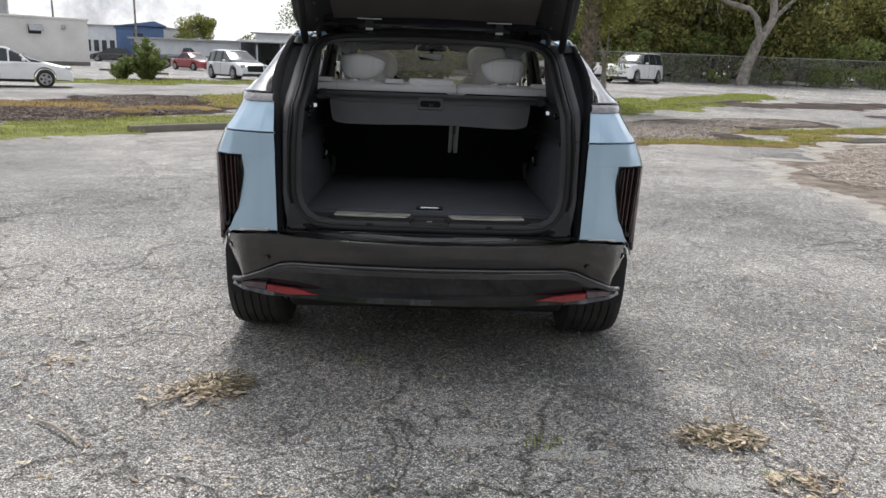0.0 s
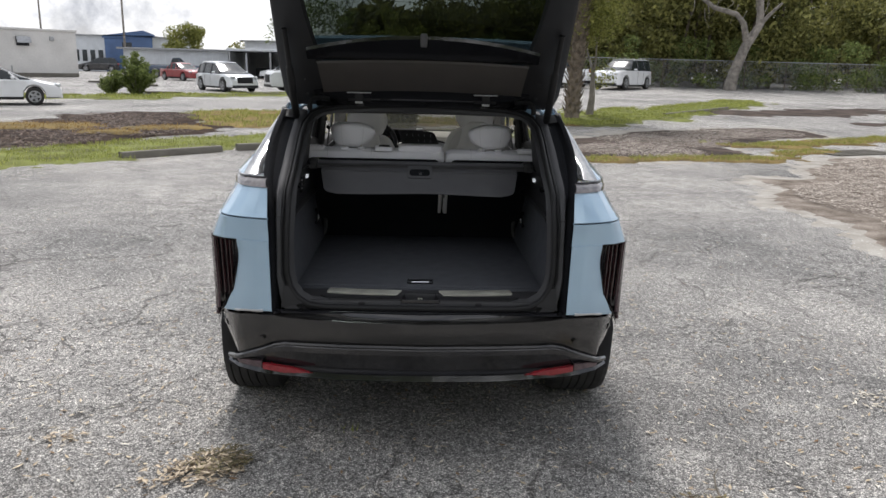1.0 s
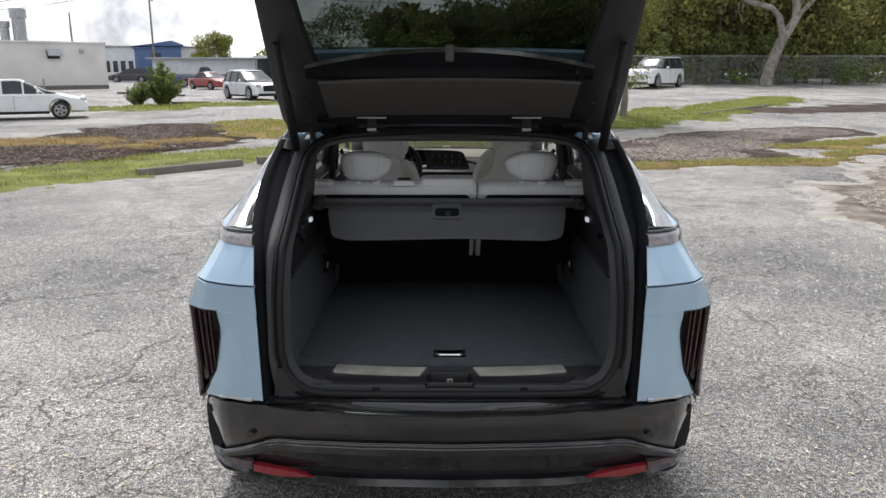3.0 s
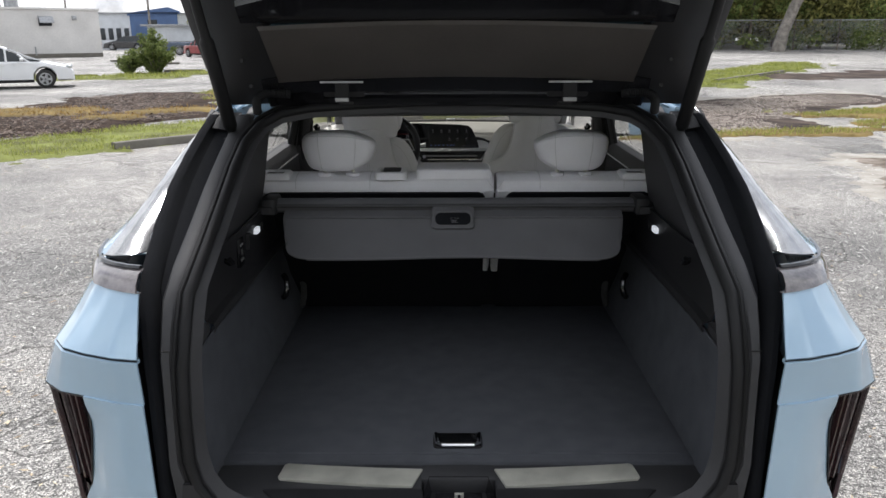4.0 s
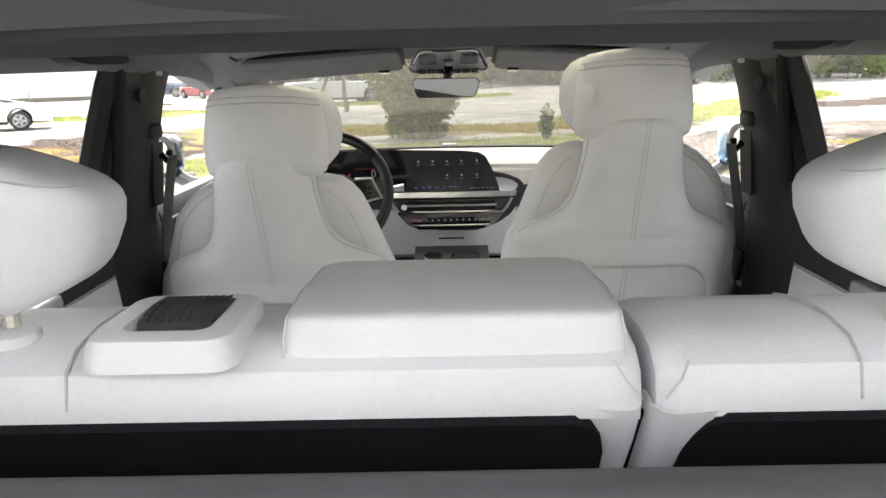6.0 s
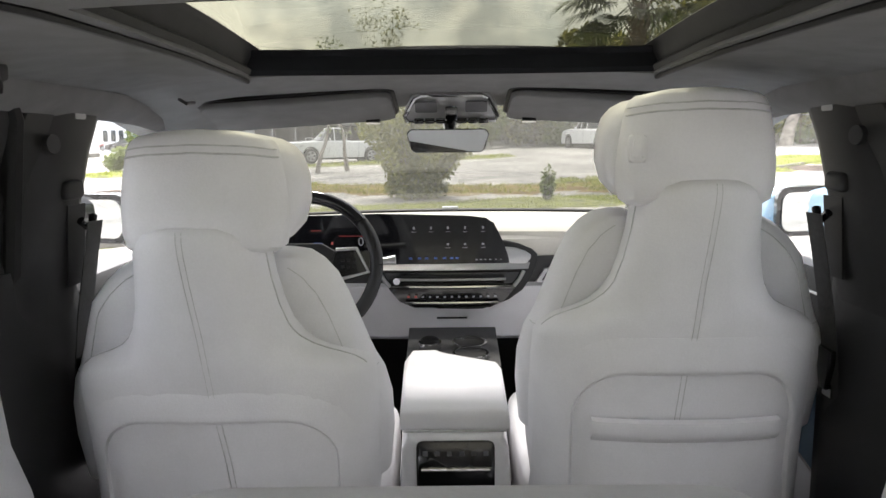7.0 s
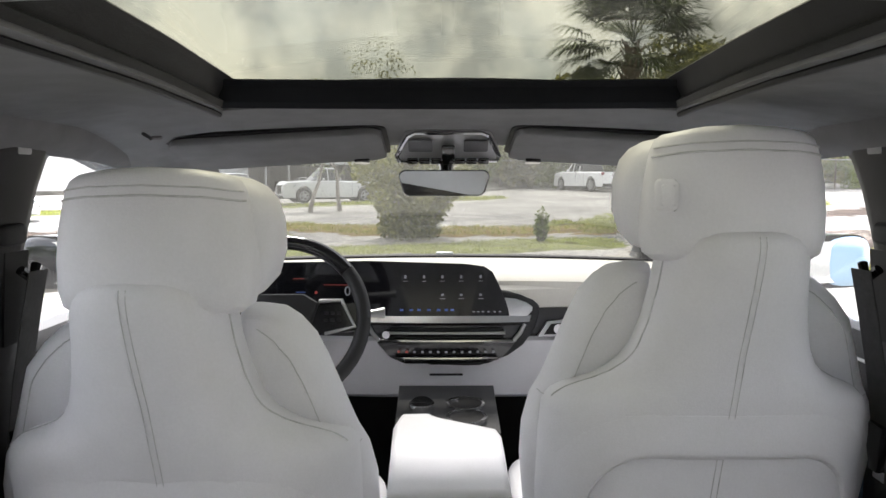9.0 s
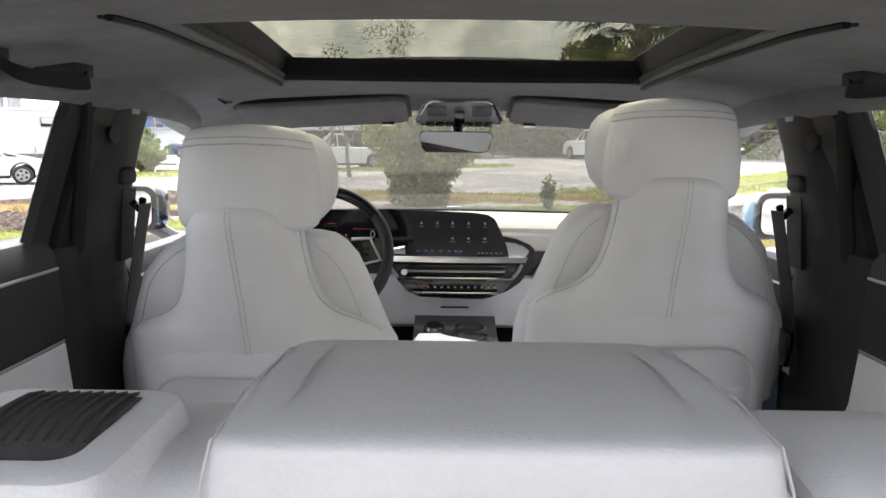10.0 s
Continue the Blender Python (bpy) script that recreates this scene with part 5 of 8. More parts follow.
part("load_floor", box(-0.575, 0.575, 0.268, 1.37, FLOOR - 0.03, FLOOR, 0.006), M["carpet"], car, "charcoal carpeted load floor")
part("floor_panel", box(-0.56, 0.56, 0.30, 1.33, FLOOR - 0.004, FLOOR + 0.005, 0.004), M["carpet"], car)
# inner sill trim with its notch
part("notch_wall", loft([[(x * k, y, z) for x, y in ((-0.088, 0.10), (-0.070, 0.212), (0.070, 0.212), (0.088, 0.10))] for k, z in ((1.0, FLOOR - 0.006), (0.86, FLOOR - 0.055))], True, False), M["gloss_black"], car)
bm = bmesh.new()
for x0, x1 in ((-0.585, -0.085), (0.085, 0.585)):
    add_box(bm, x0, x1, 0.095, 0.268, FLOOR - 0.05, FLOOR - 0.008, 0.008)
add_box(bm, -0.09, 0.09, 0.205, 0.268, FLOOR - 0.05, FLOOR - 0.008, 0.006)
add_box(bm, -0.09, 0.09, 0.095, 0.21, FLOOR - 0.07, FLOOR - 0.045, 0.004)
part("sill_trim", bm, M["soft_black"], car, "grey plastic loading sill trim")
for s in (-1, 1):
    p = [(0.108, 0.166), (0.086, 0.236), (0.20, 0.240), (0.32, 0.249), (0.412, 0.260), (0.420, 0.254), (0.426, 0.204), (0.420, 0.196), (0.32, 0.184), (0.20, 0.172)]
    plate = part("scuff_plate", slab(p, lambda u, v, d: (s * u, v, FLOOR - 0.008 + d), 0.008, 0.002), M["steel"], car, "brushed steel scuff plate with sky glint in its colour")
    p = [(0.40, 0.10), (0.45, 0.155), (0.085, 0.155), (0.08, 0.10)]
    part("sill_step", slab(p, lambda u, v, d: (s * u, v, FLOOR - 0.012 + d), 0.010, 0.003), M["grain"], plate)
st = part("striker", tube([(-0.007, 0.155, FLOOR - 0.05), (-0.007, 0.155, FLOOR - 0.014), (0.007, 0.155, FLOOR - 0.014), (0.007, 0.155, FLOOR - 0.05)], 0.004, 8), M["steel"], car, "steel tailgate striker")
part("striker_cup", box(-0.055, 0.055, 0.13, 0.20, FLOOR - 0.052, FLOOR - 0.040, 0.004), M["gloss_black"], st)
loop = part("floor_handle", tube([(-0.056, 0.385, FLOOR + 0.006), (-0.052, 0.332, FLOOR + 0.012), (-0.040, 0.320, FLOOR + 0.014), (0.040, 0.320, FLOOR + 0.014), (0.052, 0.332, FLOOR + 0.012), (0.056, 0.385, FLOOR + 0.006)], 0.006, 8), M["chrome"], car, "chrome lift handle in the floor")
part("handle_cup", slab(rrect(0.062, 0.036, 0.012), lambda u, v, d: (u, 0.352 + v, FLOOR + 0.004 + d), 0.003, 0.001), M["gloss_black"], loop)
for x in (-0.26, 0.26):
    part("sill_lug", cushion((x, 0.105, FLOOR - 0.025), (0.02, 0.012, 0.012), 0.5, 0.5, 10, 6), M["rubber"], car)


def ledge_z(y):
    return lerp(y, [0.2, 0.4, 1.0, 1.4], [1.045, 1.06, 1.055, 1.04])


for s in (-1, 1):
    rows = []
    for y in spread(0.17, 1.40, 14):
        k = 0.02 * step(0.35, 0.17, y)
        rows.append([(s * (x - k * 0 + o), y, z) for x, z, o in ((0.577, FLOOR - 0.02, 0), (0.583, 0.80, 0), (0.60, 0.90, 0.006), (0.605, 1.0, 0.008), (0.600, ledge_z(y) - 0.012, 0.006), (0.590, ledge_z(y), 0.0))])
    part("side_wall_carpet", sheet(rows, 0.004), M["carpet"], car, "charcoal carpeted load bay wall")
    # ledge and the recess above it, with lamp, socket and hook
    rows = [[(s * x, y, ledge_z(y) + z) for x, z in ((0.588, -0.004), (0.582, 0.008), (0.586, 0.016), (0.604, 0.022), (0.612, 0.05), (0.610, 0.105), (0.606, 0.150), (0.600, 0.165))] for y in spread(0.33, 1.24, 12)]
    trim = part("side_trim", sheet(rows, 0.004), M["grain"], car, "black grained side trim with recess")
    # trim round the recess up to the pillar
    zone = [(0.130, 1.03), (0.150, 1.12), (0.205, 1.19), (0.42, 1.288), (0.64, 1.388), (0.86, 1.485), (0.95, 1.525), (1.12, 1.525), (1.06, 1.42), (1.00, 1.30), (0.97, 1.245), (0.93, 1.215), (0.33, 1.215), (0.30, 1.16), (0.31, 1.09), (0.35, 1.05)]
    part("pillar_cover", slab(zone, lambda u, v, d: (s * (0.612 - 0.012 * step(1.15, 1.5, v) - d), u + 0.012, v), -0.03, 0.006), M["soft_black"], car, "dark grey inner pillar trim")
    end = [(0.135, FLOOR - 0.03), (0.135, 1.06), (0.33, 1.075), (0.33, 1.05), (0.20, 1.03), (0.185, 0.92), (0.18, FLOOR - 0.03)]
    part("end_trim", slab(end, lambda u, v, d: (s * (0.594 - 0.010 * step(0.9, 0.72, v) - d), u, v), -0.03, 0.006), M["soft_black"], car)
    lamp = part("bay_lamp", slab(rrect(0.018, 0.0085, 0.002), lambda u, v, d: (s * (0.606 - d), 0.835 + u, 1.172 + v), 0.012, 0.002), M["led"], trim, "lit white load bay lamp")
    part("trim_button", slab(rrect(0.009, 0.012, 0.004), lambda u, v, d: (s * (0.606 - d), 0.915 + u, 1.165 + v), 0.008, 0.002), M["rubber"], trim)
    part("hook", tube([(s * 0.610, 0.52, 1.175), (s * 0.588, 0.515, 1.165), (s * 0.580, 0.50, 1.172), (s * 0.582, 0.485, 1.186)], 0.007, 8), M["gloss_black"], trim, "black bag hook")
    if s < 0:
        sock = part("power_socket", slab(rrect(0.028, 0.040, 0.006), lambda u, v, d: (s * (0.610 - d), 0.66 + u, 1.155 + v), 0.010, 0.003), M["gloss_black"], trim, "black power socket panel")
        part("socket_mark", slab(rrect(0.006, 0.008, 0.002), lambda u, v, d: (s * (0.5995 - d), 0.66 + u, 1.155 + v), 0.002), M["cover"], sock)
        for k in (-1, 1):
            part("socket_mark", slab(rrect(0.004, 0.003, 0.001), lambda u, v, d: (s * (0.5995 - d), 0.66 + 0.008 * k + u, 1.134 + v), 0.002), M["satin"], sock)
            part("socket_mark", slab(rrect(0.004, 0.003, 0.001), lambda u, v, d: (s * (0.5995 - d), 0.66 + 0.008 * k + u, 1.176 + v), 0.002), M["satin"], sock)
        part("net_clip", slab(rrect(0.010, 0.024, 0.004), lambda u, v, d: (s * (0.606 - d), 0.735 + u, 1.165 + v), 0.012, 0.003), M["grain"], trim)
    # shelf that carries the blind, and the tie loops
    shelf = [(0.90, 1.205), (0.90, 1.225), (0.92, 1.236), (1.10, 1.236), (1.12, 1.205)]
    part("blind_support", slab(shelf, lambda u, v, d: (s * (0.565 + d), u, v), 0.06, 0.006), M["grain"], car)
    part("tie_strap", tube([(s * 0.590, 1.10, 0.945), (s * 0.577, 1.085, 0.93), (s * 0.574, 1.075, 0.905), (s * 0.580, 1.07, 0.88), (s * 0.590, 1.075, 0.87)], 0.010, 8), M["gloss_black"], car, "black tie hook on the bay wall")
    part("tie_strap", tube([(s * 0.57, 1.30, 0.87), (s * 0.560, 1.285, 0.84), (s * 0.560, 1.28, 0.80), (s * 0.57, 1.29, 0.76)], 0.012, 6), M["belt"], car)

# load cover: cassette and hanging panel
cass = part("cargo_blind", loft([[(x, 0.955 + 0.030 * math.cos(a) * q, 1.222 + 0.022 * math.sin(a) * q) for a in (2 * math.pi * k / 14 for k in range(14))] for x, q in ((-0.585, 0.7), (-0.58, 1), (0.58, 1), (0.585, 0.7))]), M["cover"], car, "grey roller load cover, part drawn")
part("rail_lip", tube([(-0.555, 0.922, 1.226), (0.555, 0.922, 1.226)], 0.007, 8), M["soft_black"], cass)
for s in (-1, 1):
    part("cassette_end", box(min(s * 0.555, s * 0.60), max(s * 0.555, s * 0.60), 0.905, 1.0, 1.198, 1.252, 0.01), M["grain"], cass)
FX = -0.008
rows = []
for f, y, z in ((0, 0.930, 1.212), (0.1, 0.915, 1.203), (0.22, 0.900, 1.195), (0.26, 0.897, 1.190), (0.6, 0.858, 1.150), (0.82, 0.829, 1.121), (0.88, 0.821, 1.113), (0.92, 0.815, 1.107), (0.95, 0.811, 1.103), (0.975, 0.807, 1.0995), (0.99, 0.8045, 1.097), (1.0, 0.803, 1.0955)):
    w = 0.525 - 0.02 * step(0.3, 0.9, f) - 0.06 * (1 - math.sqrt(max(0.0, 1 - (max(0.0, f - 0.82) / 0.18) ** 2)))
    rows.append([(FX + u * w, y, z - 0.006 * u * u * f + 0.0025 * math.sin(5 * u + 1) * f) for u in spread(-1, 1, 24)])
flap = part("cover_panel", sheet(rows, 0.006), M["cover"], cass, "stiff grey cover panel")
part("panel_hem", tube([(FX + u * 0.44, 0.803, 1.0935 - 0.005 * u * u + 0.0025 * math.sin(4.2 * u + 1)) for u in spread(-1, 1, 16)], 0.004, 6), M["cover"], flap)
part("panel_fold", tube([(FX + u * 0.522, 0.897, 1.195) for u in spread(-1, 1, 8)], 0.003, 6), M["cover"], flap)
for k in (-1, 1):
    part("panel_hem", tube([(FX + k * (0.519 - 0.017 * step(0.3, 0.9, f)), y, z + 0.004) for f, y, z in ((0.3, 0.892, 1.185), (0.6, 0.858, 1.150), (0.8, 0.832, 1.124))], 0.0025, 6), M["cover"], flap)


def on_flap(u, v, d):
    """u across, v up along the panel from its middle, d out of it towards the tail."""
    return (FX + u, 0.887 + 0.70 * v - 0.71 * d, 1.182 + 0.71 * v + 0.70 * d)


han = part("pull_handle", slab(rrect(0.066, 0.040, 0.014, 6), lambda u, v, d: on_flap(u, v + 0.014, d), 0.010, 0.003), M["cover"], flap, "square pull handle of the cover")
part("handle_rim", tube([on_flap(u, v + 0.008, 0.010) for u, v in rrect(0.059, 0.0265, 0.020, 6) + rrect(0.059, 0.0265, 0.020, 6)[:1]], 0.0022, 6), M["cover"], han)
part("handle_slot", slab(rrect(0.054, 0.0215, 0.017, 6), lambda u, v, d: on_flap(u, v + 0.007, d + 0.0095), 0.0015), M["back_carpet"], han, "dark slot with a tether label")
fo = bpy.data.curves.new("tether_words", "FONT")
fo.body, fo.size, fo.extrude, fo.align_x = "TOP TETHER", 0.0048, 0.0002, "CENTER"
word = new("tether_label", fo)
word.data.materials.append(M["cover"])
word.parent = han
word.matrix_world = Matrix.Translation(on_flap(0.004, 0.006, 0.0122)) @ pose(0, 0, 0, 45, 0, 0)
for k, (w, h) in enumerate(((0.009, 0.0011), (0.006, 0.0011), (0.010, 0.0010))):
    part("label_mark", slab(rrect(w, h, 0.0004, 2), lambda u, v, d: on_flap(0.004 + u + 0.001 * (k - 1), v + 0.001 - 0.0038 * k, d + 0.0112), 0.0006), M["cover"], han)

# carpeted backs of the rear seat, the bay's shade put into their colour
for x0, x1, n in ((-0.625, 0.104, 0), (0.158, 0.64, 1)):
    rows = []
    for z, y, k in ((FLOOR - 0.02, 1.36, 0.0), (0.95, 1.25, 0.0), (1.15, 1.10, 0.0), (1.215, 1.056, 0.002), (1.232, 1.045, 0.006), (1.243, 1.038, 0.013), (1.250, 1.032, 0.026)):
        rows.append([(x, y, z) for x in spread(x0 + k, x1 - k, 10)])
    part("seat_back_carpet", sheet(rows, 0.01), M["back_carpet"], car, "charcoal carpeted rear seat back with shade in its colour")
# dark strips added to stop cabin light showing through the seat gap
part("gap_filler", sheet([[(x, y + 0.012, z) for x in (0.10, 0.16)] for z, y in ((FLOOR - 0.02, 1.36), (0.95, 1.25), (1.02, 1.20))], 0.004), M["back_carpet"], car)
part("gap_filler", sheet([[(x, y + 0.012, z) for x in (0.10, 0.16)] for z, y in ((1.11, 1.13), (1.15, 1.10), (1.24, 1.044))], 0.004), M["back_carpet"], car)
part("seat_latch_belt", box(0.122, 0.138, 1.12, 1.13, 1.02, 1.10, 0.002), M["cover"], car, "pale strap in the seat gap")

# ---- the car: seats ----
def stitch(pts, parent, r=0.0011):
    return part("seam", tube(pts, r, 5), M["leather_seam"], parent)


# rear bench back, in two unequal parts, with its head restraints
def bench(x0, x1, seams, name):
    rings = []
    for x, k in ((x0, 0.86), (x0 + 0.006, 0.95), (x0 + 0.02, 1.0), *[(v, 1.0) for v in spread(x0 + 0.06, x1 - 0.06, 8)], (x1 - 0.02, 1.0), (x1 - 0.006, 0.95), (x1, 0.86)):
        o = ((1.030, 1.245), (1.028, 1.262), (1.034, 1.282), (1.052, 1.294), (1.085, 1.299), (1.13, 1.298), (1.175, 1.288), (1.205, 1.262), (1.215, 1.20), (1.26, 1.10), (1.36, 0.98), (1.46, 0.80), (1.46, 0.78), (1.43, 0.79), (1.30, 1.02), (1.15, 1.17), (1.075, 1.23))
        cy, cz = 1.16, 1.10
        rings.append([(x, cy + (y - cy) * (0.5 + 0.5 * k), cz + (z - cz) * (0.72 + 0.28 * k)) for y, z in o])
    seat = part("rear_seat_back", loft(rings), M["leather"], car, name)
    for x in seams:
        stitch([(x, 1.027, 1.258), (x, 1.033, 1.284), (x, 1.052, 1.2955), (x, 1.085, 1.3005), (x, 1.13, 1.2995), (x, 1.175, 1.289)], seat)
    return seat


left = bench(-0.655, 0.126, (-0.515, -0.275), "pale leather rear seat back, wide part")
right = bench(0.136, 0.665, (0.275, 0.545), "pale leather rear seat back, narrow part")


def restraint(x, seat):
    def bend(p):
        q, inner = 1 - 0.14 * step(0.02, -0.065, p.z), p.x * (1 if x < 0 else -1)
        return Vector((p.x * q, p.y * (0.9 + 0.2 * (p.z + 0.06) / 0.12) + 0.02 * (p.x / 0.12) ** 2, p.z * (1 - 0.30 * step(0.02, 0.125, inner)) - 0.004 * (p.x / 0.12) ** 2 * (p.z > 0)))
    hr = part("head_restraint", cushion((x, 1.085, 1.374), (0.121, 0.048, 0.065), 0.42, 0.5, 40, 20, bend), M["leather"], seat, "oval pale leather head restraint")
    for k in (-1, 1):
        part("post", tube([(x + k * 0.046, 1.075, 1.292), (x + k * 0.046, 1.075, 1.335)], 0.006, 8), M["steel"], seat)
        part("post_collar", cushion((x + k * 0.046, 1.070, 1.299), (0.022, 0.022, 0.007), 0.6, 1.0, 18, 8), M["leather"], seat)
        pts = []
        for i in range(9):
            a = radians(-62 + 130 * i / 8)
            p = bend(Vector((k * 0.060, -0.0475 * abs(math.cos(a)) ** 0.45, 0.0655 * spow(math.sin(a), 0.42))))
            pts.append((x + p.x, 1.085 + p.y - 0.001, 1.374 + p.z))
        stitch(pts, hr, 0.0009)
    top = []
    for i in range(19):
        a = radians(190 + 160 * i / 18)
        p = bend(Vector((0.1205 * spow(math.cos(a), 0.5) * 0.90, 0.048 * spow(math.sin(a), 0.5) * 0.90, 0.0525)))
        top.append((x + p.x, 1.085 + p.y - 0.002, 1.374 + p.z))
    stitch(top, hr, 0.0009)
    return hr


restraint(-0.379, left)
restraint(0.380, right)


def arm_bend(p):
    return Vector((p.x * (1 - 0.05 * step(-0.02, 0.03, p.z)), p.y, p.z + 0.10 * max(0.0, -p.y - 0.03) * 0 - 0.10 * max(0, p.y)))


for seat, edge, inner in ((left, 0.1265, 0.103), (right, 0.1355, 0.159)):
    rows = []
    k = -1 if seat is left else 1
    for z, y in ((0.90, 1.283), (1.02, 1.193), (1.12, 1.118), (1.19, 1.068), (1.215, 1.051), (1.235, 1.040), (1.252, 1.032)):
        rows.append([(edge, y + 0.03, z), (edge, y + 0.006, z), (edge + k * 0.005, y - 0.003, z), (0.5 * (edge + inner), y - 0.006, z), (inner + k * (0.016 * step(1.21, 1.25, z)), y - 0.002, z), (inner + k * (0.001 + 0.016 * step(1.21, 1.25, z)), y + 0.012, z)])
    part("edge_roll", sheet(rows, 0.003), M["leather"], seat, "pale leather border of the seat back")
stitch([(0.123, 1.024, 1.262), (0.112, 1.026, 1.275), (0.105, 1.034, 1.286)], left, 0.0009)
stitch([(0.139, 1.024, 1.262), (0.150, 1.026, 1.275), (0.157, 1.034, 1.286)], right, 0.0009)
arm = part("centre_armrest", cushion((-0.005, 1.146, 1.283), (0.129, 0.103, 0.037), 0.17, 0.15, 36, 16, arm_bend), M["leather"], left, "raised pale leather centre rest")
for k in (-1, 1):
    stitch([(-0.005 + k * 0.1205, 1.0435, 1.268), (-0.005 + k * 0.1205, 1.0445, 1.300), (-0.005 + k * 0.118, 1.052, 1.3165), (-0.005 + k * 0.117, 1.10, 1.3205), (-0.005 + k * 0.1165, 1.20, 1.314), (-0.005 + k * 0.116, 1.24, 1.304)], arm, 0.0008)
guide = part("belt_guide", loft([[(-0.207 + u * k, 1.074 + v * k, z) for u, v in rrect(0.052, 0.057, 0.018)] for k, z in ((1.03, 1.290), (1.0, 1.303), (0.94, 1.311), (0.86, 1.313), (0.60, 1.312), (0.56, 1.300))]), M["leather"], left, "pale plastic belt guide")
web = part("belt_webbing", sheet([[(-0.205 + u, y, z + 0.001 * math.cos(60 * u)) for u in spread(-0.029, 0.029, 6)] for y, z in ((1.056, 1.298), (1.064, 1.309), (1.076, 1.3135), (1.090, 1.315), (1.106, 1.3145), (1.120, 1.311), (1.134, 1.302), (1.150, 1.285))], 0.002), M["belt"], guide, "dark woven seat belt")
for k in range(9):
    part("webbing_rib", tube([(-0.205 - 0.024 + 0.006 * k, y, z + 0.0012) for y, z in ((1.064, 1.309), (1.076, 1.3135), (1.090, 1.315), (1.106, 1.3145), (1.120, 1.311), (1.134, 1.302))], 0.0012, 4), M["belt"], web)
for s, seat in ((-1, left), (1, right)):
    g = part("latch_bezel", loft([[(s * 0.585 + u * k, 1.060 + v * k, z) for u, v in rrect(0.052, 0.045, 0.014)] for k, z in ((1.0, 1.290), (1.0, 1.302), (0.88, 1.310), (0.60, 1.309), (0.58, 1.303))]), M["leather"], seat, "pale seat latch surround")
    part("latch_lever", box(s * 0.585 - 0.028, s * 0.585 + 0.028, 1.042, 1.078, 1.298, 1.306, 0.003), M["cover"], g)
# rear cushion
for x0, x1, seat in ((-0.64, 0.13, left), (0.14, 0.64, right)):
    part("seat_cushion", cushion(((x0 + x1) / 2, 1.62, 0.80), ((x1 - x0) / 2, 0.28, 0.085), 0.3, 0.25), M["leather"], seat)


SHELL = [(0.66, 0.205, 2.03), (0.75, 0.232, 2.052), (0.86, 0.247, 2.07), (0.95, 0.252, 2.064), (1.03, 0.250, 2.050), (1.075, 0.244, 2.042), (1.093, 0.232, 2.038), (1.105, 0.216, 2.035), (1.113, 0.198, 2.033), (1.121, 0.176, 2.031),
         (1.132, 0.154, 2.029), (1.147, 0.136, 2.026), (1.170, 0.121, 2.021), (1.205, 0.110, 2.010), (1.25, 0.102, 1.997), (1.29, 0.098, 1.988), (1.310, 0.094, 1.986), (1.322, 0.088, 1.988), (1.330, 0.076, 1.994), (1.334, 0.055, 2.004)]
WING = [(0.86, 0.262), (0.94, 0.270), (1.00, 0.268), (1.05, 0.256), (1.075, 0.242), (1.10, 0.232), (1.15, 0.214), (1.19, 0.199), (1.225, 0.181), (1.250, 0.160), (1.264, 0.138), (1.272, 0.110)]


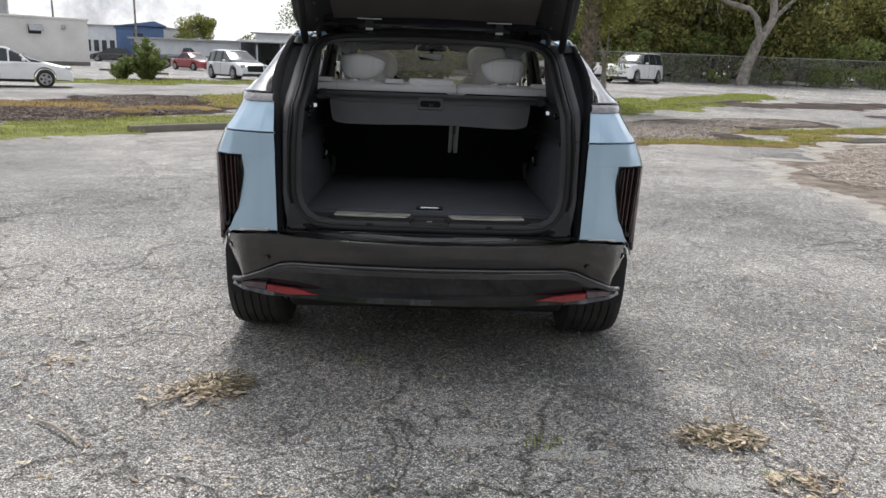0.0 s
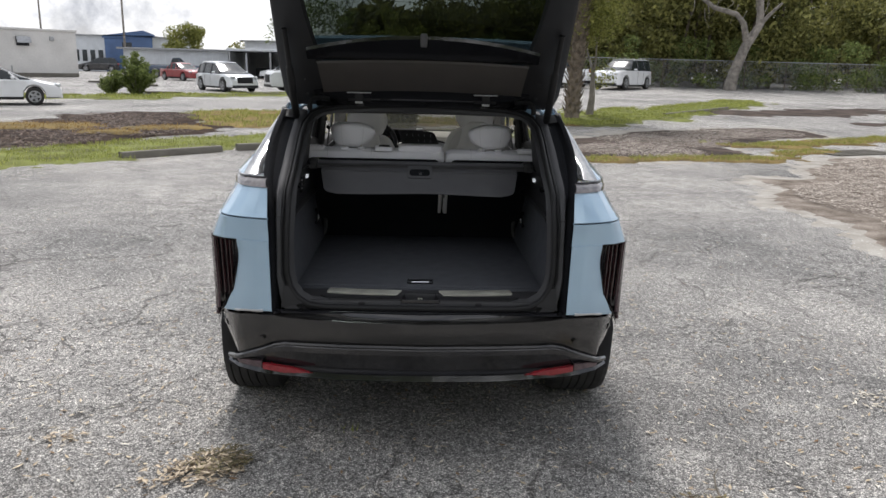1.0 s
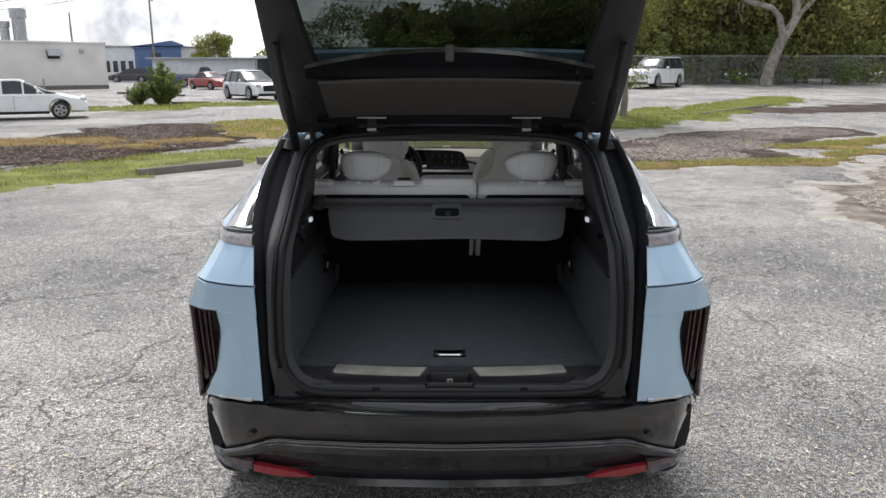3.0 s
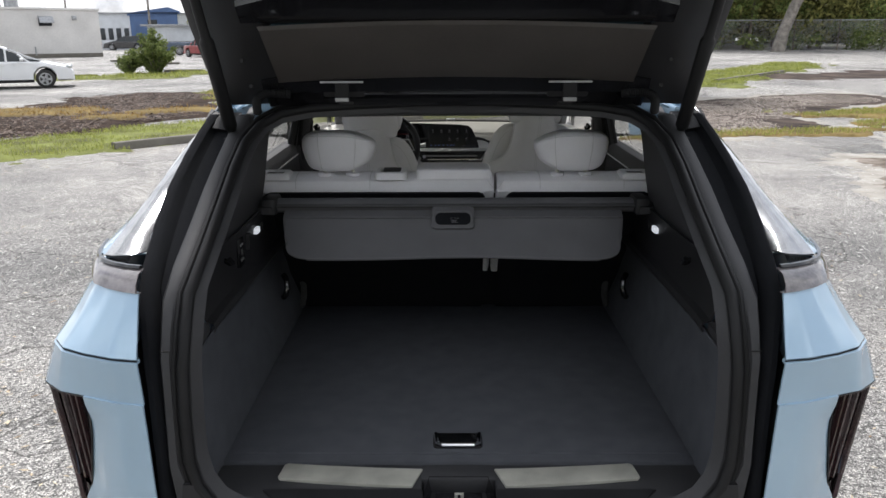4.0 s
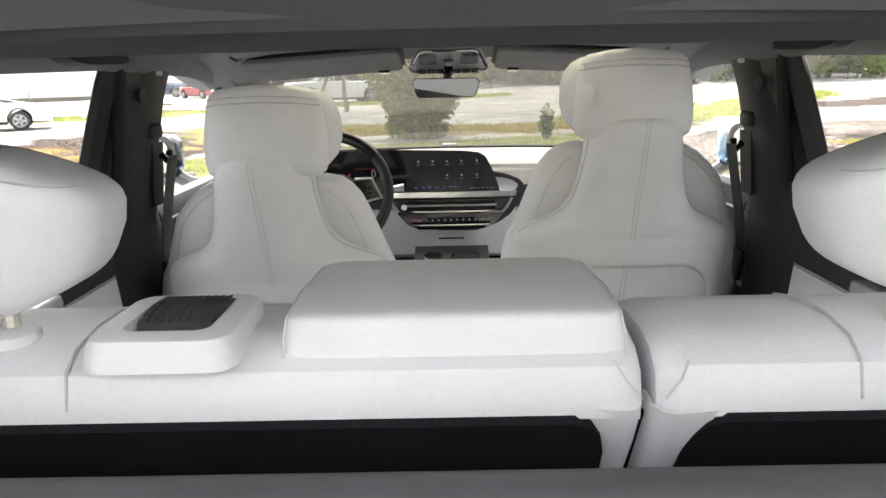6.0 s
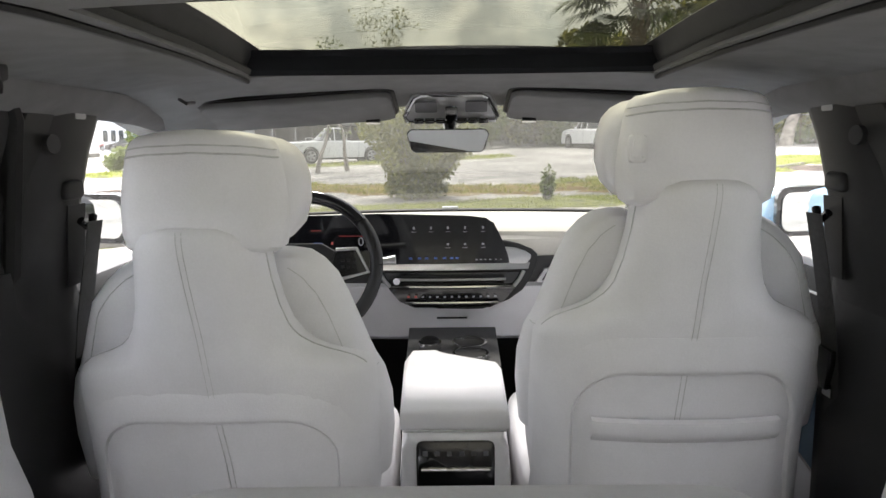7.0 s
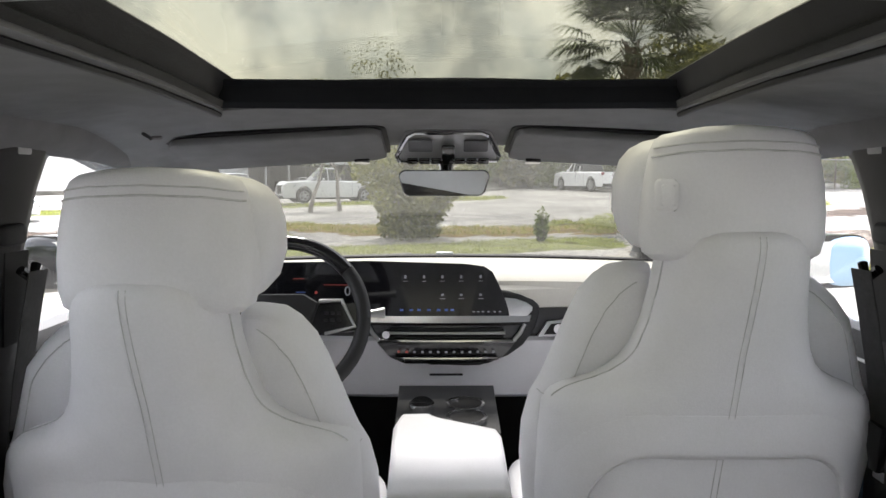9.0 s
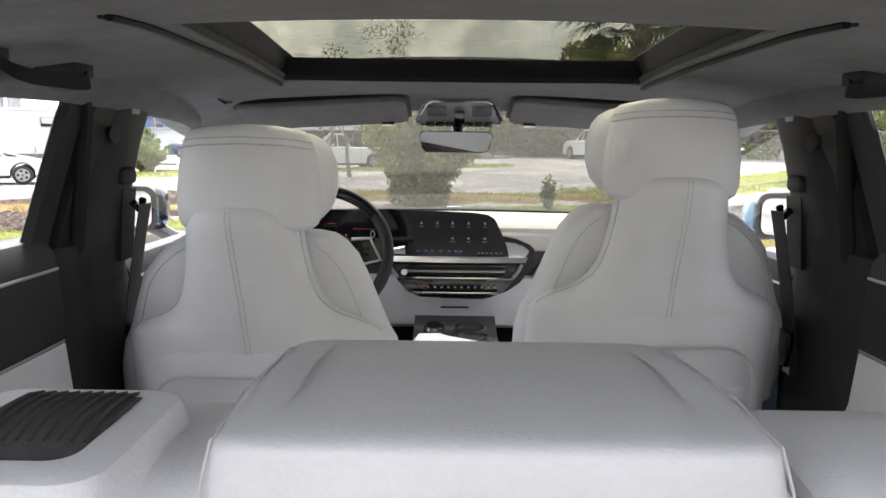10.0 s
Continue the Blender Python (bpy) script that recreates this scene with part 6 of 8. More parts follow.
def front_seat(cx, yo, lift, name):
    """Seat seen from behind: shell narrowing to the neck, wings, pocket, winged head restraint."""
    zs_, ws_, yb = [r[0] for r in SHELL], [r[1] for r in SHELL], [r[2] + yo for r in SHELL]

    def up(z):
        return z + lift * step(0.7, 1.3, z)

    rings = []
    for z, w, y in zip(zs_, ws_, yb):
        d = lerp(z, [1.0, 1.09, 1.16], [0.13, 0.09, 0.060])
        fall = lerp(z, [1.0, 1.10, 1.16], [0.050, 0.042, 0.012])
        ring = []
        for k in range(44):
            a = 2 * math.pi * k / 44
            u, v = spow(math.cos(a), 0.5), spow(math.sin(a), 0.42)
            rear = (1 - v) / 2
            ring.append((cx + u * w, y + d + v * d - 0.016 * rear * (1 - u * u) + fall * u ** 4 * rear, up(z)))
        rings.append(ring)
    seat = part("front_seat", loft(rings), M["leather"], car, name)
    wz = [r[0] for r in WING]
    # side wings in front of the shell
    for k in (-1, 1):
        rings = []
        far = 0.030 if k * cx > 0 else 0.0
        wo = [o + far * lerp(z, [1.19, 1.272], [1.0, 0.3]) for z, o in WING]
        for z, o in zip(wz, wo):
            i = 0.07 if z < 1.255 else 0.078
            x, w, y = (o + i) / 2, (o - i) / 2, lerp(z, [0.86, 1.05, 1.19, 1.272], [2.245, 2.215, 2.185, 2.185]) + yo
            q = lerp(z, [1.225, 1.264, 1.272], [0.075, 0.058, 0.03])
            rings.append([(cx + k * (x + w * spow(math.cos(a), 0.62)), y + q * spow(math.sin(a), 0.8), z + lift * 0.96) for a in (2 * math.pi * j / 28 for j in range(28))])
        wing = part("side_wing", loft(rings), M["leather"], seat, "padded leather side wing")
        def on_wing(x, z, out=0.0006):
            """A place on the back of the wing, x out from the seat's middle."""
            o, i = lerp(z, wz, wo), 0.07 if z < 1.255 else 0.078
            c = max(0.0, min(1.0, abs(x - (o + i) / 2) / ((o - i) / 2))) ** (1 / 0.62)
            q = lerp(z, [1.225, 1.264, 1.272], [0.075, 0.058, 0.03])
            y = lerp(z, [0.86, 1.05, 1.19, 1.272], [2.245, 2.215, 2.185, 2.185]) + yo
            return (cx + k * x, y - q * math.sqrt(max(0.0, 1 - c * c)) ** 0.8 - out, z + lift * 0.96)

        # seam that follows the wing's rim, and the joint with the bolster below
        stitch([on_wing(lerp(z + 0.016, wz, wo) - lerp(z, [1.07, 1.2, 1.256], [0.029, 0.024, 0.024]), z) for z in spread(1.068, 1.256, 24)], wing, 0.0009)
        stitch([on_wing(x, 1.066) for x in spread(0.205, lerp(1.066, wz, wo) - 0.0005, 12)], wing, 0.0009)

    def shell(x, z, out):
        """A place on the back of the shell, moved out of it."""
        q = min(1.0, abs(x) / lerp(z, zs_, ws_))
        d = lerp(z, [1.0, 1.09, 1.16], [0.13, 0.09, 0.060])
        f = lerp(z, [1.0, 1.10, 1.16], [0.050, 0.042, 0.012])
        v = -(1 - q ** 4) ** 0.21
        rear = (1 - v) / 2
        return (cx + x, lerp(z, zs_, yb) + d + v * d - 0.016 * rear * (1 - q * q) + f * q ** 4 * rear - out, up(z))

    # twin seam down the middle
    top = 1.035 if cx > 0 else 1.020
    off = 0.012 if cx > 0 else -0.010
    for d in (-0.0042, 0.0042):
        stitch([shell(off + d + (0.06 if cx < 0 else -0.05) * (1.33 - z), z, 0.0004) for z in spread(1.326, top + 0.006, 26)], seat, 0.0006)
    # welt where the shell's rim meets the wings
    for k in (-1, 1):
        pts = []
        for z in spread(1.325, 1.09, 40):
            d = lerp(z, [1.0, 1.09, 1.16], [0.13, 0.09, 0.060])
            pts.append((cx + k * (lerp(z, zs_, ws_) + 0.0002), lerp(z, zs_, yb) + 0.62 * d + 0.68 * lerp(z, [1.0, 1.10, 1.16], [0.050, 0.042, 0.012]), up(z)))
        stitch(pts, seat, 0.0013)
    # soft lip round the sunken lower back
    path = [(0.188 - 0.085 * (1 - math.sqrt(max(0.0, 1 - (1 - min(1.0, f / 0.26)) ** 2))), top - f * (top - 0.72)) for f in [1.0, 0.8, 0.6, 0.45, 0.34] + [0.26 * (1 - math.sin(radians(a))) for a in spread(0, 90, 12)]]
    path = [(-w, z) for w, z in path] + [(x, top) for x in spread(-0.08, 0.08, 9)] + [(w, z) for w, z in reversed(path)]
    lip = []
    for i, (x, z) in enumerate(path):
        a, b = path[max(0, i - 1)], path[min(len(path) - 1, i + 1)]
        n = Vector((-(b[1] - a[1]), b[0] - a[0])).normalized()
        lip.append([shell(x + n.x * o, z + n.y * o, h) for o, h in ((-0.002, -0.002), (0.0, 0.002), (0.0025, 0.0055), (0.007, 0.0066), (0.014, 0.0060), (0.026, 0.0040), (0.040, 0.0018), (0.055, -0.002))])
    pk = part("back_lip", sheet(lip, 0.002), M["leather"], seat, "soft leather lip over the sunken lower back")
    for d in (-0.0042, 0.0042):
        stitch([shell(off + d + (0.022 if cx < 0 else -0.022) + (0.12 if cx < 0 else -0.08) * (top - z), z, 0.0004) for z in spread(top - 0.003, 0.80, 12)], pk, 0.0008)
    if cx > 0:
        rows = [[shell(u * 0.158, 0.945 + dz, h) for u in (-1, -0.98, -0.9, -0.4, 0, 0.4, 0.9, 0.98, 1)] for dz, h in ((0.018, 0.006), (0.015, 0.018), (0.0, 0.022), (-0.012, 0.017), (-0.018, 0.009), (-0.15, 0.010))]
        part("map_pocket", sheet(rows, 0.004), M["leather"], seat, "slim leather map pocket")
    # head restraint: a rear shell that widens downwards, and a deeper winged pad before it
    hz = 1.383 + lift

    def restraint_rings(hx, hy, levels, dep, ex, crown):
        out = []
        for dz, w, k in levels:
            out.append([(hx + w * spow(math.cos(a), ex), hy + dep * k * spow(math.sin(a), 0.45) + 0.022 * abs(spow(math.cos(a), ex)) ** 3, hz + dz - crown * abs(spow(math.cos(a), ex)) ** 2.5) for a in (2 * math.pi * j / 44 for j in range(44))])
        return out

    hx = cx + (0.012 if cx < 0 else -0.006)
    rear = [(-0.088, 0.080, 0.4), (-0.085, 0.104, 0.75), (-0.076, 0.116, 0.95), (-0.055, 0.121, 1.02), (-0.02, 0.121, 1.04), (0.02, 0.117, 1.0), (0.052, 0.111, 0.92), (0.066, 0.108, 0.86), (0.078, 0.103, 0.76), (0.085, 0.094, 0.6), (0.088, 0.078, 0.35)]
    hr = part("head_restraint", loft(restraint_rings(hx, 2.020 + yo, rear, 0.036, 0.24, 0.008)), M["leather"], seat, "pale leather winged head restraint")
    front = [(-0.080, 0.080, 0.5), (-0.072, 0.108, 0.8), (-0.050, 0.128, 0.96), (-0.015, 0.138, 1.0), (0.025, 0.137, 1.0), (0.055, 0.128, 0.96), (0.072, 0.114, 0.86), (0.082, 0.096, 0.66), (0.086, 0.07, 0.4)]
    part("restraint_pad", loft(restraint_rings(hx, 2.100 + yo, front, 0.066, 0.40, 0.010)), M["leather"], hr, "winged front pad")
    for zz, r in ((0.066, 0.0012), (0.0545, 0.0015)):
        w, k = lerp(zz, [v[0] for v in rear], [v[1] for v in rear]), lerp(zz, [v[0] for v in rear], [v[2] for v in rear])
        pts = []
        for j in range(23):
            c = spow(math.cos(radians(182 + 176 * j / 22)), 0.24)
            n = spow(math.sin(radians(182 + 176 * j / 22)), 0.45)
            pts.append((hx + (w + 0.0006) * c, 2.020 + yo + (0.036 * k + 0.0006) * n + 0.022 * abs(c) ** 3, hz + zz - 0.008 * abs(c) ** 2.5))
        stitch(pts, hr, r)
    if cx > 0:
        b = part("release_button", slab(rrect(0.015, 0.021, 0.006), lambda u, v, d: (hx - 0.102 + u * 0.75, 1.990 + yo - u * 0.66 + d, hz - 0.004 + v), 0.012, 0.003), M["leather"], hr, "small pale release button")
        part("button_cap", slab(rrect(0.009, 0.014, 0.003), lambda u, v, d: (hx - 0.102 + u * 0.75, 1.986 + yo - u * 0.66 + d, hz - 0.004 + v), 0.006, 0.002), M["leather"], b)
    for k in (-1, 1):
        part("post", tube([(cx + k * 0.05, 2.075 + yo, hz - 0.11), (cx + k * 0.05, 2.075 + yo, hz - 0.05)], 0.007, 8), M["steel"], seat)
    part("post_plate", box(cx - 0.085, cx + 0.085, 2.045 + yo, 2.105 + yo, hz - 0.098, hz - 0.086, 0.004), M["rubber"], seat)
    part("seat_cushion", cushion((cx, 2.45 + yo, 0.72), (0.255, 0.30, 0.10), 0.3, 0.3), M["leather"], seat)
    part("seat_base", box(cx - 0.22, cx + 0.22, 2.2 + yo, 2.7 + yo, 0.40, 0.66, 0.02), M["rubber"], seat)
    return seat


front_seat(-0.381, 0.0, 0.0, "pale grey leather driver seat")
front_seat(0.386, 0.08, 0.056, "pale grey leather passenger seat, set higher and further forward")

# ---- the car: cabin ----
part("cabin_floor", box(-0.72, 0.72, 1.36, 3.6, 0.32, 0.40, 0.01), M["carpet"], car, "black cabin carpet")
part("bulkhead", box(-0.74, 0.74, 3.55, 3.62, 0.40, 1.05), M["rubber"], car)
# headliner round the roof opening
HOLE = dict(y0=1.60, y1=2.35)


def liner_z(x, y):
    c = lerp(y, [0.97, 1.2, 1.6, 2.0, 2.35, 2.55, 2.72, 2.86], [1.535, 1.560, 1.582, 1.588, 1.585, 1.560, 1.535, 1.545])
    return c - lerp(y, [0.97, 1.25, 1.5, 2.45, 2.8], [0.070, 0.046, 0.030, 0.030, 0.066]) * step(0.40, 0.70, abs(x)) - 0.012 * min(1.0, abs(x) / 0.4) ** 2


def hole_x(y):
    return lerp(y, [1.6, 2.35], [0.335, 0.375])


def liner(name, ys_, xs_of):
    return part(name, sheet([[(x, y, liner_z(x, y)) for x in xs_of(y)] for y in ys_], 0.006), M["headliner"], car, "dark grey cloth headliner")


liner("headliner", spread(0.975, 1.60, 8), lambda y: spread(-0.685, 0.685, 24))
liner("headliner", spread(2.35, 2.86, 8), lambda y: spread(-0.66, 0.66, 24))
for s in (-1, 1):
    liner("headliner", spread(1.60, 2.35, 10), lambda y: [s * v for v in spread(hole_x(y), 0.68, 12)])
    # roof-opening jamb and groove
    rows = [[(s * (hole_x(y) + o), y, liner_z(hole_x(y), y) + z) for o, z in ((0.0, 0.0), (-0.004, 0.006), (0.004, 0.012), (-0.012, 0.040), (-0.02, 0.046))] for y in spread(1.55, 2.35, 10)]
    part("roof_jamb", sheet(rows, 0.003), M["rubber"], car)
    part("frame_groove", tube([(s * (hole_x(y) + lerp(y, [1.56, 2.355], [0.022, 0.010])), y, liner_z(hole_x(y) + 0.02, y) - 0.008) for y in spread(1.50, 2.365, 12)], 0.005, 6), M["rubber"], car, "black groove beside the roof opening")
    part("frame_bead", tube([(s * (hole_x(y) + lerp(y, [1.56, 2.355], [0.032, 0.018])), y, liner_z(hole_x(y) + 0.03, y) - 0.008) for y in spread(1.50, 2.365, 12)], 0.0022, 6), M["soft_black"], car)
    part("jamb_groove", tube([(s * (hole_x(y) + 0.003), y, liner_z(hole_x(y), y) + 0.001) for y in spread(1.56, 2.355, 10)], 0.004, 6), M["gloss_black"], car)
rows = [[(u * (hole_x(2.35) + 0.004), 2.35 + d - 0.02 * u * u, liner_z(0.3, 2.35) + z) for u in spread(-1, 1, 16)] for d, z in ((0.01, -0.004), (-0.004, 0.004), (-0.012, 0.028), (-0.03, 0.036))]
part("front_jamb", sheet(rows, 0.003), M["back_carpet"], car, "black front edge of roof opening")
part("roof_blind", loft([[(x, 1.585 + 0.024 * math.cos(a), 1.588 + 0.011 * math.sin(a)) for a in (2 * math.pi * k / 10 for k in range(10))] for x in spread(-0.345, 0.345, 4)]), M["headliner"], car, "rolled grey roof blind bar")
rows = [[(u * 0.60, y, z - 0.008 * u * u) for u in spread(-1, 1, 16)] for y, z in ((0.955, 1.530), (0.965, 1.508), (0.99, 1.500), (1.04, 1.512), (1.08, 1.545))]
part("rear_header", sheet(rows, 0.004), M["soft_black"], car, "grey trim over the tailgate opening")

for s in (-1, 1):
    rows = [[(s * x, y, liner_z(0.66, y) + dz) for x, dz in ((0.630, 0.006), (0.668, -0.001), (0.700, -0.010), (0.735, -0.004))] for y in spread(1.30, 2.75, 14)]
    part("headliner_edge", sheet(rows, 0.005), M["headliner"], car)
for s in (-1, 1):
    # door tops and panels
    for name, y0, y1, up in (("rear_door_trim", 1.14, 2.02, 1.0), ("front_door_trim", 2.31, 3.44, 0.0)):
        def face(sec):
            return [[(s * x, y, z + (z - 0.80) / 0.39 * 0.080 * up if z > 0.8 else z) for x, z in sec] for y in spread(y0, y1, 8)]
        top = part(name, sheet(face(((0.80, 1.150), (0.78, 1.185), (0.75, 1.196), (0.722, 1.190), (0.706, 1.170), (0.702, 1.150))), 0.004), M["soft_black"], car, "black and pale door lining")
        part("door_line", tube([(s * 0.702, y, 1.148 + 0.0715 * up) for y in (y0, y1)], 0.0035, 6), M["satin"], top)
        part("dark_panel", sheet(face(((0.704, 1.146), (0.700, 1.10), (0.698, 1.045))), 0.004), M["grain"], top)
        part("door_line", tube([(s * 0.699, y, 1.042 + 0.0497 * up) for y in (y0, y1)], 0.0035, 6), M["satin"], top)
        part("pale_panel", sheet(face(((0.70, 1.038), (0.69, 0.96), (0.665, 0.90), (0.655, 0.86), (0.70, 0.80), (0.70, 0.45))), 0.004), M["leather"], top)
        part("door_pull", cushion((s * 0.69, y0 + 0.55, 1.06 + 0.053 * up), (0.02, 0.09, 0.018), 0.5, 0.5, 14, 8), M["satin"], top)
    # foot of the middle pillar
    part("pillar_foot", sheet([[(s * (x + 0.02 * step(1.0, 1.25, z)), y, z) for x, y in ((0.730, 2.015), (0.700, 2.020), (0.688, 2.045), (0.682, 2.12), (0.682, 2.26), (0.690, 2.30), (0.715, 2.325))] for z in (0.42, 0.60, 0.80, 1.00, 1.10, 1.20, 1.25)], 0.005), M["grain"], car, "black lower middle pillar lining")
    # rear door window frame and quarter
    part("rear_door_frame", tube([(s * 0.735, 1.10, 1.19), (s * 0.70, 1.20, 1.30), (s * 0.668, 1.36, 1.49), (s * 0.664, 1.55, 1.545), (s * 0.660, 2.04, 1.552), (s * 0.672, 2.085, 1.49), (s * 0.72, 2.11, 1.20)], 0.016, 8), M["rubber"], car, "black rear window seal")
    post = part("rear_door_post", sheet([[(s * x, y, z) for x, y in ((x0 + 0.012, y0 - 0.012), (x0, y0), (x0 - 0.004, y0 + 0.05), (x0 + 0.012, y0 + 0.056), (x0 + 0.012, y0 + 0.075), (x0 - 0.006, y0 + 0.08), (x0 - 0.008, y1), (x0 + 0.02, y1 + 0.02))] for z, x0, y0, y1 in ((1.19, 0.735, 1.955, 2.12), (1.30, 0.715, 1.985, 2.13), (1.40, 0.695, 2.01, 2.16), (1.48, 0.675, 2.025, 2.18), (1.54, 0.655, 2.035, 2.19))], 0.004), M["grain"], car, "black rear door post and seal")
    fdf = part("front_door_frame", tube([(s * 0.71, 2.32, 1.19), (s * 0.660, 2.33, 1.47), (s * 0.648, 2.40, 1.524), (s * 0.644, 2.62, 1.515), (s * 0.66, 2.90, 1.42), (s * 0.715, 3.25, 1.24), (s * 0.74, 3.40, 1.17)], 0.012, 8), M["rubber"], car, "black front window seal")
    rows = [[(s * x, y, z) for x, y in ((0.655 - 0.17 * (z - 1.20), 0.99), (0.672 - 0.10 * (z - 1.20), 1.10), (q, w))] for z, q, w in ((1.20, 0.74, 1.17), (1.28, 0.70, 1.20), (1.36, 0.675, 1.28), (1.44, 0.66, 1.35), (1.52, 0.65, 1.42))]
    part("quarter_trim", sheet(rows, 0.004), M["soft_black"], car, "grey quarter trim with speaker slots")
    for k in range(10):
        z = 1.262 + 0.012 * k
        q = 0.655 - 0.17 * (z - 1.20)
        part("speaker_slot", tube([(s * (q + 0.0010), 1.012, z), (s * (q + 0.0105), 1.078, z + 0.008)], 0.0022, 5), M["cover"], car)
    # centre pillar
    rows = []
    for z, xo, xi, y0, y1 in ((1.552, 0.615, 0.605, 2.17, 2.42), (1.515, 0.645, 0.622, 2.16, 2.38), (1.44, 0.662, 0.632, 2.14, 2.345), (1.34, 0.682, 0.645, 2.11, 2.320), (1.22, 0.705, 0.660, 2.06, 2.315), (1.12, 0.722, 0.672, 2.04, 2.315), (1.09, 0.725, 0.668, 2.04, 2.315), (0.90, 0.73, 0.69, 2.04, 2.33), (0.60, 0.73, 0.70, 2.07, 2.36), (0.42, 0.73, 0.70, 2.05, 2.38)):
        rows.append([(s * (xo + 0.03), y0 - 0.01, z), (s * xo, y0, z), (s * (xi + 0.008), y0 + 0.045, z), (s * xi, y0 + 0.07, z), (s * xi, y1 - 0.06, z), (s * (xi + 0.01), y1 - 0.03, z), (s * (xo + 0.02), y1, z)])
    pil = part("pillar_lining", sheet(rows, 0.004), M["grain"], car, "dark grey centre pillar lining")
    part("airbag_tag", slab(rrect(0.018, 0.013, 0.004), lambda u, v, d: (s * (0.6215 - d), 2.255 + u, 1.507 + v), 0.003, 0.001), M["console_grey"], pil, "small grey tag")
    part("pillar_cap", tube([(s * 0.632, 2.165, 1.452), (s * 0.622, 2.163, 1.452)], 0.016, 16), M["soft_black"], pil)
    adj = part("belt_adjuster", cushion((s * 0.648, 2.235, 1.372), (0.022, 0.035, 0.018), 0.5, 0.4, 16, 10), M["grain"], pil, "black belt height adjuster")
    part("belt_slot", slab([(2.225, 1.20), (2.222, 1.345), (2.285, 1.345), (2.285, 1.20)], lambda u, v, d: (s * (0.655 + 0.17 * (1.25 - v) * 0 - d - 0.012 * (v - 1.2) / 0.14), u, v), 0.004, 0.002), M["grain"], pil)
    part("belt_ring", tube([(s * 0.625, 2.235, 1.318), (s * 0.618, 2.255, 1.30), (s * 0.622, 2.275, 1.322)], 0.008, 8), M["gloss_black"], pil)
    rows = [[(s * x, y - 0.022 + 0.004 * k, z) for k in (0, 1)] for x, y, z in ((0.612, 2.255, 1.315), (0.622, 2.248, 1.25), (0.636, 2.238, 1.15), (0.648, 2.232, 1.04), (0.66, 2.228, 0.90), (0.68, 2.225, 0.55))]
    rows = [[r[0], (r[0][0] - s * 0.004, r[0][1] + 0.046, r[0][2])] for r in rows]
    blt = part("seat_belt", sheet(rows, 0.002), M["belt"], car, "black seat belt hanging at the pillar")
    part("belt_tongue", slab([(2.205, 1.05), (2.205, 1.075), (2.255, 1.075), (2.255, 1.05), (2.240, 1.00), (2.220, 1.00)], lambda u, v, d: (s * (0.640 - d), u, v), 0.012, 0.003), M["gloss_black"], blt)
    part("tongue_plate", slab([(2.215, 0.985), (2.215, 1.01), (2.245, 1.01), (2.245, 0.985)], lambda u, v, d: (s * (0.643 - d), u, v), 0.004), M["chrome"], blt)
    pil.location.x = blt.location.x = fdf.location.x = s * 0.032
    # grab handle over the rear door
    handle = part("grab_handle", loft([[(s * (x + u), y, z + v) for u, v in ((-0.014, -0.010), (0.012, -0.012), (0.016, 0.006), (-0.010, 0.010))] for x, y, z in ((0.585, 1.640, 1.552), (0.570, 1.648, 1.532), (0.562, 1.665, 1.522), (0.560, 1.70, 1.518), (0.560, 1.82, 1.520), (0.562, 1.855, 1.524), (0.570, 1.872, 1.534), (0.585, 1.88, 1.554))]), M["grain"], car, "dark grey folding grab handle")
    for y in (1.652, 1.868):
        part("handle_mount", box(min(s * 0.560, s * 0.625), max(s * 0.560, s * 0.625), y - 0.030, y + 0.030, 1.530, 1.556, 0.008), M["soft_black"], handle)
    part("coat_hook", tube([(s * 0.535, 2.42, 1.534), (s * 0.515, 2.40, 1.526), (s * 0.52, 2.46, 1.530)], 0.004, 6), M["headliner"], car)
    # windscreen pillar lining
    rows = []
    for f in spread(0, 1, 8):
        x, y, z = 0.585 + 0.125 * f, 2.72 + 1.0 * f, 1.532 - 0.36 * f + 0.02 * math.sin(math.pi * f)
        rows.append([(s * (x - 0.02), y + 0.11, z + 0.005), (s * (x - 0.012), y + 0.05, z - 0.018), (s * (x + 0.03), y - 0.03, z - 0.05), (s * (x + 0.06), y - 0.04, z - 0.045)])
    part("pillar_lining", sheet(rows, 0.005), M["headliner"], car, "grey cloth windscreen pillar lining")
    # sun visor
    def on_visor(u, v, d):
        """u across, v forward and down along the visor, d out of it."""
        return (s * 0.332 + u, 2.618 + 0.975 * v - 0.22 * d, 1.529 - 0.22 * v - 0.975 * d - 0.02 * (abs(s * 0.332 + u) / 0.5) ** 3)

    vis = part("sun_visor", slab(rrect(0.203, 0.098, 0.024), lambda u, v, d: on_visor(u, v, d - 0.004), 0.015, 0.005), M["headliner"], car, "dark grey cloth sun visor")
    part("visor_gap", slab(rrect(0.211, 0.106, 0.028), lambda u, v, d: on_visor(u, v, d - 0.010), 0.006), M["rubber"], vis)
    part("visor_clip", slab(rrect(0.016, 0.010, 0.003), lambda u, v, d: on_visor(s * -0.150 + u, 0.086 + v, 0.010 + d), 0.010, 0.002), M["gloss_black"], vis)
    part("visor_tag", slab(rrect(0.055, 0.003, 0.001), lambda u, v, d: on_visor(s * 0.03 + u, 0.089 + v, 0.0105 + d), 0.002), M["cover"], vis)

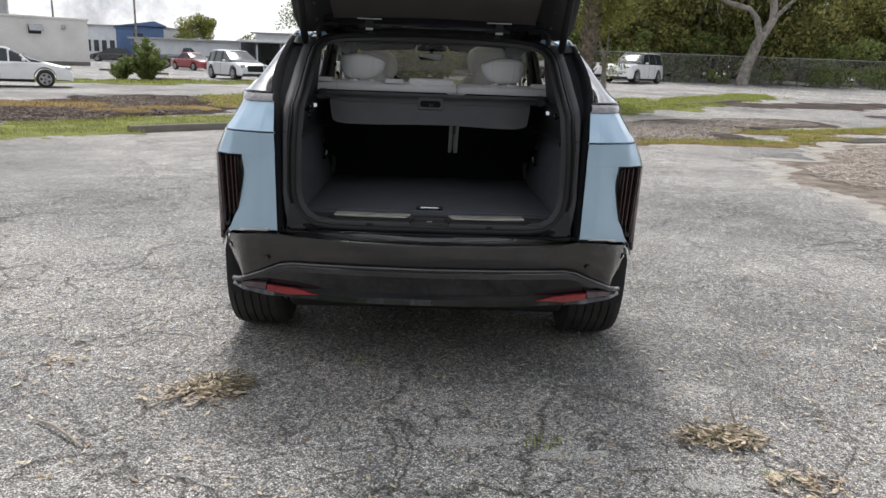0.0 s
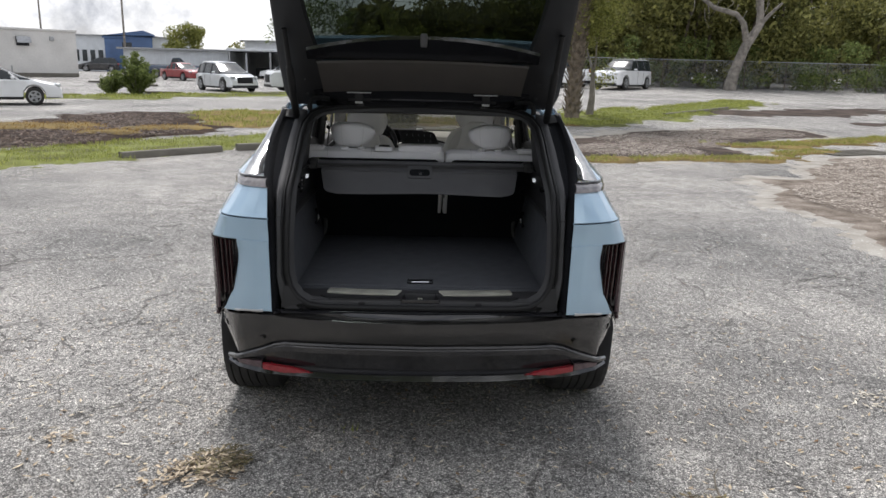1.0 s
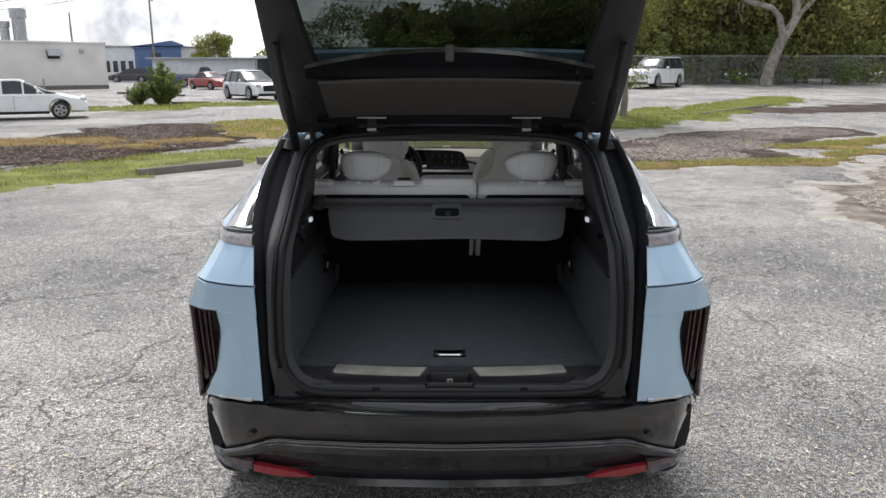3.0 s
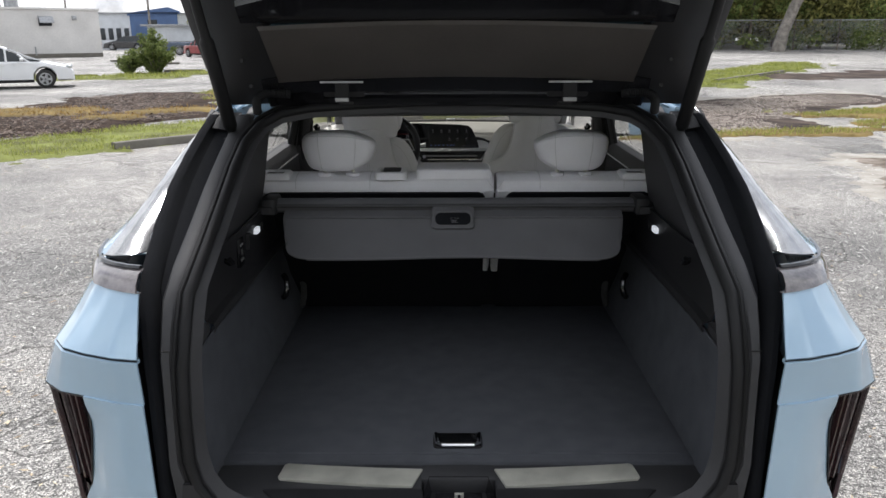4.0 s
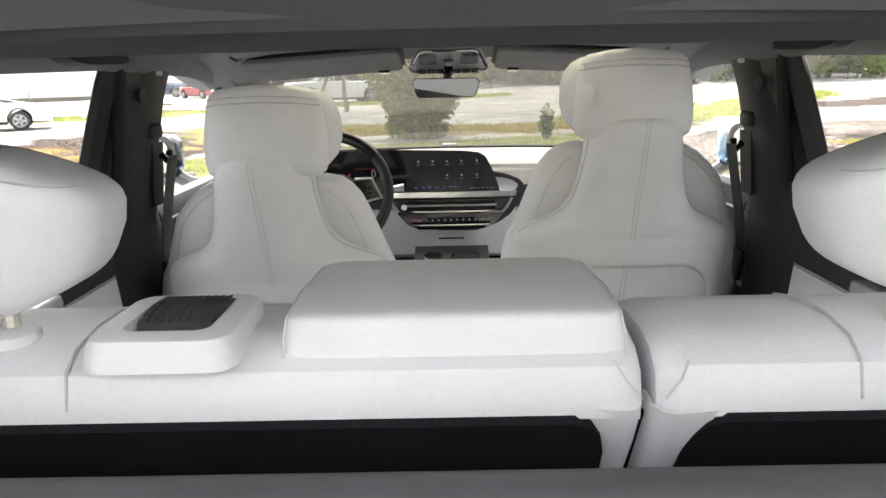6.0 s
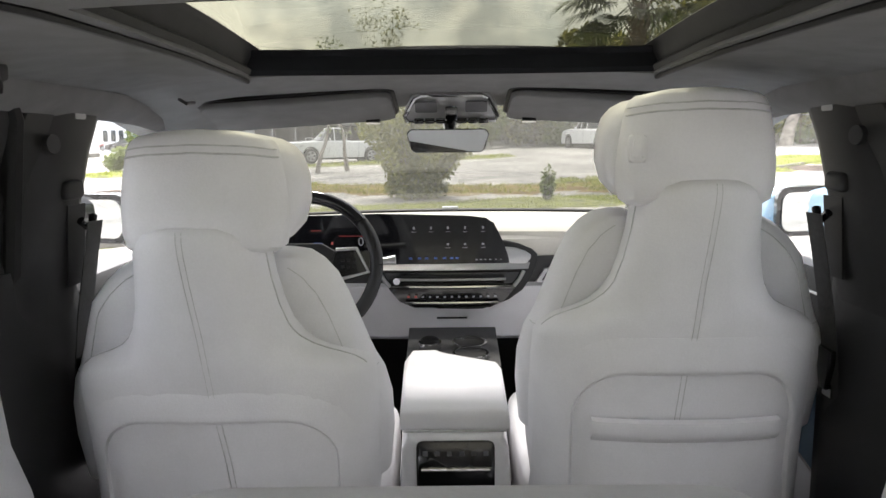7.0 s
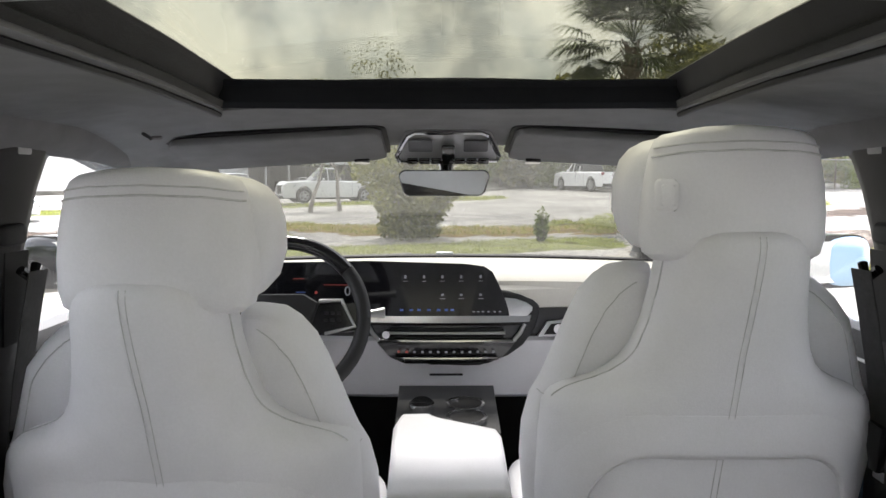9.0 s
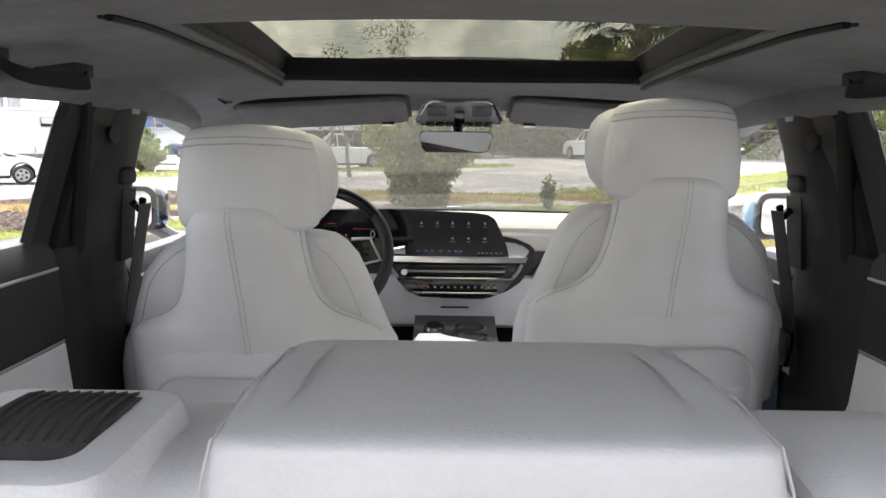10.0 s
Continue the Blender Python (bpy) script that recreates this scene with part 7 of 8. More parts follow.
# overhead console and mirror
pts = [(-0.108, -0.040), (-0.112, -0.028), (-0.085, 0.024), (-0.07, 0.032), (0.07, 0.032), (0.085, 0.024), (0.112, -0.028), (0.108, -0.040)]
ohc = part("overhead_console", slab([(u * 0.92, v) for u, v in pts], lambda u, v, d: (u, 2.60 - 0.9 * v + d * 0.3, 1.524 + 0.72 * v - d), -0.02, 0.004), M["console_grey"], car, "grey overhead console with lamps")
part("console_frame", tube([(u * 0.93, 2.598 - 0.9 * v, 1.522 + 0.72 * v) for u, v in pts + pts[:1]], 0.0045, 6), M["chrome"], ohc)
for x in (-0.055, 0.055):
    part("lamp_grille", slab(rrect(0.024, 0.014, 0.004), lambda u, v, d: (x + u, 2.596 - 0.9 * (v + 0.006), 1.519 + 0.72 * (v + 0.006) - d), 0.004, 0.001), M["cover"], ohc)
part("console_knob", slab(rrect(0.013, 0.015, 0.003), lambda u, v, d: (u, 2.592 - 0.9 * v, 1.512 + 0.72 * v - d), 0.008, 0.002), M["gloss_black"], ohc)
for k in range(7):
    part("console_button", slab(rrect(0.0105, 0.006, 0.002), lambda u, v, d: (u - 0.072 + 0.024 * k, 2.622 - 0.9 * v, 1.494 + 0.72 * v - d), 0.004, 0.001), M["gloss_black"], ohc)
mirror = part("rear_view_mirror", slab([(u + 0.008 * (v < 0) * (1 if u < 0 else -1), v) for u, v in rrect(0.092, 0.026, 0.014)], lambda u, v, d: (u - 0.008, 2.60 + d, 1.448 + v), 0.022, 0.004), M["gloss_black"], car, "frameless interior mirror")
part("mirror_glass", slab([(u + 0.008 * (v < 0) * (1 if u < 0 else -1), v) for u, v in rrect(0.089, 0.0235, 0.012)], lambda u, v, d: (u - 0.008 + 0.0 * d, 2.5985 - 0.10 * v - 0.06 * u * 0.3 + d, 1.448 + v), 0.001), M["mirror"], mirror)
part("mirror_stem", tube([(-0.005, 2.62, 1.462), (-0.003, 2.66, 1.485), (0, 2.74, 1.505)], [0.010, 0.016, 0.03], 10), M["gloss_black"], mirror)

# dashboard
rows = [[(x, y - 0.05 * (abs(x) / 0.74) ** 2 * (y > 3.5), z - 0.012 * (abs(x) / 0.74) ** 2) for x in spread(-0.76, 0.76, 24)] for y, z in ((3.06, 1.155), (3.065, 1.185), (3.09, 1.203), (3.20, 1.212), (3.42, 1.205), (3.60, 1.190), (3.78, 1.170), (3.84, 1.15))]
dash = part("dashboard", sheet(rows, 0.006), M["dash"], car, "cream and dark dashboard")
part("dash_vent_slot", sheet([[(x, y - 0.05 * (abs(x) / 0.74) ** 2, z - 0.012 * (abs(x) / 0.74) ** 2) for x in spread(-0.68, 0.68, 24)] for y, z in ((3.60, 1.197), (3.605, 1.200), (3.70, 1.187), (3.705, 1.182))], 0.003), M["soft_black"], dash)
part("dash_edge", tube([(x, 3.815 - 0.06 * (x / 0.74) ** 2, 1.172 - 0.012 * (x / 0.74) ** 2) for x in spread(-0.72, 0.72, 20)], 0.010, 8), M["rubber"], dash)
part("dash_sensor", box(-0.03, 0.03, 3.62, 3.65, 1.190, 1.206, 0.004), M["satin"], dash)
rows = [[(x, y + 0.09 * max(0, abs(x) - 0.2), z) for x in spread(-0.76, 0.76, 24)] for y, z in ((3.072, 1.172), (3.056, 1.160), (3.052, 1.140), (3.058, 1.121), (3.072, 1.114))]
part("dash_face", sheet(rows, 0.006), M["dash"], dash, "cream padded dash face")
rows = [[(x, y + 0.09 * max(0, abs(x) - 0.2), z) for x in spread(-0.76, 0.76, 24)] for y, z in ((3.085, 1.118), (3.062, 1.112), (3.060, 1.08), (3.066, 1.040), (3.085, 1.026))]
part("dash_band", sheet(rows, 0.006), M["soft_black"], dash, "dark grey dash band")
shell_ = [(-0.235, 1.105), (-0.205, 1.060), (-0.165, 1.012), (-0.115, 0.978), (-0.04, 0.962), (0.05, 0.962), (0.120, 0.972), (0.165, 0.986), (0.205, 1.014), (0.236, 1.058), (0.249, 1.100), (0.248, 1.120), (0.232, 1.138), (0.195, 1.153), (0.150, 1.162), (-0.235, 1.150)]
part("centre_shell", slab(shell_, lambda u, v, d: (u, 3.036 + 0.2 * u * u + d, v), 0.05, 0.008), M["grain"], dash, "dark grey shell round the screen and vents")
part("shell_inlay", slab([(0.150, 1.094), (0.215, 1.094), (0.228, 1.108), (0.229, 1.118), (0.213, 1.130), (0.185, 1.140), (0.140, 1.145)], lambda u, v, d: (u, 3.030 + 0.2 * u * u + d, v), 0.010, 0.003), M["satin"], dash, "satin silver blade beside the screen")
rows = [[(x, y + 0.09 * max(0, abs(x) - 0.2), z) for x in spread(-0.76, 0.76, 24)] for y, z in ((3.084, 1.030), (3.070, 1.020), (3.074, 0.985), (3.086, 0.92), (3.10, 0.87), (3.14, 0.852), (3.24, 0.85))]
low = part("lower_dash", sheet(rows, 0.006), M["leather"], dash, "pale leather lower dash")
part("glovebox_pull", box(-0.045, 0.045, 3.070, 3.090, 0.925, 0.929, 0.001), M["rubber"], low)
for x in (-0.135, 0.135, -0.24, 0.22):
    part("panel_gap", tube([(x, 3.0765 + 0.09 * max(0, abs(x) - 0.2), 0.97), (x * 0.96, 3.098 + 0.09 * max(0, abs(x) - 0.2), 0.868)], 0.0022, 5), M["rubber"], low)
part("panel_gap", tube([(-0.13, 3.092, 0.895), (0.13, 3.092, 0.895)], 0.0022, 5), M["rubber"], low)


def scr(u, v, d=0.0):
    """The curved display: u from the driver's side to the middle, v up."""
    return (u, 3.0 + 0.16 * (u + 0.10) ** 2 * (1 if u < -0.10 else 0.35) + d + 0.05 * (v - 1.17), v)


def scr_top(u):
    return lerp(u, [-0.50, -0.44, -0.2, 0.05, 0.100, 0.118], [1.225, 1.240, 1.246, 1.238, 1.231, 1.218])


rows = []
for f in spread(0, 1, 8):
    row = []
    for k in spread(0, 1, 30):
        right = 0.162 - 0.044 * f ** 1.4
        u = -0.50 + (right + 0.50) * k
        row.append(scr(u, 1.104 + (scr_top(u) - 1.104) * f))
    rows.append(row)
display = part("display_screen", sheet(rows, 0.012), M["screen"], car, "wide curved dark display with icons")
r = random.Random(5)


def tile(u, v, w, h, m, name="icon"):
    part(name, slab([(u - w, v - h), (u + w, v - h), (u + w, v + h), (u - w, v + h)], lambda a, b, d: scr(a, b, -0.0145 - d), 0.001), M[m], display)


for k, u in enumerate((-0.105, -0.057, -0.010, 0.038, 0.088)):
    tile(u, 1.206, 0.0028, 0.0038, "icon")
    tile(u, 1.195, 0.006, 0.0007, "icon")
    if k > 1:
        tile(u, 1.160, 0.0034, 0.0028, "icon")
        tile(u, 1.150, 0.007, 0.0007, "icon")
for u in (-0.115, -0.09, -0.07, -0.045, -0.02, 0.0, 0.015):
    tile(u, 1.121, 0.0045, 0.0026, "icon_blue")
for u in (0.07, 0.082, 0.094, 0.108, 0.124, 0.138):
    tile(u, 1.116, 0.003, 0.0014, "icon")
tile(-0.38, 1.20, 0.014, 0.0007, "icon_red")
tile(-0.335, 1.165, 0.003, 0.0035, "icon_red")
tile(-0.375, 1.165, 0.012, 0.0012, "icon_blue")
tile(-0.28, 1.185, 0.035, 0.0005, "icon_red")
# the speed figure
fo = bpy.data.curves.new("figure", "FONT")
fo.body, fo.size, fo.extrude = "0", 0.034, 0.0004
fig = new("speed_figure", fo)
fig.data.materials.append(M["icon"])
fig.parent = display
fig.matrix_world = Matrix.Translation(scr(-0.262, 1.158, -0.0155)) @ pose(0, 0, 0, 90, 0, 0)

# air vents and climate panel
rows = [[(u * w, 3.040 + 0.10 * (u * w) ** 2 * 3 + d, z) for u in spread(-1, 1, 16)] for z, w, d in ((1.100, 0.222, 0.02), (1.096, 0.226, -0.012), (1.080, 0.220, -0.022), (1.074, 0.210, 0.01))]
trim = part("vent_trim", sheet(rows, 0.004), M["satin"], car, "satin silver vent trim")
rows = [[(u * w, 3.026 + 0.10 * (u * w) ** 2 * 3 + d, z) for u in spread(-1, 1, 16)] for z, w, d in ((1.076, 0.210, 0.03), (1.070, 0.208, 0.005), (1.02, 0.180, 0.0), (0.985, 0.150, 0.004), (0.966, 0.11, 0.012), (0.960, 0.09, 0.04))]
pan = part("climate_panel", sheet(rows, 0.004), M["gloss_black"], trim, "gloss black climate panel")
for z, w, rr, m in ((1.052, 0.155, 0.0045, "satin"), (1.030, 0.178, 0.006, "chrome"), (0.984, 0.135, 0.0050, "chrome"), (1.042, 0.15, 0.003, "rubber"), (1.062, 0.15, 0.003, "rubber")):
    part("vent_bar", tube([(x, 3.020 + 0.3 * x * x, z) for x in spread(-w, w, 10)], rr, 8), M[m], pan)
for s in (-1, 1):
    part("vent_end", tube([(s * 0.178, 3.029, 1.030), (s * 0.195, 3.033, 1.05), (s * 0.208, 3.036, 1.074)], 0.006, 8), M["satin"], pan)
part("vent_knob", tube([(-0.158, 3.032, 1.049), (-0.158, 3.016, 1.049)], 0.010, 16), M["chrome"], pan)
for k in range(13):
    x = -0.125 + k * 0.0208
    part("climate_icon", slab(rrect(0.0032, 0.0024, 0.0008), lambda u, v, d: (x + u, 3.017 + 0.3 * x * x - d, 1.003 + v), 0.002), M["icon_red" if k < 2 else "icon"], pan)
side = part("side_vent", slab([(0.245, 1.035), (0.27, 1.075), (0.36, 1.085), (0.36, 1.04)], lambda u, v, d: (u, 3.055 + d, v), 0.02, 0.004), M["satin"], car, "silver framed passenger vent")
part("vent_knob", tube([(0.30, 3.06, 1.058), (0.30, 3.045, 1.058)], 0.014, 16), M["chrome"], side)
part("vent_slot", slab([(0.262, 1.042), (0.28, 1.070), (0.355, 1.078), (0.355, 1.046)], lambda u, v, d: (u, 3.050 + d, v), 0.006), M["rubber"], side)

# steering wheel
C, RX, RT = Vector((-0.368, 2.72, 1.148)), 0.183, radians(22)


def wheel_p(u, v, d=0.0):
    return (C.x + u, C.y + v * math.sin(RT) - d * math.cos(RT), C.z + v * math.cos(RT) + d * math.sin(RT))


ringpts = [wheel_p(RX * math.cos(a), RX * 0.97 * math.sin(a)) for a in (2 * math.pi * k / 48 for k in range(49))]
wheel = part("steering_wheel", tube(ringpts, 0.0165, 12, False), M["grain"], car, "black leather steering wheel")
part("rim_inlay", tube([wheel_p((RX - 0.002) * math.cos(a), (RX - 0.002) * 0.97 * math.sin(a), 0.004) for a in (radians(38 + 104 * k / 20) for k in range(21))], 0.0168, 12), M["gloss_black"], wheel)
part("hub", slab([(-0.085, 0.035), (-0.05, 0.055), (0.05, 0.055), (0.085, 0.035), (0.06, -0.05), (0.03, -0.07), (-0.03, -0.07), (-0.06, -0.05)], lambda u, v, d: wheel_p(u, v, 0.02 - d), 0.05, 0.012), M["grain"], wheel)
part("badge_plate", slab([(-0.024, 0.008), (0.024, 0.008), (0.016, -0.012), (-0.016, -0.012)], lambda u, v, d: wheel_p(u, v + 0.012, 0.024 - d), 0.004, 0.001), M["chrome"], wheel, "plain chrome badge plate")
for s in (-1, 1):
    part("spoke", slab([(s * 0.07, 0.03), (s * 0.17, 0.035), (s * 0.172, -0.025), (s * 0.07, -0.035)], lambda u, v, d: wheel_p(u, v, 0.008 - d), 0.02, 0.004), M["gloss_black"], wheel)
    part("spoke_frame", tube([wheel_p(s * 0.085, 0.038, 0.012), wheel_p(s * 0.135, 0.040, 0.012), wheel_p(s * 0.165, -0.018, 0.01), wheel_p(s * 0.10, -0.035, 0.012)], 0.0045, 8), M["satin"], wheel)
    for k in range(6):
        a, b = 0.101 + 0.014 * (k % 3), 0.012 - 0.016 * (k // 3)
        part("wheel_button", slab(rrect(0.0045, 0.0035, 0.0015), lambda u, v, d: wheel_p(s * a + u, b + v, 0.011 - d), 0.003), M["rubber"], wheel)
part("lower_spoke", slab([(-0.025, -0.06), (0.025, -0.06), (0.03, -0.165), (-0.03, -0.165)], lambda u, v, d: wheel_p(u, v, 0.006 - d), 0.016, 0.003), M["satin"], wheel)
part("stalk", tube([wheel_p(0.08, 0.015, -0.05), wheel_p(0.20, 0.025, -0.06), wheel_p(0.225, 0.027, -0.06)], [0.008, 0.009, 0.013], 10), M["satin"], wheel, "silver steering column stalk")
part("column", tube([wheel_p(0, 0, -0.03), wheel_p(0, -0.02, -0.35)], 0.05, 14), M["grain"], wheel)

# centre console
rows = [[(x, y, z) for x, z in ((-w, 0.42), (-w - 0.004, 0.80), (-w + 0.012, 0.885), (w - 0.012, 0.885), (w + 0.004, 0.80), (w, 0.42))] for y, w in ((2.31, 0.105), (2.5, 0.112), (2.75, 0.125), (3.0, 0.13), (3.12, 0.13))]
con = part("centre_console", loft(rows), M["leather"], car, "pale centre console with cup holders")
part("console_deck", slab([(-0.118, 2.70), (-0.124, 3.02), (0.124, 3.02), (0.118, 2.70)], lambda u, v, d: (u, v, 0.882 + d + 0.05 * (v - 2.7)), 0.014, 0.004), M["soft_black"], con, "grey console deck")
lid = part("armrest_lid", slab([(-0.108, 2.315), (-0.118, 2.66), (-0.105, 2.74), (-0.035, 2.745), (-0.03, 2.69), (0.105, 2.64), (0.112, 2.60), (0.106, 2.315)], lambda u, v, d: (u, v, 0.885 + d), 0.045, 0.014, 3), M["leather"], con, "pale leather armrest lid")
part("console_back", slab([(-0.102, 0.45), (-0.104, 0.86), (-0.09, 0.89), (0.09, 0.89), (0.104, 0.86), (0.102, 0.45)], lambda u, v, d: (u, 2.315 - d, v), 0.03, 0.012, 3), M["leather"], con)
part("lid_joint", tube([(x, 2.3135, 0.8895) for x in spread(-0.101, 0.101, 6)], 0.0022, 6), M["leather_seam"], con)
rp = part("rear_climate_panel", slab(rrect(0.075, 0.07, 0.012), lambda u, v, d: (u, 2.287 - d, 0.812 + v), 0.006, 0.002), M["gloss_black"], con, "black rear climate panel")
part("panel_bar", tube([(-0.066, 2.278, 0.826), (0.066, 2.278, 0.826)], 0.004, 8), M["chrome"], rp)
for k in range(6):
    part("climate_icon", slab(rrect(0.005, 0.005, 0.001), lambda u, v, d: (-0.058 + 0.0232 * k + u, 2.2805 - d, 0.858 + v), 0.001), M["cover"], rp)
for y, x in ((2.862, 0.045), (2.775, 0.045)):
    bm = bmesh.new()
    add_disc_ring(bm, (x, y, 0.903 + 0.05 * (y - 2.7)), (0, -0.05, 1), 0.040, 0.047, 0.004, 28)
    cup = part("cup_holder", bm, M["chrome"], con, "chrome ringed cup holder")
    part("cup_well", tube([(x, y, 0.9025 + 0.05 * (y - 2.7)), (x, y, 0.8995 + 0.05 * (y - 2.7))], 0.041, 24), M["rubber"], cup)
sel = part("rotary_selector", tube([(-0.06, 2.83, 0.895), (-0.06, 2.828, 0.925)], 0.030, 24), M["chrome"], con, "round chrome selector dial")
part("dial_top", tube([(-0.06, 2.828, 0.925), (-0.06, 2.827, 0.929)], 0.024, 24), M["gloss_black"], sel)

# ---- parked vehicles ----
def parked(name, label, at, turn, paint, length=4.5, width=1.8, height=1.45, kind="sedan", group=""):
    """A parked vehicle with its nose towards local +x."""
    v = empty(name, (at[0], at[1], ground_z(*at)), turn)
    tagged(v, label, "car" if kind != "pickup" else "pickup truck", group)
    L, W, H = length, width / 2, height
    hood = {"sedan": 0.66, "crossover": 0.62, "suv": 0.60, "pickup": 0.62}[kind]
    roof = {"sedan": ([0.0, 0.06, 0.24, 0.36, 0.52, 0.72, 0.80, 0.97, 1.0], [0.60, 0.66, 0.69, 0.98, 1.0, 0.70, 0.64, 0.52, 0.40]),
            "crossover": ([0.0, 0.03, 0.10, 0.20, 0.50, 0.70, 0.78, 0.96, 1.0], [0.55, 0.66, 0.93, 1.0, 0.98, 0.68, 0.62, 0.50, 0.38]),
            "suv": ([0.0, 0.02, 0.05, 0.14, 0.52, 0.68, 0.74, 0.97, 1.0], [0.50, 0.72, 0.97, 1.0, 0.99, 0.68, 0.65, 0.58, 0.42]),
            "pickup": ([0.0, 0.02, 0.40, 0.42, 0.46, 0.58, 0.69, 0.97, 1.0], [0.50, 0.62, 0.62, 0.66, 0.98, 1.0, 0.66, 0.60, 0.45])}[kind]
    belt = {"sedan": 0.64, "crossover": 0.60, "suv": 0.62, "pickup": 0.64}[kind] * H
    wy = (L * 0.19, L * 0.80)
    wr = {"sedan": 0.31, "crossover": 0.36, "suv": 0.40, "pickup": 0.39}[kind]

    def top(f):
        return lerp(f, *roof) * H

    def low(x):
        z = 0.24
        for c in wy:
            d = abs(x - c)
            if d < wr + 0.06:
                z = max(z, wr + math.sqrt((wr + 0.06) ** 2 - d * d))
        return z

    def wid(f):
        return W * (1 - 0.16 * (2 * abs(f - 0.5)) ** 5)

    xs_ = sorted(set(spread(0, L, 40) + [c + k * (wr + 0.06) for c in wy for k in (-1, -0.97, 0.97, 1)]))
    rings = []
    for x in xs_:
        f = x / L
        w, t, lo = wid(f), min(top(f), belt), low(x)
        rings.append([(x - L / 2, s * k * w, z) for s, k, z in ((-1, 0.86, lo), (-1, 1.0, lo + 0.06), (-1, 1.0, max(lo + 0.07, 0.62 * t)), (-1, 0.97, max(lo + 0.08, 0.93 * t)), (-1, 0.88, max(lo + 0.09, t)),
                                                                (1, 0.88, max(lo + 0.09, t)), (1, 0.97, max(lo + 0.08, 0.93 * t)), (1, 1.0, max(lo + 0.07, 0.62 * t)), (1, 1.0, lo + 0.06), (1, 0.86, lo))])
    body = part("body", loft(rings), paint, v)
    # cabin: glass house under a painted roof
    cab = [x for x in xs_ if top(x / L) > belt + 0.02]
    c0, c1 = min(cab), max(cab)
    rings, rroof = [], []
    for x in spread(c0, c1, 20):
        t = max(top(x / L), belt + 0.01)
        k = 0.90 - 0.20 * (t - belt) / (H - belt)
        w = wid(x / L)
        rings.append([(x - L / 2, s * q * w, z) for s, q, z in ((-1, 0.90, belt - 0.03), (-1, k + 0.02, t - 0.05 if t - belt > 0.08 else t - 0.01), (-1, k - 0.06, t - 0.012), (1, k - 0.06, t - 0.012), (1, k + 0.02, t - 0.05 if t - belt > 0.08 else t - 0.01), (1, 0.90, belt - 0.03))])
        if t > H * 0.93:
            rroof.append([(x - L / 2, s * q * w, z) for s, q, z in ((-1, k + 0.035, t - 0.06), (-1, k + 0.0, t - 0.012), (-1, 0.3, t + 0.012), (1, 0.3, t + 0.012), (1, k + 0.0, t - 0.012), (1, k + 0.035, t - 0.06))])
    part("window_glass", loft(rings), M["car_glass"], v)
    if len(rroof) > 1:
        part("roof", sheet(rroof, 0.01), paint, v)
    # pillars
    for s in (-1, 1):
        marks = {"sedan": (0.26, 0.40, 0.55, 0.70), "crossover": (0.06, 0.24, 0.46, 0.69), "suv": (0.035, 0.24, 0.45, 0.67), "pickup": (0.44, 0.56, 0.68)}[kind]
        for f in marks:
            x = f * L
            lean = 0.0 if 0.3 < f < 0.6 else (0.16 if f < 0.3 else -0.38) * (H - belt) * 1.6
            tx = min(max(x + lean, c0 + 0.05), c1 - 0.05)
            t = max(top(tx / L), belt + 0.05)
            k = 0.90 - 0.20 * (t - belt) / (H - belt)
            part("pillar", tube([(x - L / 2, s * 0.905 * wid(f), belt - 0.03), (tx - L / 2, s * (k + 0.02) * wid(tx / L), t - 0.045)], 0.035, 6), paint if kind not in ("crossover", "suv") else M["black_paint"], v)
        # lamps, mirror, handles, sills
        part("head_lamp", cushion((L / 2 - 0.14, s * wid(0.95) * 0.80, 0.50 * H), (0.13, 0.13, 0.06), 0.6, 0.6, 12, 8), M["lamp_glass"], v)
        part("tail_lamp", cushion((-L / 2 + 0.10, s * wid(0.04) * 0.86, 0.55 * H), (0.09, 0.09, 0.10), 0.6, 0.6, 12, 8), M["red_lens"], v)
        part("door_mirror", cushion((L * (hood - 0.5) - 0.02, s * (W + 0.08), belt + 0.06), (0.06, 0.10, 0.06), 0.6, 0.6, 12, 8), paint, v)
        for f in (0.36, 0.52):
            part("door_handle", cushion((L * (f - 0.5), s * (wid(f) + 0.005), belt - 0.13), (0.10, 0.02, 0.018), 0.6, 0.6, 10, 6), paint, v)
            part("door_gap", box(L * (f - 0.5) - 0.19, L * (f - 0.5) - 0.18, s * wid(f) - 0.004, s * wid(f) + 0.004, 0.32, belt - 0.04), M["rubber"], v)
        part("sill", box(-L * 0.22, L * 0.22, s * W * 0.97 - 0.03, s * W * 0.97 + 0.03, 0.20, 0.30, 0.01), M["rubber"], v)
        for c in wy:
            wh = part("wheel", tube([(c - L / 2, s * (W - 0.22), wr), (c - L / 2, s * (W - 0.20), wr), (c - L / 2, s * (W - 0.02), wr), (c - L / 2, s * (W + 0.0), wr)], [wr - 0.03, wr, wr, wr - 0.03], 24), M["tyre"], v)
            bm = bmesh.new()
            add_disc_ring(bm, (c - L / 2, s * (W + 0.0), wr), (0, 1, 0), wr * 0.56, wr * 0.68, 0.012, 24)
            for k in range(5):
                a = 2 * math.pi * k / 5
                u, q = Vector((math.cos(a), 0, math.sin(a))), Vector((-math.sin(a), 0, math.cos(a)))
                o = Vector((c - L / 2, s * (W + 0.004), wr))
                add_loft(bm, [[o + u * r + q * b + Vector((0, s * d, 0)) for b, d in ((-e, 0), (e, 0), (e, 0.012), (-e, 0.012))] for r, e in ((0.02, 0.05), (wr * 0.60, 0.035))])
            part("rim", bm, M["galv"], wh)
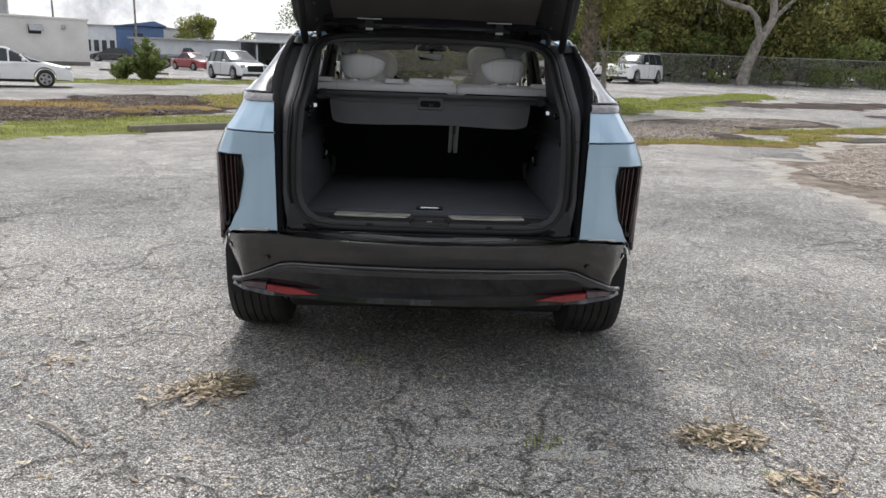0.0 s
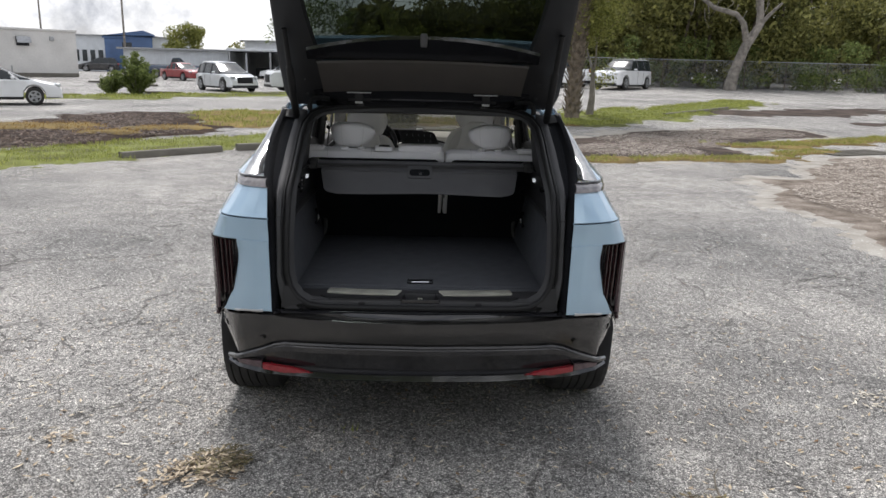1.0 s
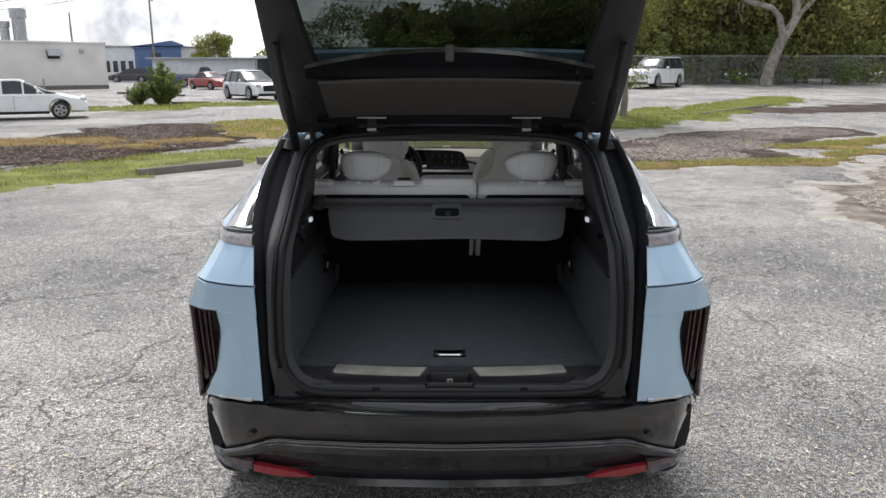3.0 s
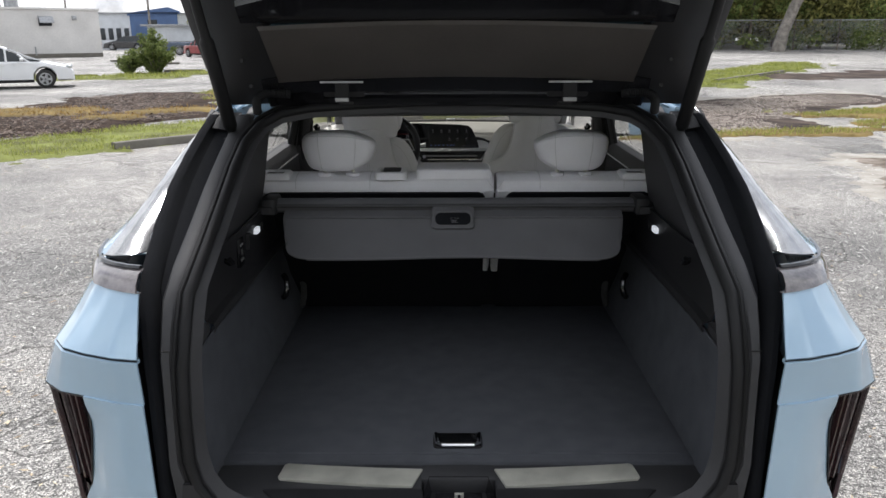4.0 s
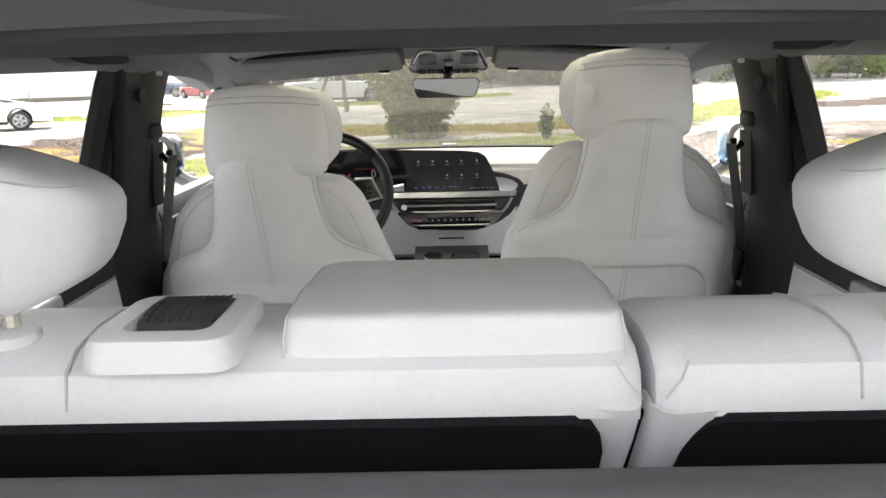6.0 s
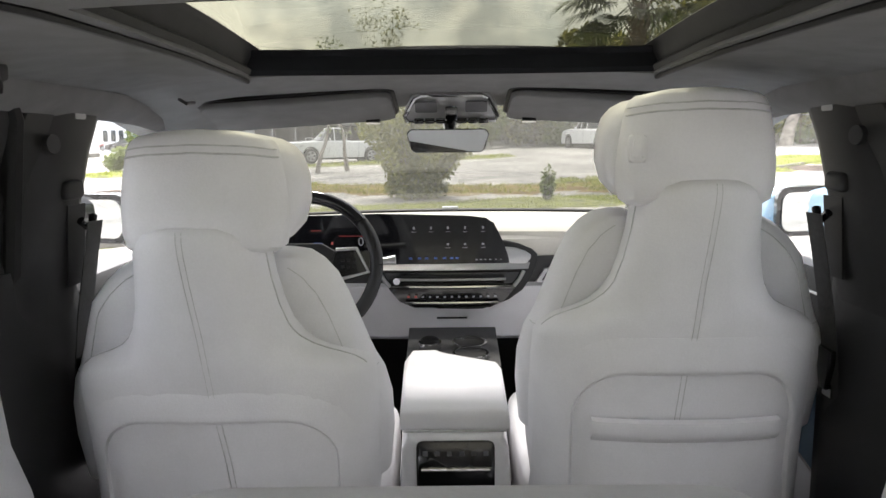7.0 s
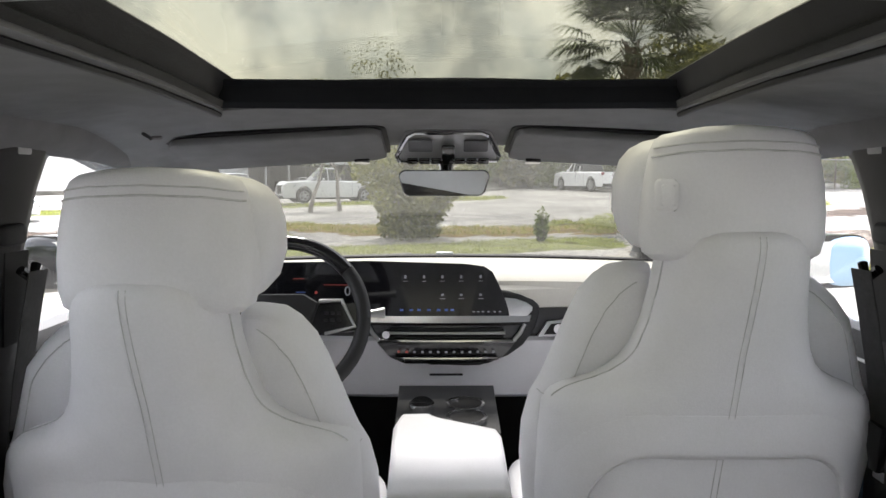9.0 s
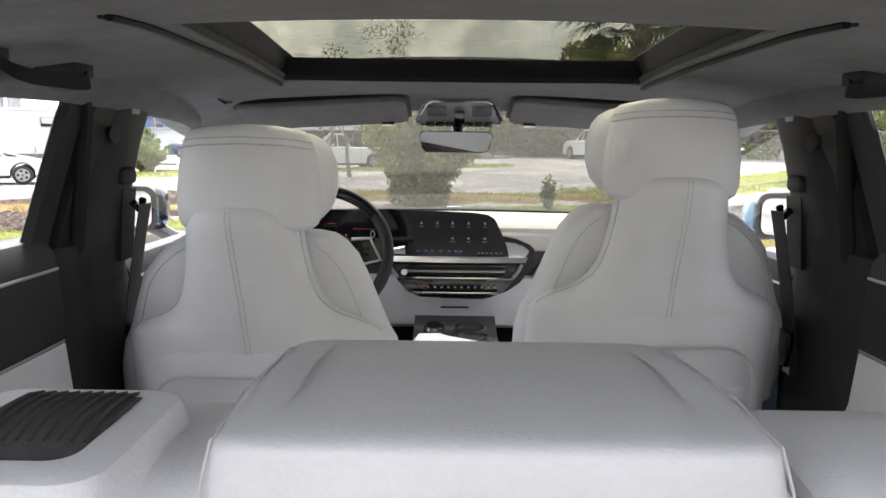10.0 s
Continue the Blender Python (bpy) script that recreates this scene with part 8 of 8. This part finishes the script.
    part("front_bumper", box(L / 2 - 0.10, L / 2 + 0.02, -W * 0.84, W * 0.84, 0.24, 0.40, 0.03), paint if kind == "sedan" else M["grain"], v)
    part("rear_bumper", box(-L / 2 - 0.02, -L / 2 + 0.10, -W * 0.84, W * 0.84, 0.26, 0.46, 0.03), paint if kind == "sedan" else M["grain"], v)
    gw, g0, g1 = (0.36, 0.47, 0.54) if kind == "sedan" else (0.5, 0.50, 0.50 * H)
    part("grille", box(L / 2 - 0.06, L / 2 + 0.012, -W * gw, W * gw, g0, g1, 0.02), M["rubber"] if kind != "suv" else M["chrome"], v)
    if kind == "pickup":
        part("cargo_bed", box(-L / 2 + 0.08, -L * 0.10, -W * 0.78, W * 0.78, belt - 0.02, belt + 0.012, 0.005), M["rubber"], v)
    return v


parked("sedan", "white sedan parked beside the lane", (-15.55, 25.1), 26, M["white_paint"], 4.5, 1.75, 1.43)
parked("crossover", "silver crossover parked on the far lot", (-11.2, 41.7), -50, M["silver_paint"], 4.7, 1.9, 1.68, "crossover")
parked("hatchback", "red car parked behind the silver one", (-19.6, 61.0), -40, M["red_paint"], 4.4, 1.8, 1.45)
parked("pickup_truck", "dark blue pickup parked on the far lot", (-22.2, 67.5), 16, M["navy_paint"], 5.6, 2.0, 1.85, "pickup")
parked("estate_car", "black SUV parked on the far lot", (-38.8, 91.0), 195, M["black_paint"], 4.7, 1.9, 1.70, "crossover")
parked("coupe", "dark red car parked on the far lot", (-45.0, 101.5), 190, M["red_paint"], 4.4, 1.8, 1.40)
parked("sedan", "white car parked by the shed", (-13.6, 74.0), 190, M["white_paint"], 4.5, 1.8, 1.42)
parked("large_suv", "white full-size SUV parked by the fence", (13.5, 46.4), 230, M["white_paint"], 5.4, 2.05, 1.93, "suv")
parked("pickup_truck", "pale grey pickup parked across the lane", (-6.1, 42.0), 205, M["silver_paint"], 5.6, 2.0, 1.9, "pickup")
parked("pickup_truck", "white truck parked near the trees", (9.4, 48.0), 112, M["white_paint"], 5.6, 2.0, 1.9, "pickup")

# ---- buildings ----
def building(name, label, x0, x1, y0, y1, h, wall, roof_over=0.25, parapet=True, turn=0.0):
    b = empty(name, ((x0 + x1) / 2, (y0 + y1) / 2, ground_z((x0 + x1) / 2, y0)), turn)
    tagged(b, label, "building")
    w, d = (x1 - x0) / 2, (y1 - y0) / 2
    for a in ((-w, w, -d, -d + 0.2), (-w, w, d - 0.2, d), (-w, -w + 0.2, -d + 0.2, d - 0.2), (w - 0.2, w, -d + 0.2, d - 0.2)):
        part("wall", box(*a, -0.3, h), wall, b, smooth=False)
    part("roof", box(-w - roof_over, w + roof_over, -d - roof_over, d + roof_over, h + 0.003, h + 0.18, 0.02), M["roofing"] if not parapet else M["stucco"], b)
    return b, w, d


bw, w, d = building("white_block_building", "white painted block building with a flat roof", -61.2, -31.2, 50.8, 68.8, 3.72, M["stucco"], 0.10, True, 41.3)
hood = part("vent_hood", sheet([[(x, y, z) for x in (10.35, 11.4)] for y, z in ((-d - 0.02, 3.25), (-d - 0.35, 3.2), (-d - 0.6, 2.85), (-d - 0.6, 2.72))], 0.03), M["galv"], bw, "grey wall vent hood")
part("vent_dark", box(10.4, 11.35, -d - 0.06, -d - 0.02, 2.5, 3.15), M["shade"], hood)
part("wall_lamp", box(12.9, 13.25, -d - 0.14, -d, 2.95, 3.3, 0.03), M["galv"], bw)
part("wall_pipe", tube([(9.9, -d - 0.05, 0.2), (9.9, -d - 0.05, 0.9)], 0.05, 8), M["galv"], bw)
part("base_course", box(-w, w, -d - 0.05, -d, -0.2, 0.35, 0.01), M["concrete"], bw)
for x, y, h, r in ((8.9, -d + 1.2, 2.6, 0.62), (7.9, -d + 1.6, 1.6, 0.42)):
    v = part("roof_fan", tube([(x, y, 3.8), (x, y, 3.8 + h * 0.7), (x, y, 3.8 + h * 0.72), (x, y, 3.8 + h)], [r * 0.8, r * 0.8, r, r], 18), M["galv"], bw, "grey roof exhaust fan")
    for k in range(3):
        bm = bmesh.new()
        add_disc_ring(bm, (x, y, 4.0 + k * h * 0.2), (0, 0, 1), r * 0.79, r * 0.86, 0.03, 18)
        part("fan_band", bm, M["galv"], v)
part("roof_duct", box(5.6, 6.6, -d + 2, -d + 3, 3.8, 4.6, 0.03), M["galv"], bw)

bb, w, d = building("blue_shed", "blue and white metal shed", -43.4, -33.6, 95, 112, 4.3, M["tin"], 0.3, False)
part("blue_front", box(-1.0, w + 0.05, -d - 0.15, -d - 0.02, 0.0, 4.5, 0.02), M["blue_wall"], bb, "blue metal front")
part("gable", slab([(-1.2, 4.4), (w - 1.0, 5.1), (w + 0.4, 4.6), (w + 0.4, 4.3), (-1.2, 4.1)], lambda u, v, e: (u, -d - 0.3 + e, v), 0.3), M["blue_wall"], bb)
for k in range(4):
    part("window", box(-4.9 + k * 1.0, -4.3 + k * 1.0, -d - 0.06, -d - 0.01, 1.2, 2.6, 0.02), M["car_glass"], bb)
part("window", box(1.2, 2.4, -d - 0.20, -d - 0.14, 2.9, 3.6, 0.02), M["car_glass"], bb)

lb, w, d = building("long_metal_shed", "long pale metal shed with an open carport", -29.3, -19.0, 74, 86, 2.55, M["tin"], 0.5, False)
for k in range(18):
    part("cladding_rib", box(-w + k * 0.58, -w + k * 0.58 + 0.06, -d - 0.04, -d - 0.003, 0.0, 2.65), M["tin"], lb, smooth=False)
cp = empty("carport", (-10.4, 76, ground_z(-10.4, 76)))
tagged(cp, "open steel carport with a pale flat roof", "carport")
part("roof", box(-8.5, 8.5, -3.2, 6, 2.62, 2.85, 0.03), M["tin"], cp)
for x in (-8.2, -4.2, 0.0, 4.2, 8.2):
    for y in (-3.0, 5.6):
        part("post", box(x - 0.07, x + 0.07, y - 0.07, y + 0.07, -0.3, 2.62), M["galv"], cp)
part("rear_wall", box(-8.4, 8.4, 5.7, 5.9, -0.3, 2.62), M["roofing"], cp)
for k in range(5):
    part("crate", box(-7 + k * 2.9, -5.2 + k * 2.9, 3.2, 5.0, -0.2, 1.0 + 0.3 * (k % 2), 0.03), M["shade"], cp)
fb, w, d = building("far_warehouse", "far pale warehouse with a low roof", -24, 18, 104, 125, 3.9, M["tin"], 0.6, False)
fb2, w, d = building("far_white_store", "far white store building", -80, -52, 108, 130, 5.0, M["stucco"], 0.3)

# low parking stops
for k, (x, y, t) in enumerate(((-17.5, 45.8, 6), (-22.0, 50.5, 6), (-13.0, 36.0, 10), (-8.2, 37.5, 8))):
    ob = link("parking_stop", box(-0.9, 0.9, -0.08, 0.08, 0, 0.13, 0.03), M["concrete"])
    ob.matrix_world = pose(x, y, ground_z(x, y) + 0.002, 0, 0, t)
    tagged(ob, "low grey concrete parking stop", "parking stop", "parking stops")

# ---- poles and wires ----
def pole(x, y, h, label, arms=True):
    p = empty("utility_pole", (x, y, ground_z(x, y)))
    tagged(p, label, "utility pole", "utility poles")
    part("pole", tube([(0, 0, -0.3), (0, 0, h * 0.5), (0, 0, h)], [0.13, 0.11, 0.08], 10), M["bark"], p)
    if arms:
        for z, w in ((h - 0.4, 1.1), (h - 2.6, 0.8)):
            part("crossarm", box(-w, w, -0.06, 0.06, z - 0.06, z + 0.06, 0.01), M["timber"], p)
            for k in (-0.9, -0.4, 0.4, 0.9):
                part("insulator", tube([(k * w, 0, z + 0.06), (k * w, 0, z + 0.22)], 0.04, 6), M["galv"], p)
        part("transformer", tube([(0.3, -0.2, h - 4.2), (0.3, -0.2, h - 3.2)], 0.24, 12), M["galv"], p)
    return p


pole(-34.4, 88, 13.5, "tall timber utility pole with crossarms")
pole(-41.0, 82, 7.6, "plain timber pole beside the shed", False)
pole(-76.0, 120, 11.5, "far timber utility pole with crossarms")
wires = empty("overhead_wires", (0, 0, 0))
tagged(wires, "thin sagging overhead wires", "wires")
for k, (a, b) in enumerate((((-76, 120, 11.5), (-35.5, 88, 13.4)), ((-76, 120, 10.8), (-35.5, 88, 11.2)), ((-35.5, 88, 13.4), (30, 118, 12.5)), ((-35.5, 88, 11.2), (30, 118, 11.0)))):
    a, b = Vector(a), Vector(b)
    part("wire", tube([a + (b - a) * f - Vector((0, 0, 3.2 * f * (1 - f))) for f in spread(0, 1, 12)], 0.025, 4), M["rubber"], wires)

# ---- trees ----
def leaf_cloud(name, clumps, count, size, material, parent, seed, droop=0.0):
    """Many small leaves in uneven clumps (x, y, z, radius)."""
    r = np.random.RandomState(seed)
    w = np.array([c[3] ** 2 for c in clumps])
    pick = r.choice(len(clumps), count, p=w / w.sum())
    d = r.normal(size=(count, 3))
    d /= np.linalg.norm(d, axis=1)[:, None]
    rad = np.array([clumps[k][3] for k in pick]) * (0.35 + 0.65 * r.rand(count) ** 0.6)
    c = np.array([clumps[k][:3] for k in pick]) + d * rad[:, None] * np.array([1, 1, 0.8])
    c[:, 2] -= droop * rad * r.rand(count)
    a, b = r.normal(size=(count, 3)), r.normal(size=(count, 3))
    a /= np.linalg.norm(a, axis=1)[:, None]
    b -= a * (a * b).sum(1)[:, None]
    b /= np.linalg.norm(b, axis=1)[:, None]
    s = size * r.uniform(0.5, 1.4, count)[:, None]
    v = np.stack([c - a * s, c - b * s * 0.45, c + a * s, c + b * s * 0.45], 1).reshape(-1, 3)
    f = np.arange(4 * count).reshape(-1, 4)
    me = bpy.data.meshes.new(name)
    me.from_pydata(v.tolist(), [], f.tolist())
    return dress(name, me, material, parent, smooth=False)


def limb(bm, a, d, length, r, depth, rnd, tips, spread_=0.55, lift=0.1):
    pts, rs = [Vector(a)], [r]
    d = Vector(d).normalized()
    for k in range(4):
        d = (d + Vector((rnd.uniform(-1, 1), rnd.uniform(-1, 1), rnd.uniform(-0.6, 1) + lift)) * 0.20).normalized()
        pts.append(pts[-1] + d * length / 4)
        rs.append(r * (1 - 0.14 * (k + 1)))
    add_tube(bm, pts, rs, 7 if depth > 1 else 5)
    if depth == 0:
        tips.append(pts[-1])
        return
    tips.append(pts[-1])
    for k in range(2 + (rnd.random() > 0.55)):
        e = (d + Vector((rnd.uniform(-1, 1), rnd.uniform(-1, 1), rnd.uniform(-0.5, 0.8))) * spread_ * 1.5).normalized()
        limb(bm, pts[-1 - (k == 2)], e, length * rnd.uniform(0.6, 0.8), rs[-1] * 0.72, depth - 1, rnd, tips, spread_, lift)


def tree(name, label, at, h, r, leaves, leaf_size, material, seed, depth=3, bark="bark", clump=1.0, lean=(0, 0)):
    rnd = random.Random(seed)
    t = empty(name, (at[0], at[1], ground_z(*at)))
    tagged(t, label, "tree")
    bm, tips = bmesh.new(), []
    limb(bm, (0, 0, -0.2), (lean[0], lean[1], 1), h * 0.42, r, depth, rnd, tips)
    part("trunk", bm, M[bark], t)
    if leaves:
        cl = [(p.x + rnd.uniform(-0.4, 0.4), p.y + rnd.uniform(-0.4, 0.4), p.z + rnd.uniform(-0.3, 0.4), clump * rnd.uniform(0.5, 1.2)) for p in tips]
        leaf_cloud("crown", cl, leaves, leaf_size, M[material], t, seed)
    return t


def bush(name, label, at, w, h, leaves, size, material, seed, skirt=0):
    """Many upright whippy stems from one foot, with leaves all along them; skirt adds low shoots round the foot."""
    rnd = random.Random(seed)
    b = empty(name, (at[0], at[1], ground_z(*at)))
    tagged(b, label, "bush")
    bm, cl = bmesh.new(), []
    for k in range(46 + skirt):
        a, q = rnd.uniform(0, 6.28), rnd.random() ** 0.6
        top = h * rnd.uniform(0.55, 1.05) * (1.0 - 0.45 * q * q)
        reach = w / 2 * q
        if k >= 46:
            reach, top = w / 2 * rnd.uniform(0.1, 0.5), h * rnd.uniform(0.12, 0.4)
        p1 = Vector((0.45 * reach * math.cos(a), 0.45 * reach * math.sin(a), top * 0.45))
        p2 = Vector((reach * math.cos(a), reach * math.sin(a), top))
        foot = 0.1 if k < 46 else 0.75
        add_tube(bm, [(foot * p2.x, foot * p2.y, -0.03), p1.lerp(Vector((p2.x, p2.y, p1.z)), foot), p2], [0.02, 0.014, 0.005], 4)
        for f in (0.18, 0.4, 0.62, 0.82, 1.0):
            p = p1 * (f / 0.5) if f < 0.5 else p1 + (p2 - p1) * (f - 0.5) * 2
            if k >= 46:
                p = Vector((p2.x, p2.y, top * f))
            cl.append((p.x, p.y, p.z + 0.03, rnd.uniform(0.07, 0.17) * w / 2 + 0.05))
    part("stem", bm, M["bark"], b)
    leaf_cloud("foliage", cl, leaves, size, M[material], b, seed)
    return b


bush("bush", "dense green shrub on the verge", (-13.7, 34.3), 2.0, 1.95, 14000, 0.06, "leaf", 3)
bush("bush", "low green shrub beside the taller one", (-15.0, 34.4), 1.4, 0.95, 6000, 0.055, "leaf", 4)
bush("shrub", "tall loose green shrub ahead of the car", (-0.75, 18.8), 2.9, 3.0, 21000, 0.07, "leaf_yellow", 5, 30)
bush("shrub", "small weed shrub on the verge", (2.2, 17.2), 0.35, 0.75, 700, 0.05, "leaf", 6)

# palm beside the island, with its criss-cross boots
pal = empty("palm_tree", (5.25, 22.3, ground_z(5.25, 22.3)))
tagged(pal, "cabbage palm with criss-cross bark boots", "palm tree")
part("trunk", tube([(0, 0, -0.2), (0.05, 0, 1.5), (0.15, 0.1, 3.2), (0.2, 0.1, 5.0)], [0.26, 0.22, 0.21, 0.20], 14), M["palm_bark"], pal)
for k in range(170):
    z, a = 0.1 + 4.9 * k / 170, k * 2.39996
    o = Vector((lerp(z, [0, 1.5, 3.2, 5.0], [0, 0.05, 0.15, 0.2]), lerp(z, [0, 3.2], [0, 0.1]), z))
    u, q = Vector((math.cos(a), math.sin(a), 0)), Vector((-math.sin(a), math.cos(a), 0))
    base = [o + u * 0.19 + q * e + Vector((0, 0, f)) for e, f in ((-0.07, 0.0), (0.07, 0.0), (0.05, 0.05), (-0.05, 0.05))]
    tip = [o + u * 0.36 + q * (e * 0.5) + Vector((0, 0, 0.26 + f)) for e, f in ((-0.07, 0.0), (0.07, 0.0), (0.05, 0.03), (-0.05, 0.03))]
    part("leaf_boot", loft([base, tip]), M["palm_bark"], pal, smooth=False)


def fronds(parent, top, count, length, seed, material="leaf_palm"):
    rnd = random.Random(seed)
    vs, fs = [], []
    for k in range(count):
        a, el = k * 2.39996 + rnd.uniform(-0.2, 0.2), rnd.uniform(-0.6, 1.25)
        d = Vector((math.cos(a) * math.cos(el), math.sin(a) * math.cos(el), math.sin(el)))
        stem = length * rnd.uniform(0.45, 0.65)
        p = Vector(top) + d * stem
        side = d.cross(Vector((0, 0, 1))).normalized()
        up = side.cross(d)
        for j in range(22):
            b = radians(-105 + 210 * j / 21)
            e = (d * math.cos(b) + side * math.sin(b) + up * 0.12).normalized()
            l = length * 0.55 * (0.55 + 0.45 * math.cos(b)) * rnd.uniform(0.8, 1.1)
            w = 0.028
            n = e.cross(up).normalized()
            m, t = p + e * l * 0.6, p + e * l - Vector((0, 0, 0.28 * l))
            i = len(vs)
            vs += [p - n * w * 0.4, p + n * w * 0.4, m + n * w, m - n * w, t]
            fs += [(i, i + 1, i + 2, i + 3), (i + 3, i + 2, i + 4)]
        n = side * 0.018
        i = len(vs)
        vs += [Vector(top) - n, Vector(top) + n, p + n, p - n]
        fs.append((i, i + 1, i + 2, i + 3))
    return raw("fronds", vs, fs, M[material], parent)


fronds(pal, (0.2, 0.1, 5.2), 64, 2.5, 8)
tree("small_tree", "small leaning tree with thin green leaves", (6.1, 23.6), 4.2, 0.16, 5200, 0.06, "leaf_yellow", 12, 3, clump=0.7, lean=(0.25, 0.1))
# pale forked tree before the fence
ft = empty("forked_tree", (21.4, 48.2, ground_z(21.4, 48.2)))
tagged(ft, "pale bare forked tree before the fence", "tree")
bm = bmesh.new()
add_tube(bm, [(0, 0, -0.3), (0.25, 0, 1.2), (0.75, 0, 2.7), (1.0, 0, 3.3)], [0.46, 0.36, 0.33, 0.31], 10)
add_tube(bm, [(1.0, 0, 3.2), (1.7, 0.1, 4.4), (1.55, 0.1, 6.0), (1.2, 0.2, 7.8), (1.5, 0.2, 10)], [0.32, 0.27, 0.22, 0.18, 0.1], 8)
add_tube(bm, [(1.7, 0.1, 4.4), (2.4, 0.0, 5.2), (3.0, 0.0, 5.8)], [0.16, 0.12, 0.08], 7)
add_tube(bm, [(0.9, 0, 3.2), (0.55, 0, 4.4), (0.0, 0, 5.0), (-1.6, 0, 5.4), (-2.8, 0, 6.2), (-3.4, 0.1, 7.6)], [0.26, 0.21, 0.18, 0.15, 0.12, 0.07], 8)
rnd = random.Random(4)
for k in range(18):
    a = Vector((rnd.uniform(-3.2, 2.2), rnd.uniform(-0.3, 0.3), rnd.uniform(5.2, 8)))
    add_tube(bm, [a, a + Vector((rnd.uniform(-0.4, 0.4), rnd.uniform(-0.3, 0.3), -0.6)), a + Vector((rnd.uniform(-0.5, 0.5), 0, -1.3))], [0.03, 0.02, 0.01], 4)
part("trunk", bm, M["bark"], ft)
tree("bare_tree", "thin bare tree behind the lot", (-5.4, 47.5), 8.0, 0.16, 900, 0.08, "leaf_dark", 15, 4, clump=0.6)
tree("yard_tree", "yellow-green leafy tree behind the sheds", (-28.0, 96), 5.6, 0.3, 6500, 0.16, "leaf_yellow", 16, 3, clump=1.15)
for k, (x, y) in enumerate(((-5.2, 30.5), (-4.1, 31.5))):
    tree("young_tree", "slim young tree on the verge", (x, y), 4.6, 0.11, 2400, 0.06, "leaf", 20 + k, 3, clump=0.6)

# chain-link fence with creeper at the foot of the wood
fence = empty("chain_link_fence", (0, 0, 0))
tagged(fence, "galvanised chain-link fence before the wood", "fence")


def fence_p(f):
    x = 3.0 + 64 * f
    y = 51.5 - 3.5 * f
    return Vector((x, y, ground_z(x, y)))


for k in range(23):
    p = fence_p(k / 22)
    part("post", tube([p, p + Vector((0, 0, 2.0))], 0.035, 6), M["timber"], fence)
part("top_rail", tube([fence_p(f) + Vector((0, 0, 1.95)) for f in spread(0, 1, 22)], 0.025, 5), M["galv"], fence)
vs, fs = [], []
for k in range(760):
    f = k / 760
    for s in (-1, 1):
        a, b = fence_p(f), fence_p(min(1, max(0, f + s * 0.028)))
        q = Vector((0.0028, 0, 0))
        i = len(vs)
        vs += [a - q, a + q, b + q + Vector((0, 0, 1.95)), b - q + Vector((0, 0, 1.95))]
        fs.append((i, i + 1, i + 2, i + 3))
raw("mesh", vs, fs, M["galv"], fence)

# the wood
rnd = random.Random(77)
bm, cl, cl2 = bmesh.new(), [], []
for k in range(64):
    f = rnd.random()
    p = fence_p(f * 1.1 - 0.05) + Vector((rnd.uniform(-1, 1), 2.0 + 12 * rnd.random() ** 1.4, 0))
    h = rnd.uniform(5.0, 6.5) if p.x < 15 else rnd.uniform(7, 10.5)
    add_tube(bm, [p - Vector((0, 0, 0.3)), p + Vector((rnd.uniform(-0.8, 0.8), 0, h * 0.5)), p + Vector((rnd.uniform(-1.6, 1.6), 0, h))], [0.14, 0.10, 0.04], 6)
    for j in range(11):
        z = h * (0.12 + 0.9 * rnd.random())
        cl.append((p.x + rnd.uniform(-2.2, 2.2), p.y + rnd.uniform(-1.6, 1.6), p.z + z, rnd.uniform(0.8, 1.9)))
for k in range(150):
    p = fence_p(rnd.random() * 1.06 - 0.03) + Vector((0, rnd.uniform(-0.3, 1.8), 0))
    cl2.append((p.x, p.y, p.z + rnd.uniform(0.2, 3.2), rnd.uniform(0.5, 1.2)))
tagged(link("wood_trunks", bm, M["timber"]), "thin trunks inside the wood", "trees", kind="stuff")
tagged(leaf_cloud("wood_foliage", cl, 190000, 0.19, M["leaf_dark"], None, 40), "dense dark green wood", "trees", kind="stuff")
tagged(leaf_cloud("creeper", cl2, 34000, 0.12, M["leaf"], None, 41), "creeper and undergrowth along the fence", "undergrowth", kind="stuff")
cl3 = [(3.0 + 6 * k + rnd.uniform(-3, 3), 66 + rnd.uniform(-2, 6), ground_z(3 + 6 * k, 60) + rnd.uniform(0.5, 5.0 if k < 2 else 9.0), rnd.uniform(1.8, 3.2)) for k in range(-1, 15) for _ in range(9)]
tagged(leaf_cloud("deep_wood", cl3, 70000, 0.5, M["leaf_dark"], None, 42), "deep dark wood behind", "trees", kind="stuff")
cl4 = [(-150 + 7.5 * k + rnd.uniform(-3, 3), 150 + rnd.uniform(-8, 10), rnd.uniform(1.0, 4.6), rnd.uniform(1.5, 3.0)) for k in range(26) for _ in range(5)]
tagged(leaf_cloud("far_trees", cl4, 40000, 0.35, M["leaf_dark"], None, 43), "far line of trees", "trees", kind="stuff")
# wood behind the camera's back, seen only in reflections
cl5 = [(-44 + 4 * k + rnd.uniform(-2, 2), -25 + rnd.uniform(-4, 4), rnd.uniform(1, 11), rnd.uniform(1.6, 3.0)) for k in range(23) for _ in range(6)]
tagged(leaf_cloud("rear_trees", cl5, 27000, 0.36, M["leaf"], None, 44), "row of green trees across the lot", "trees", kind="stuff")
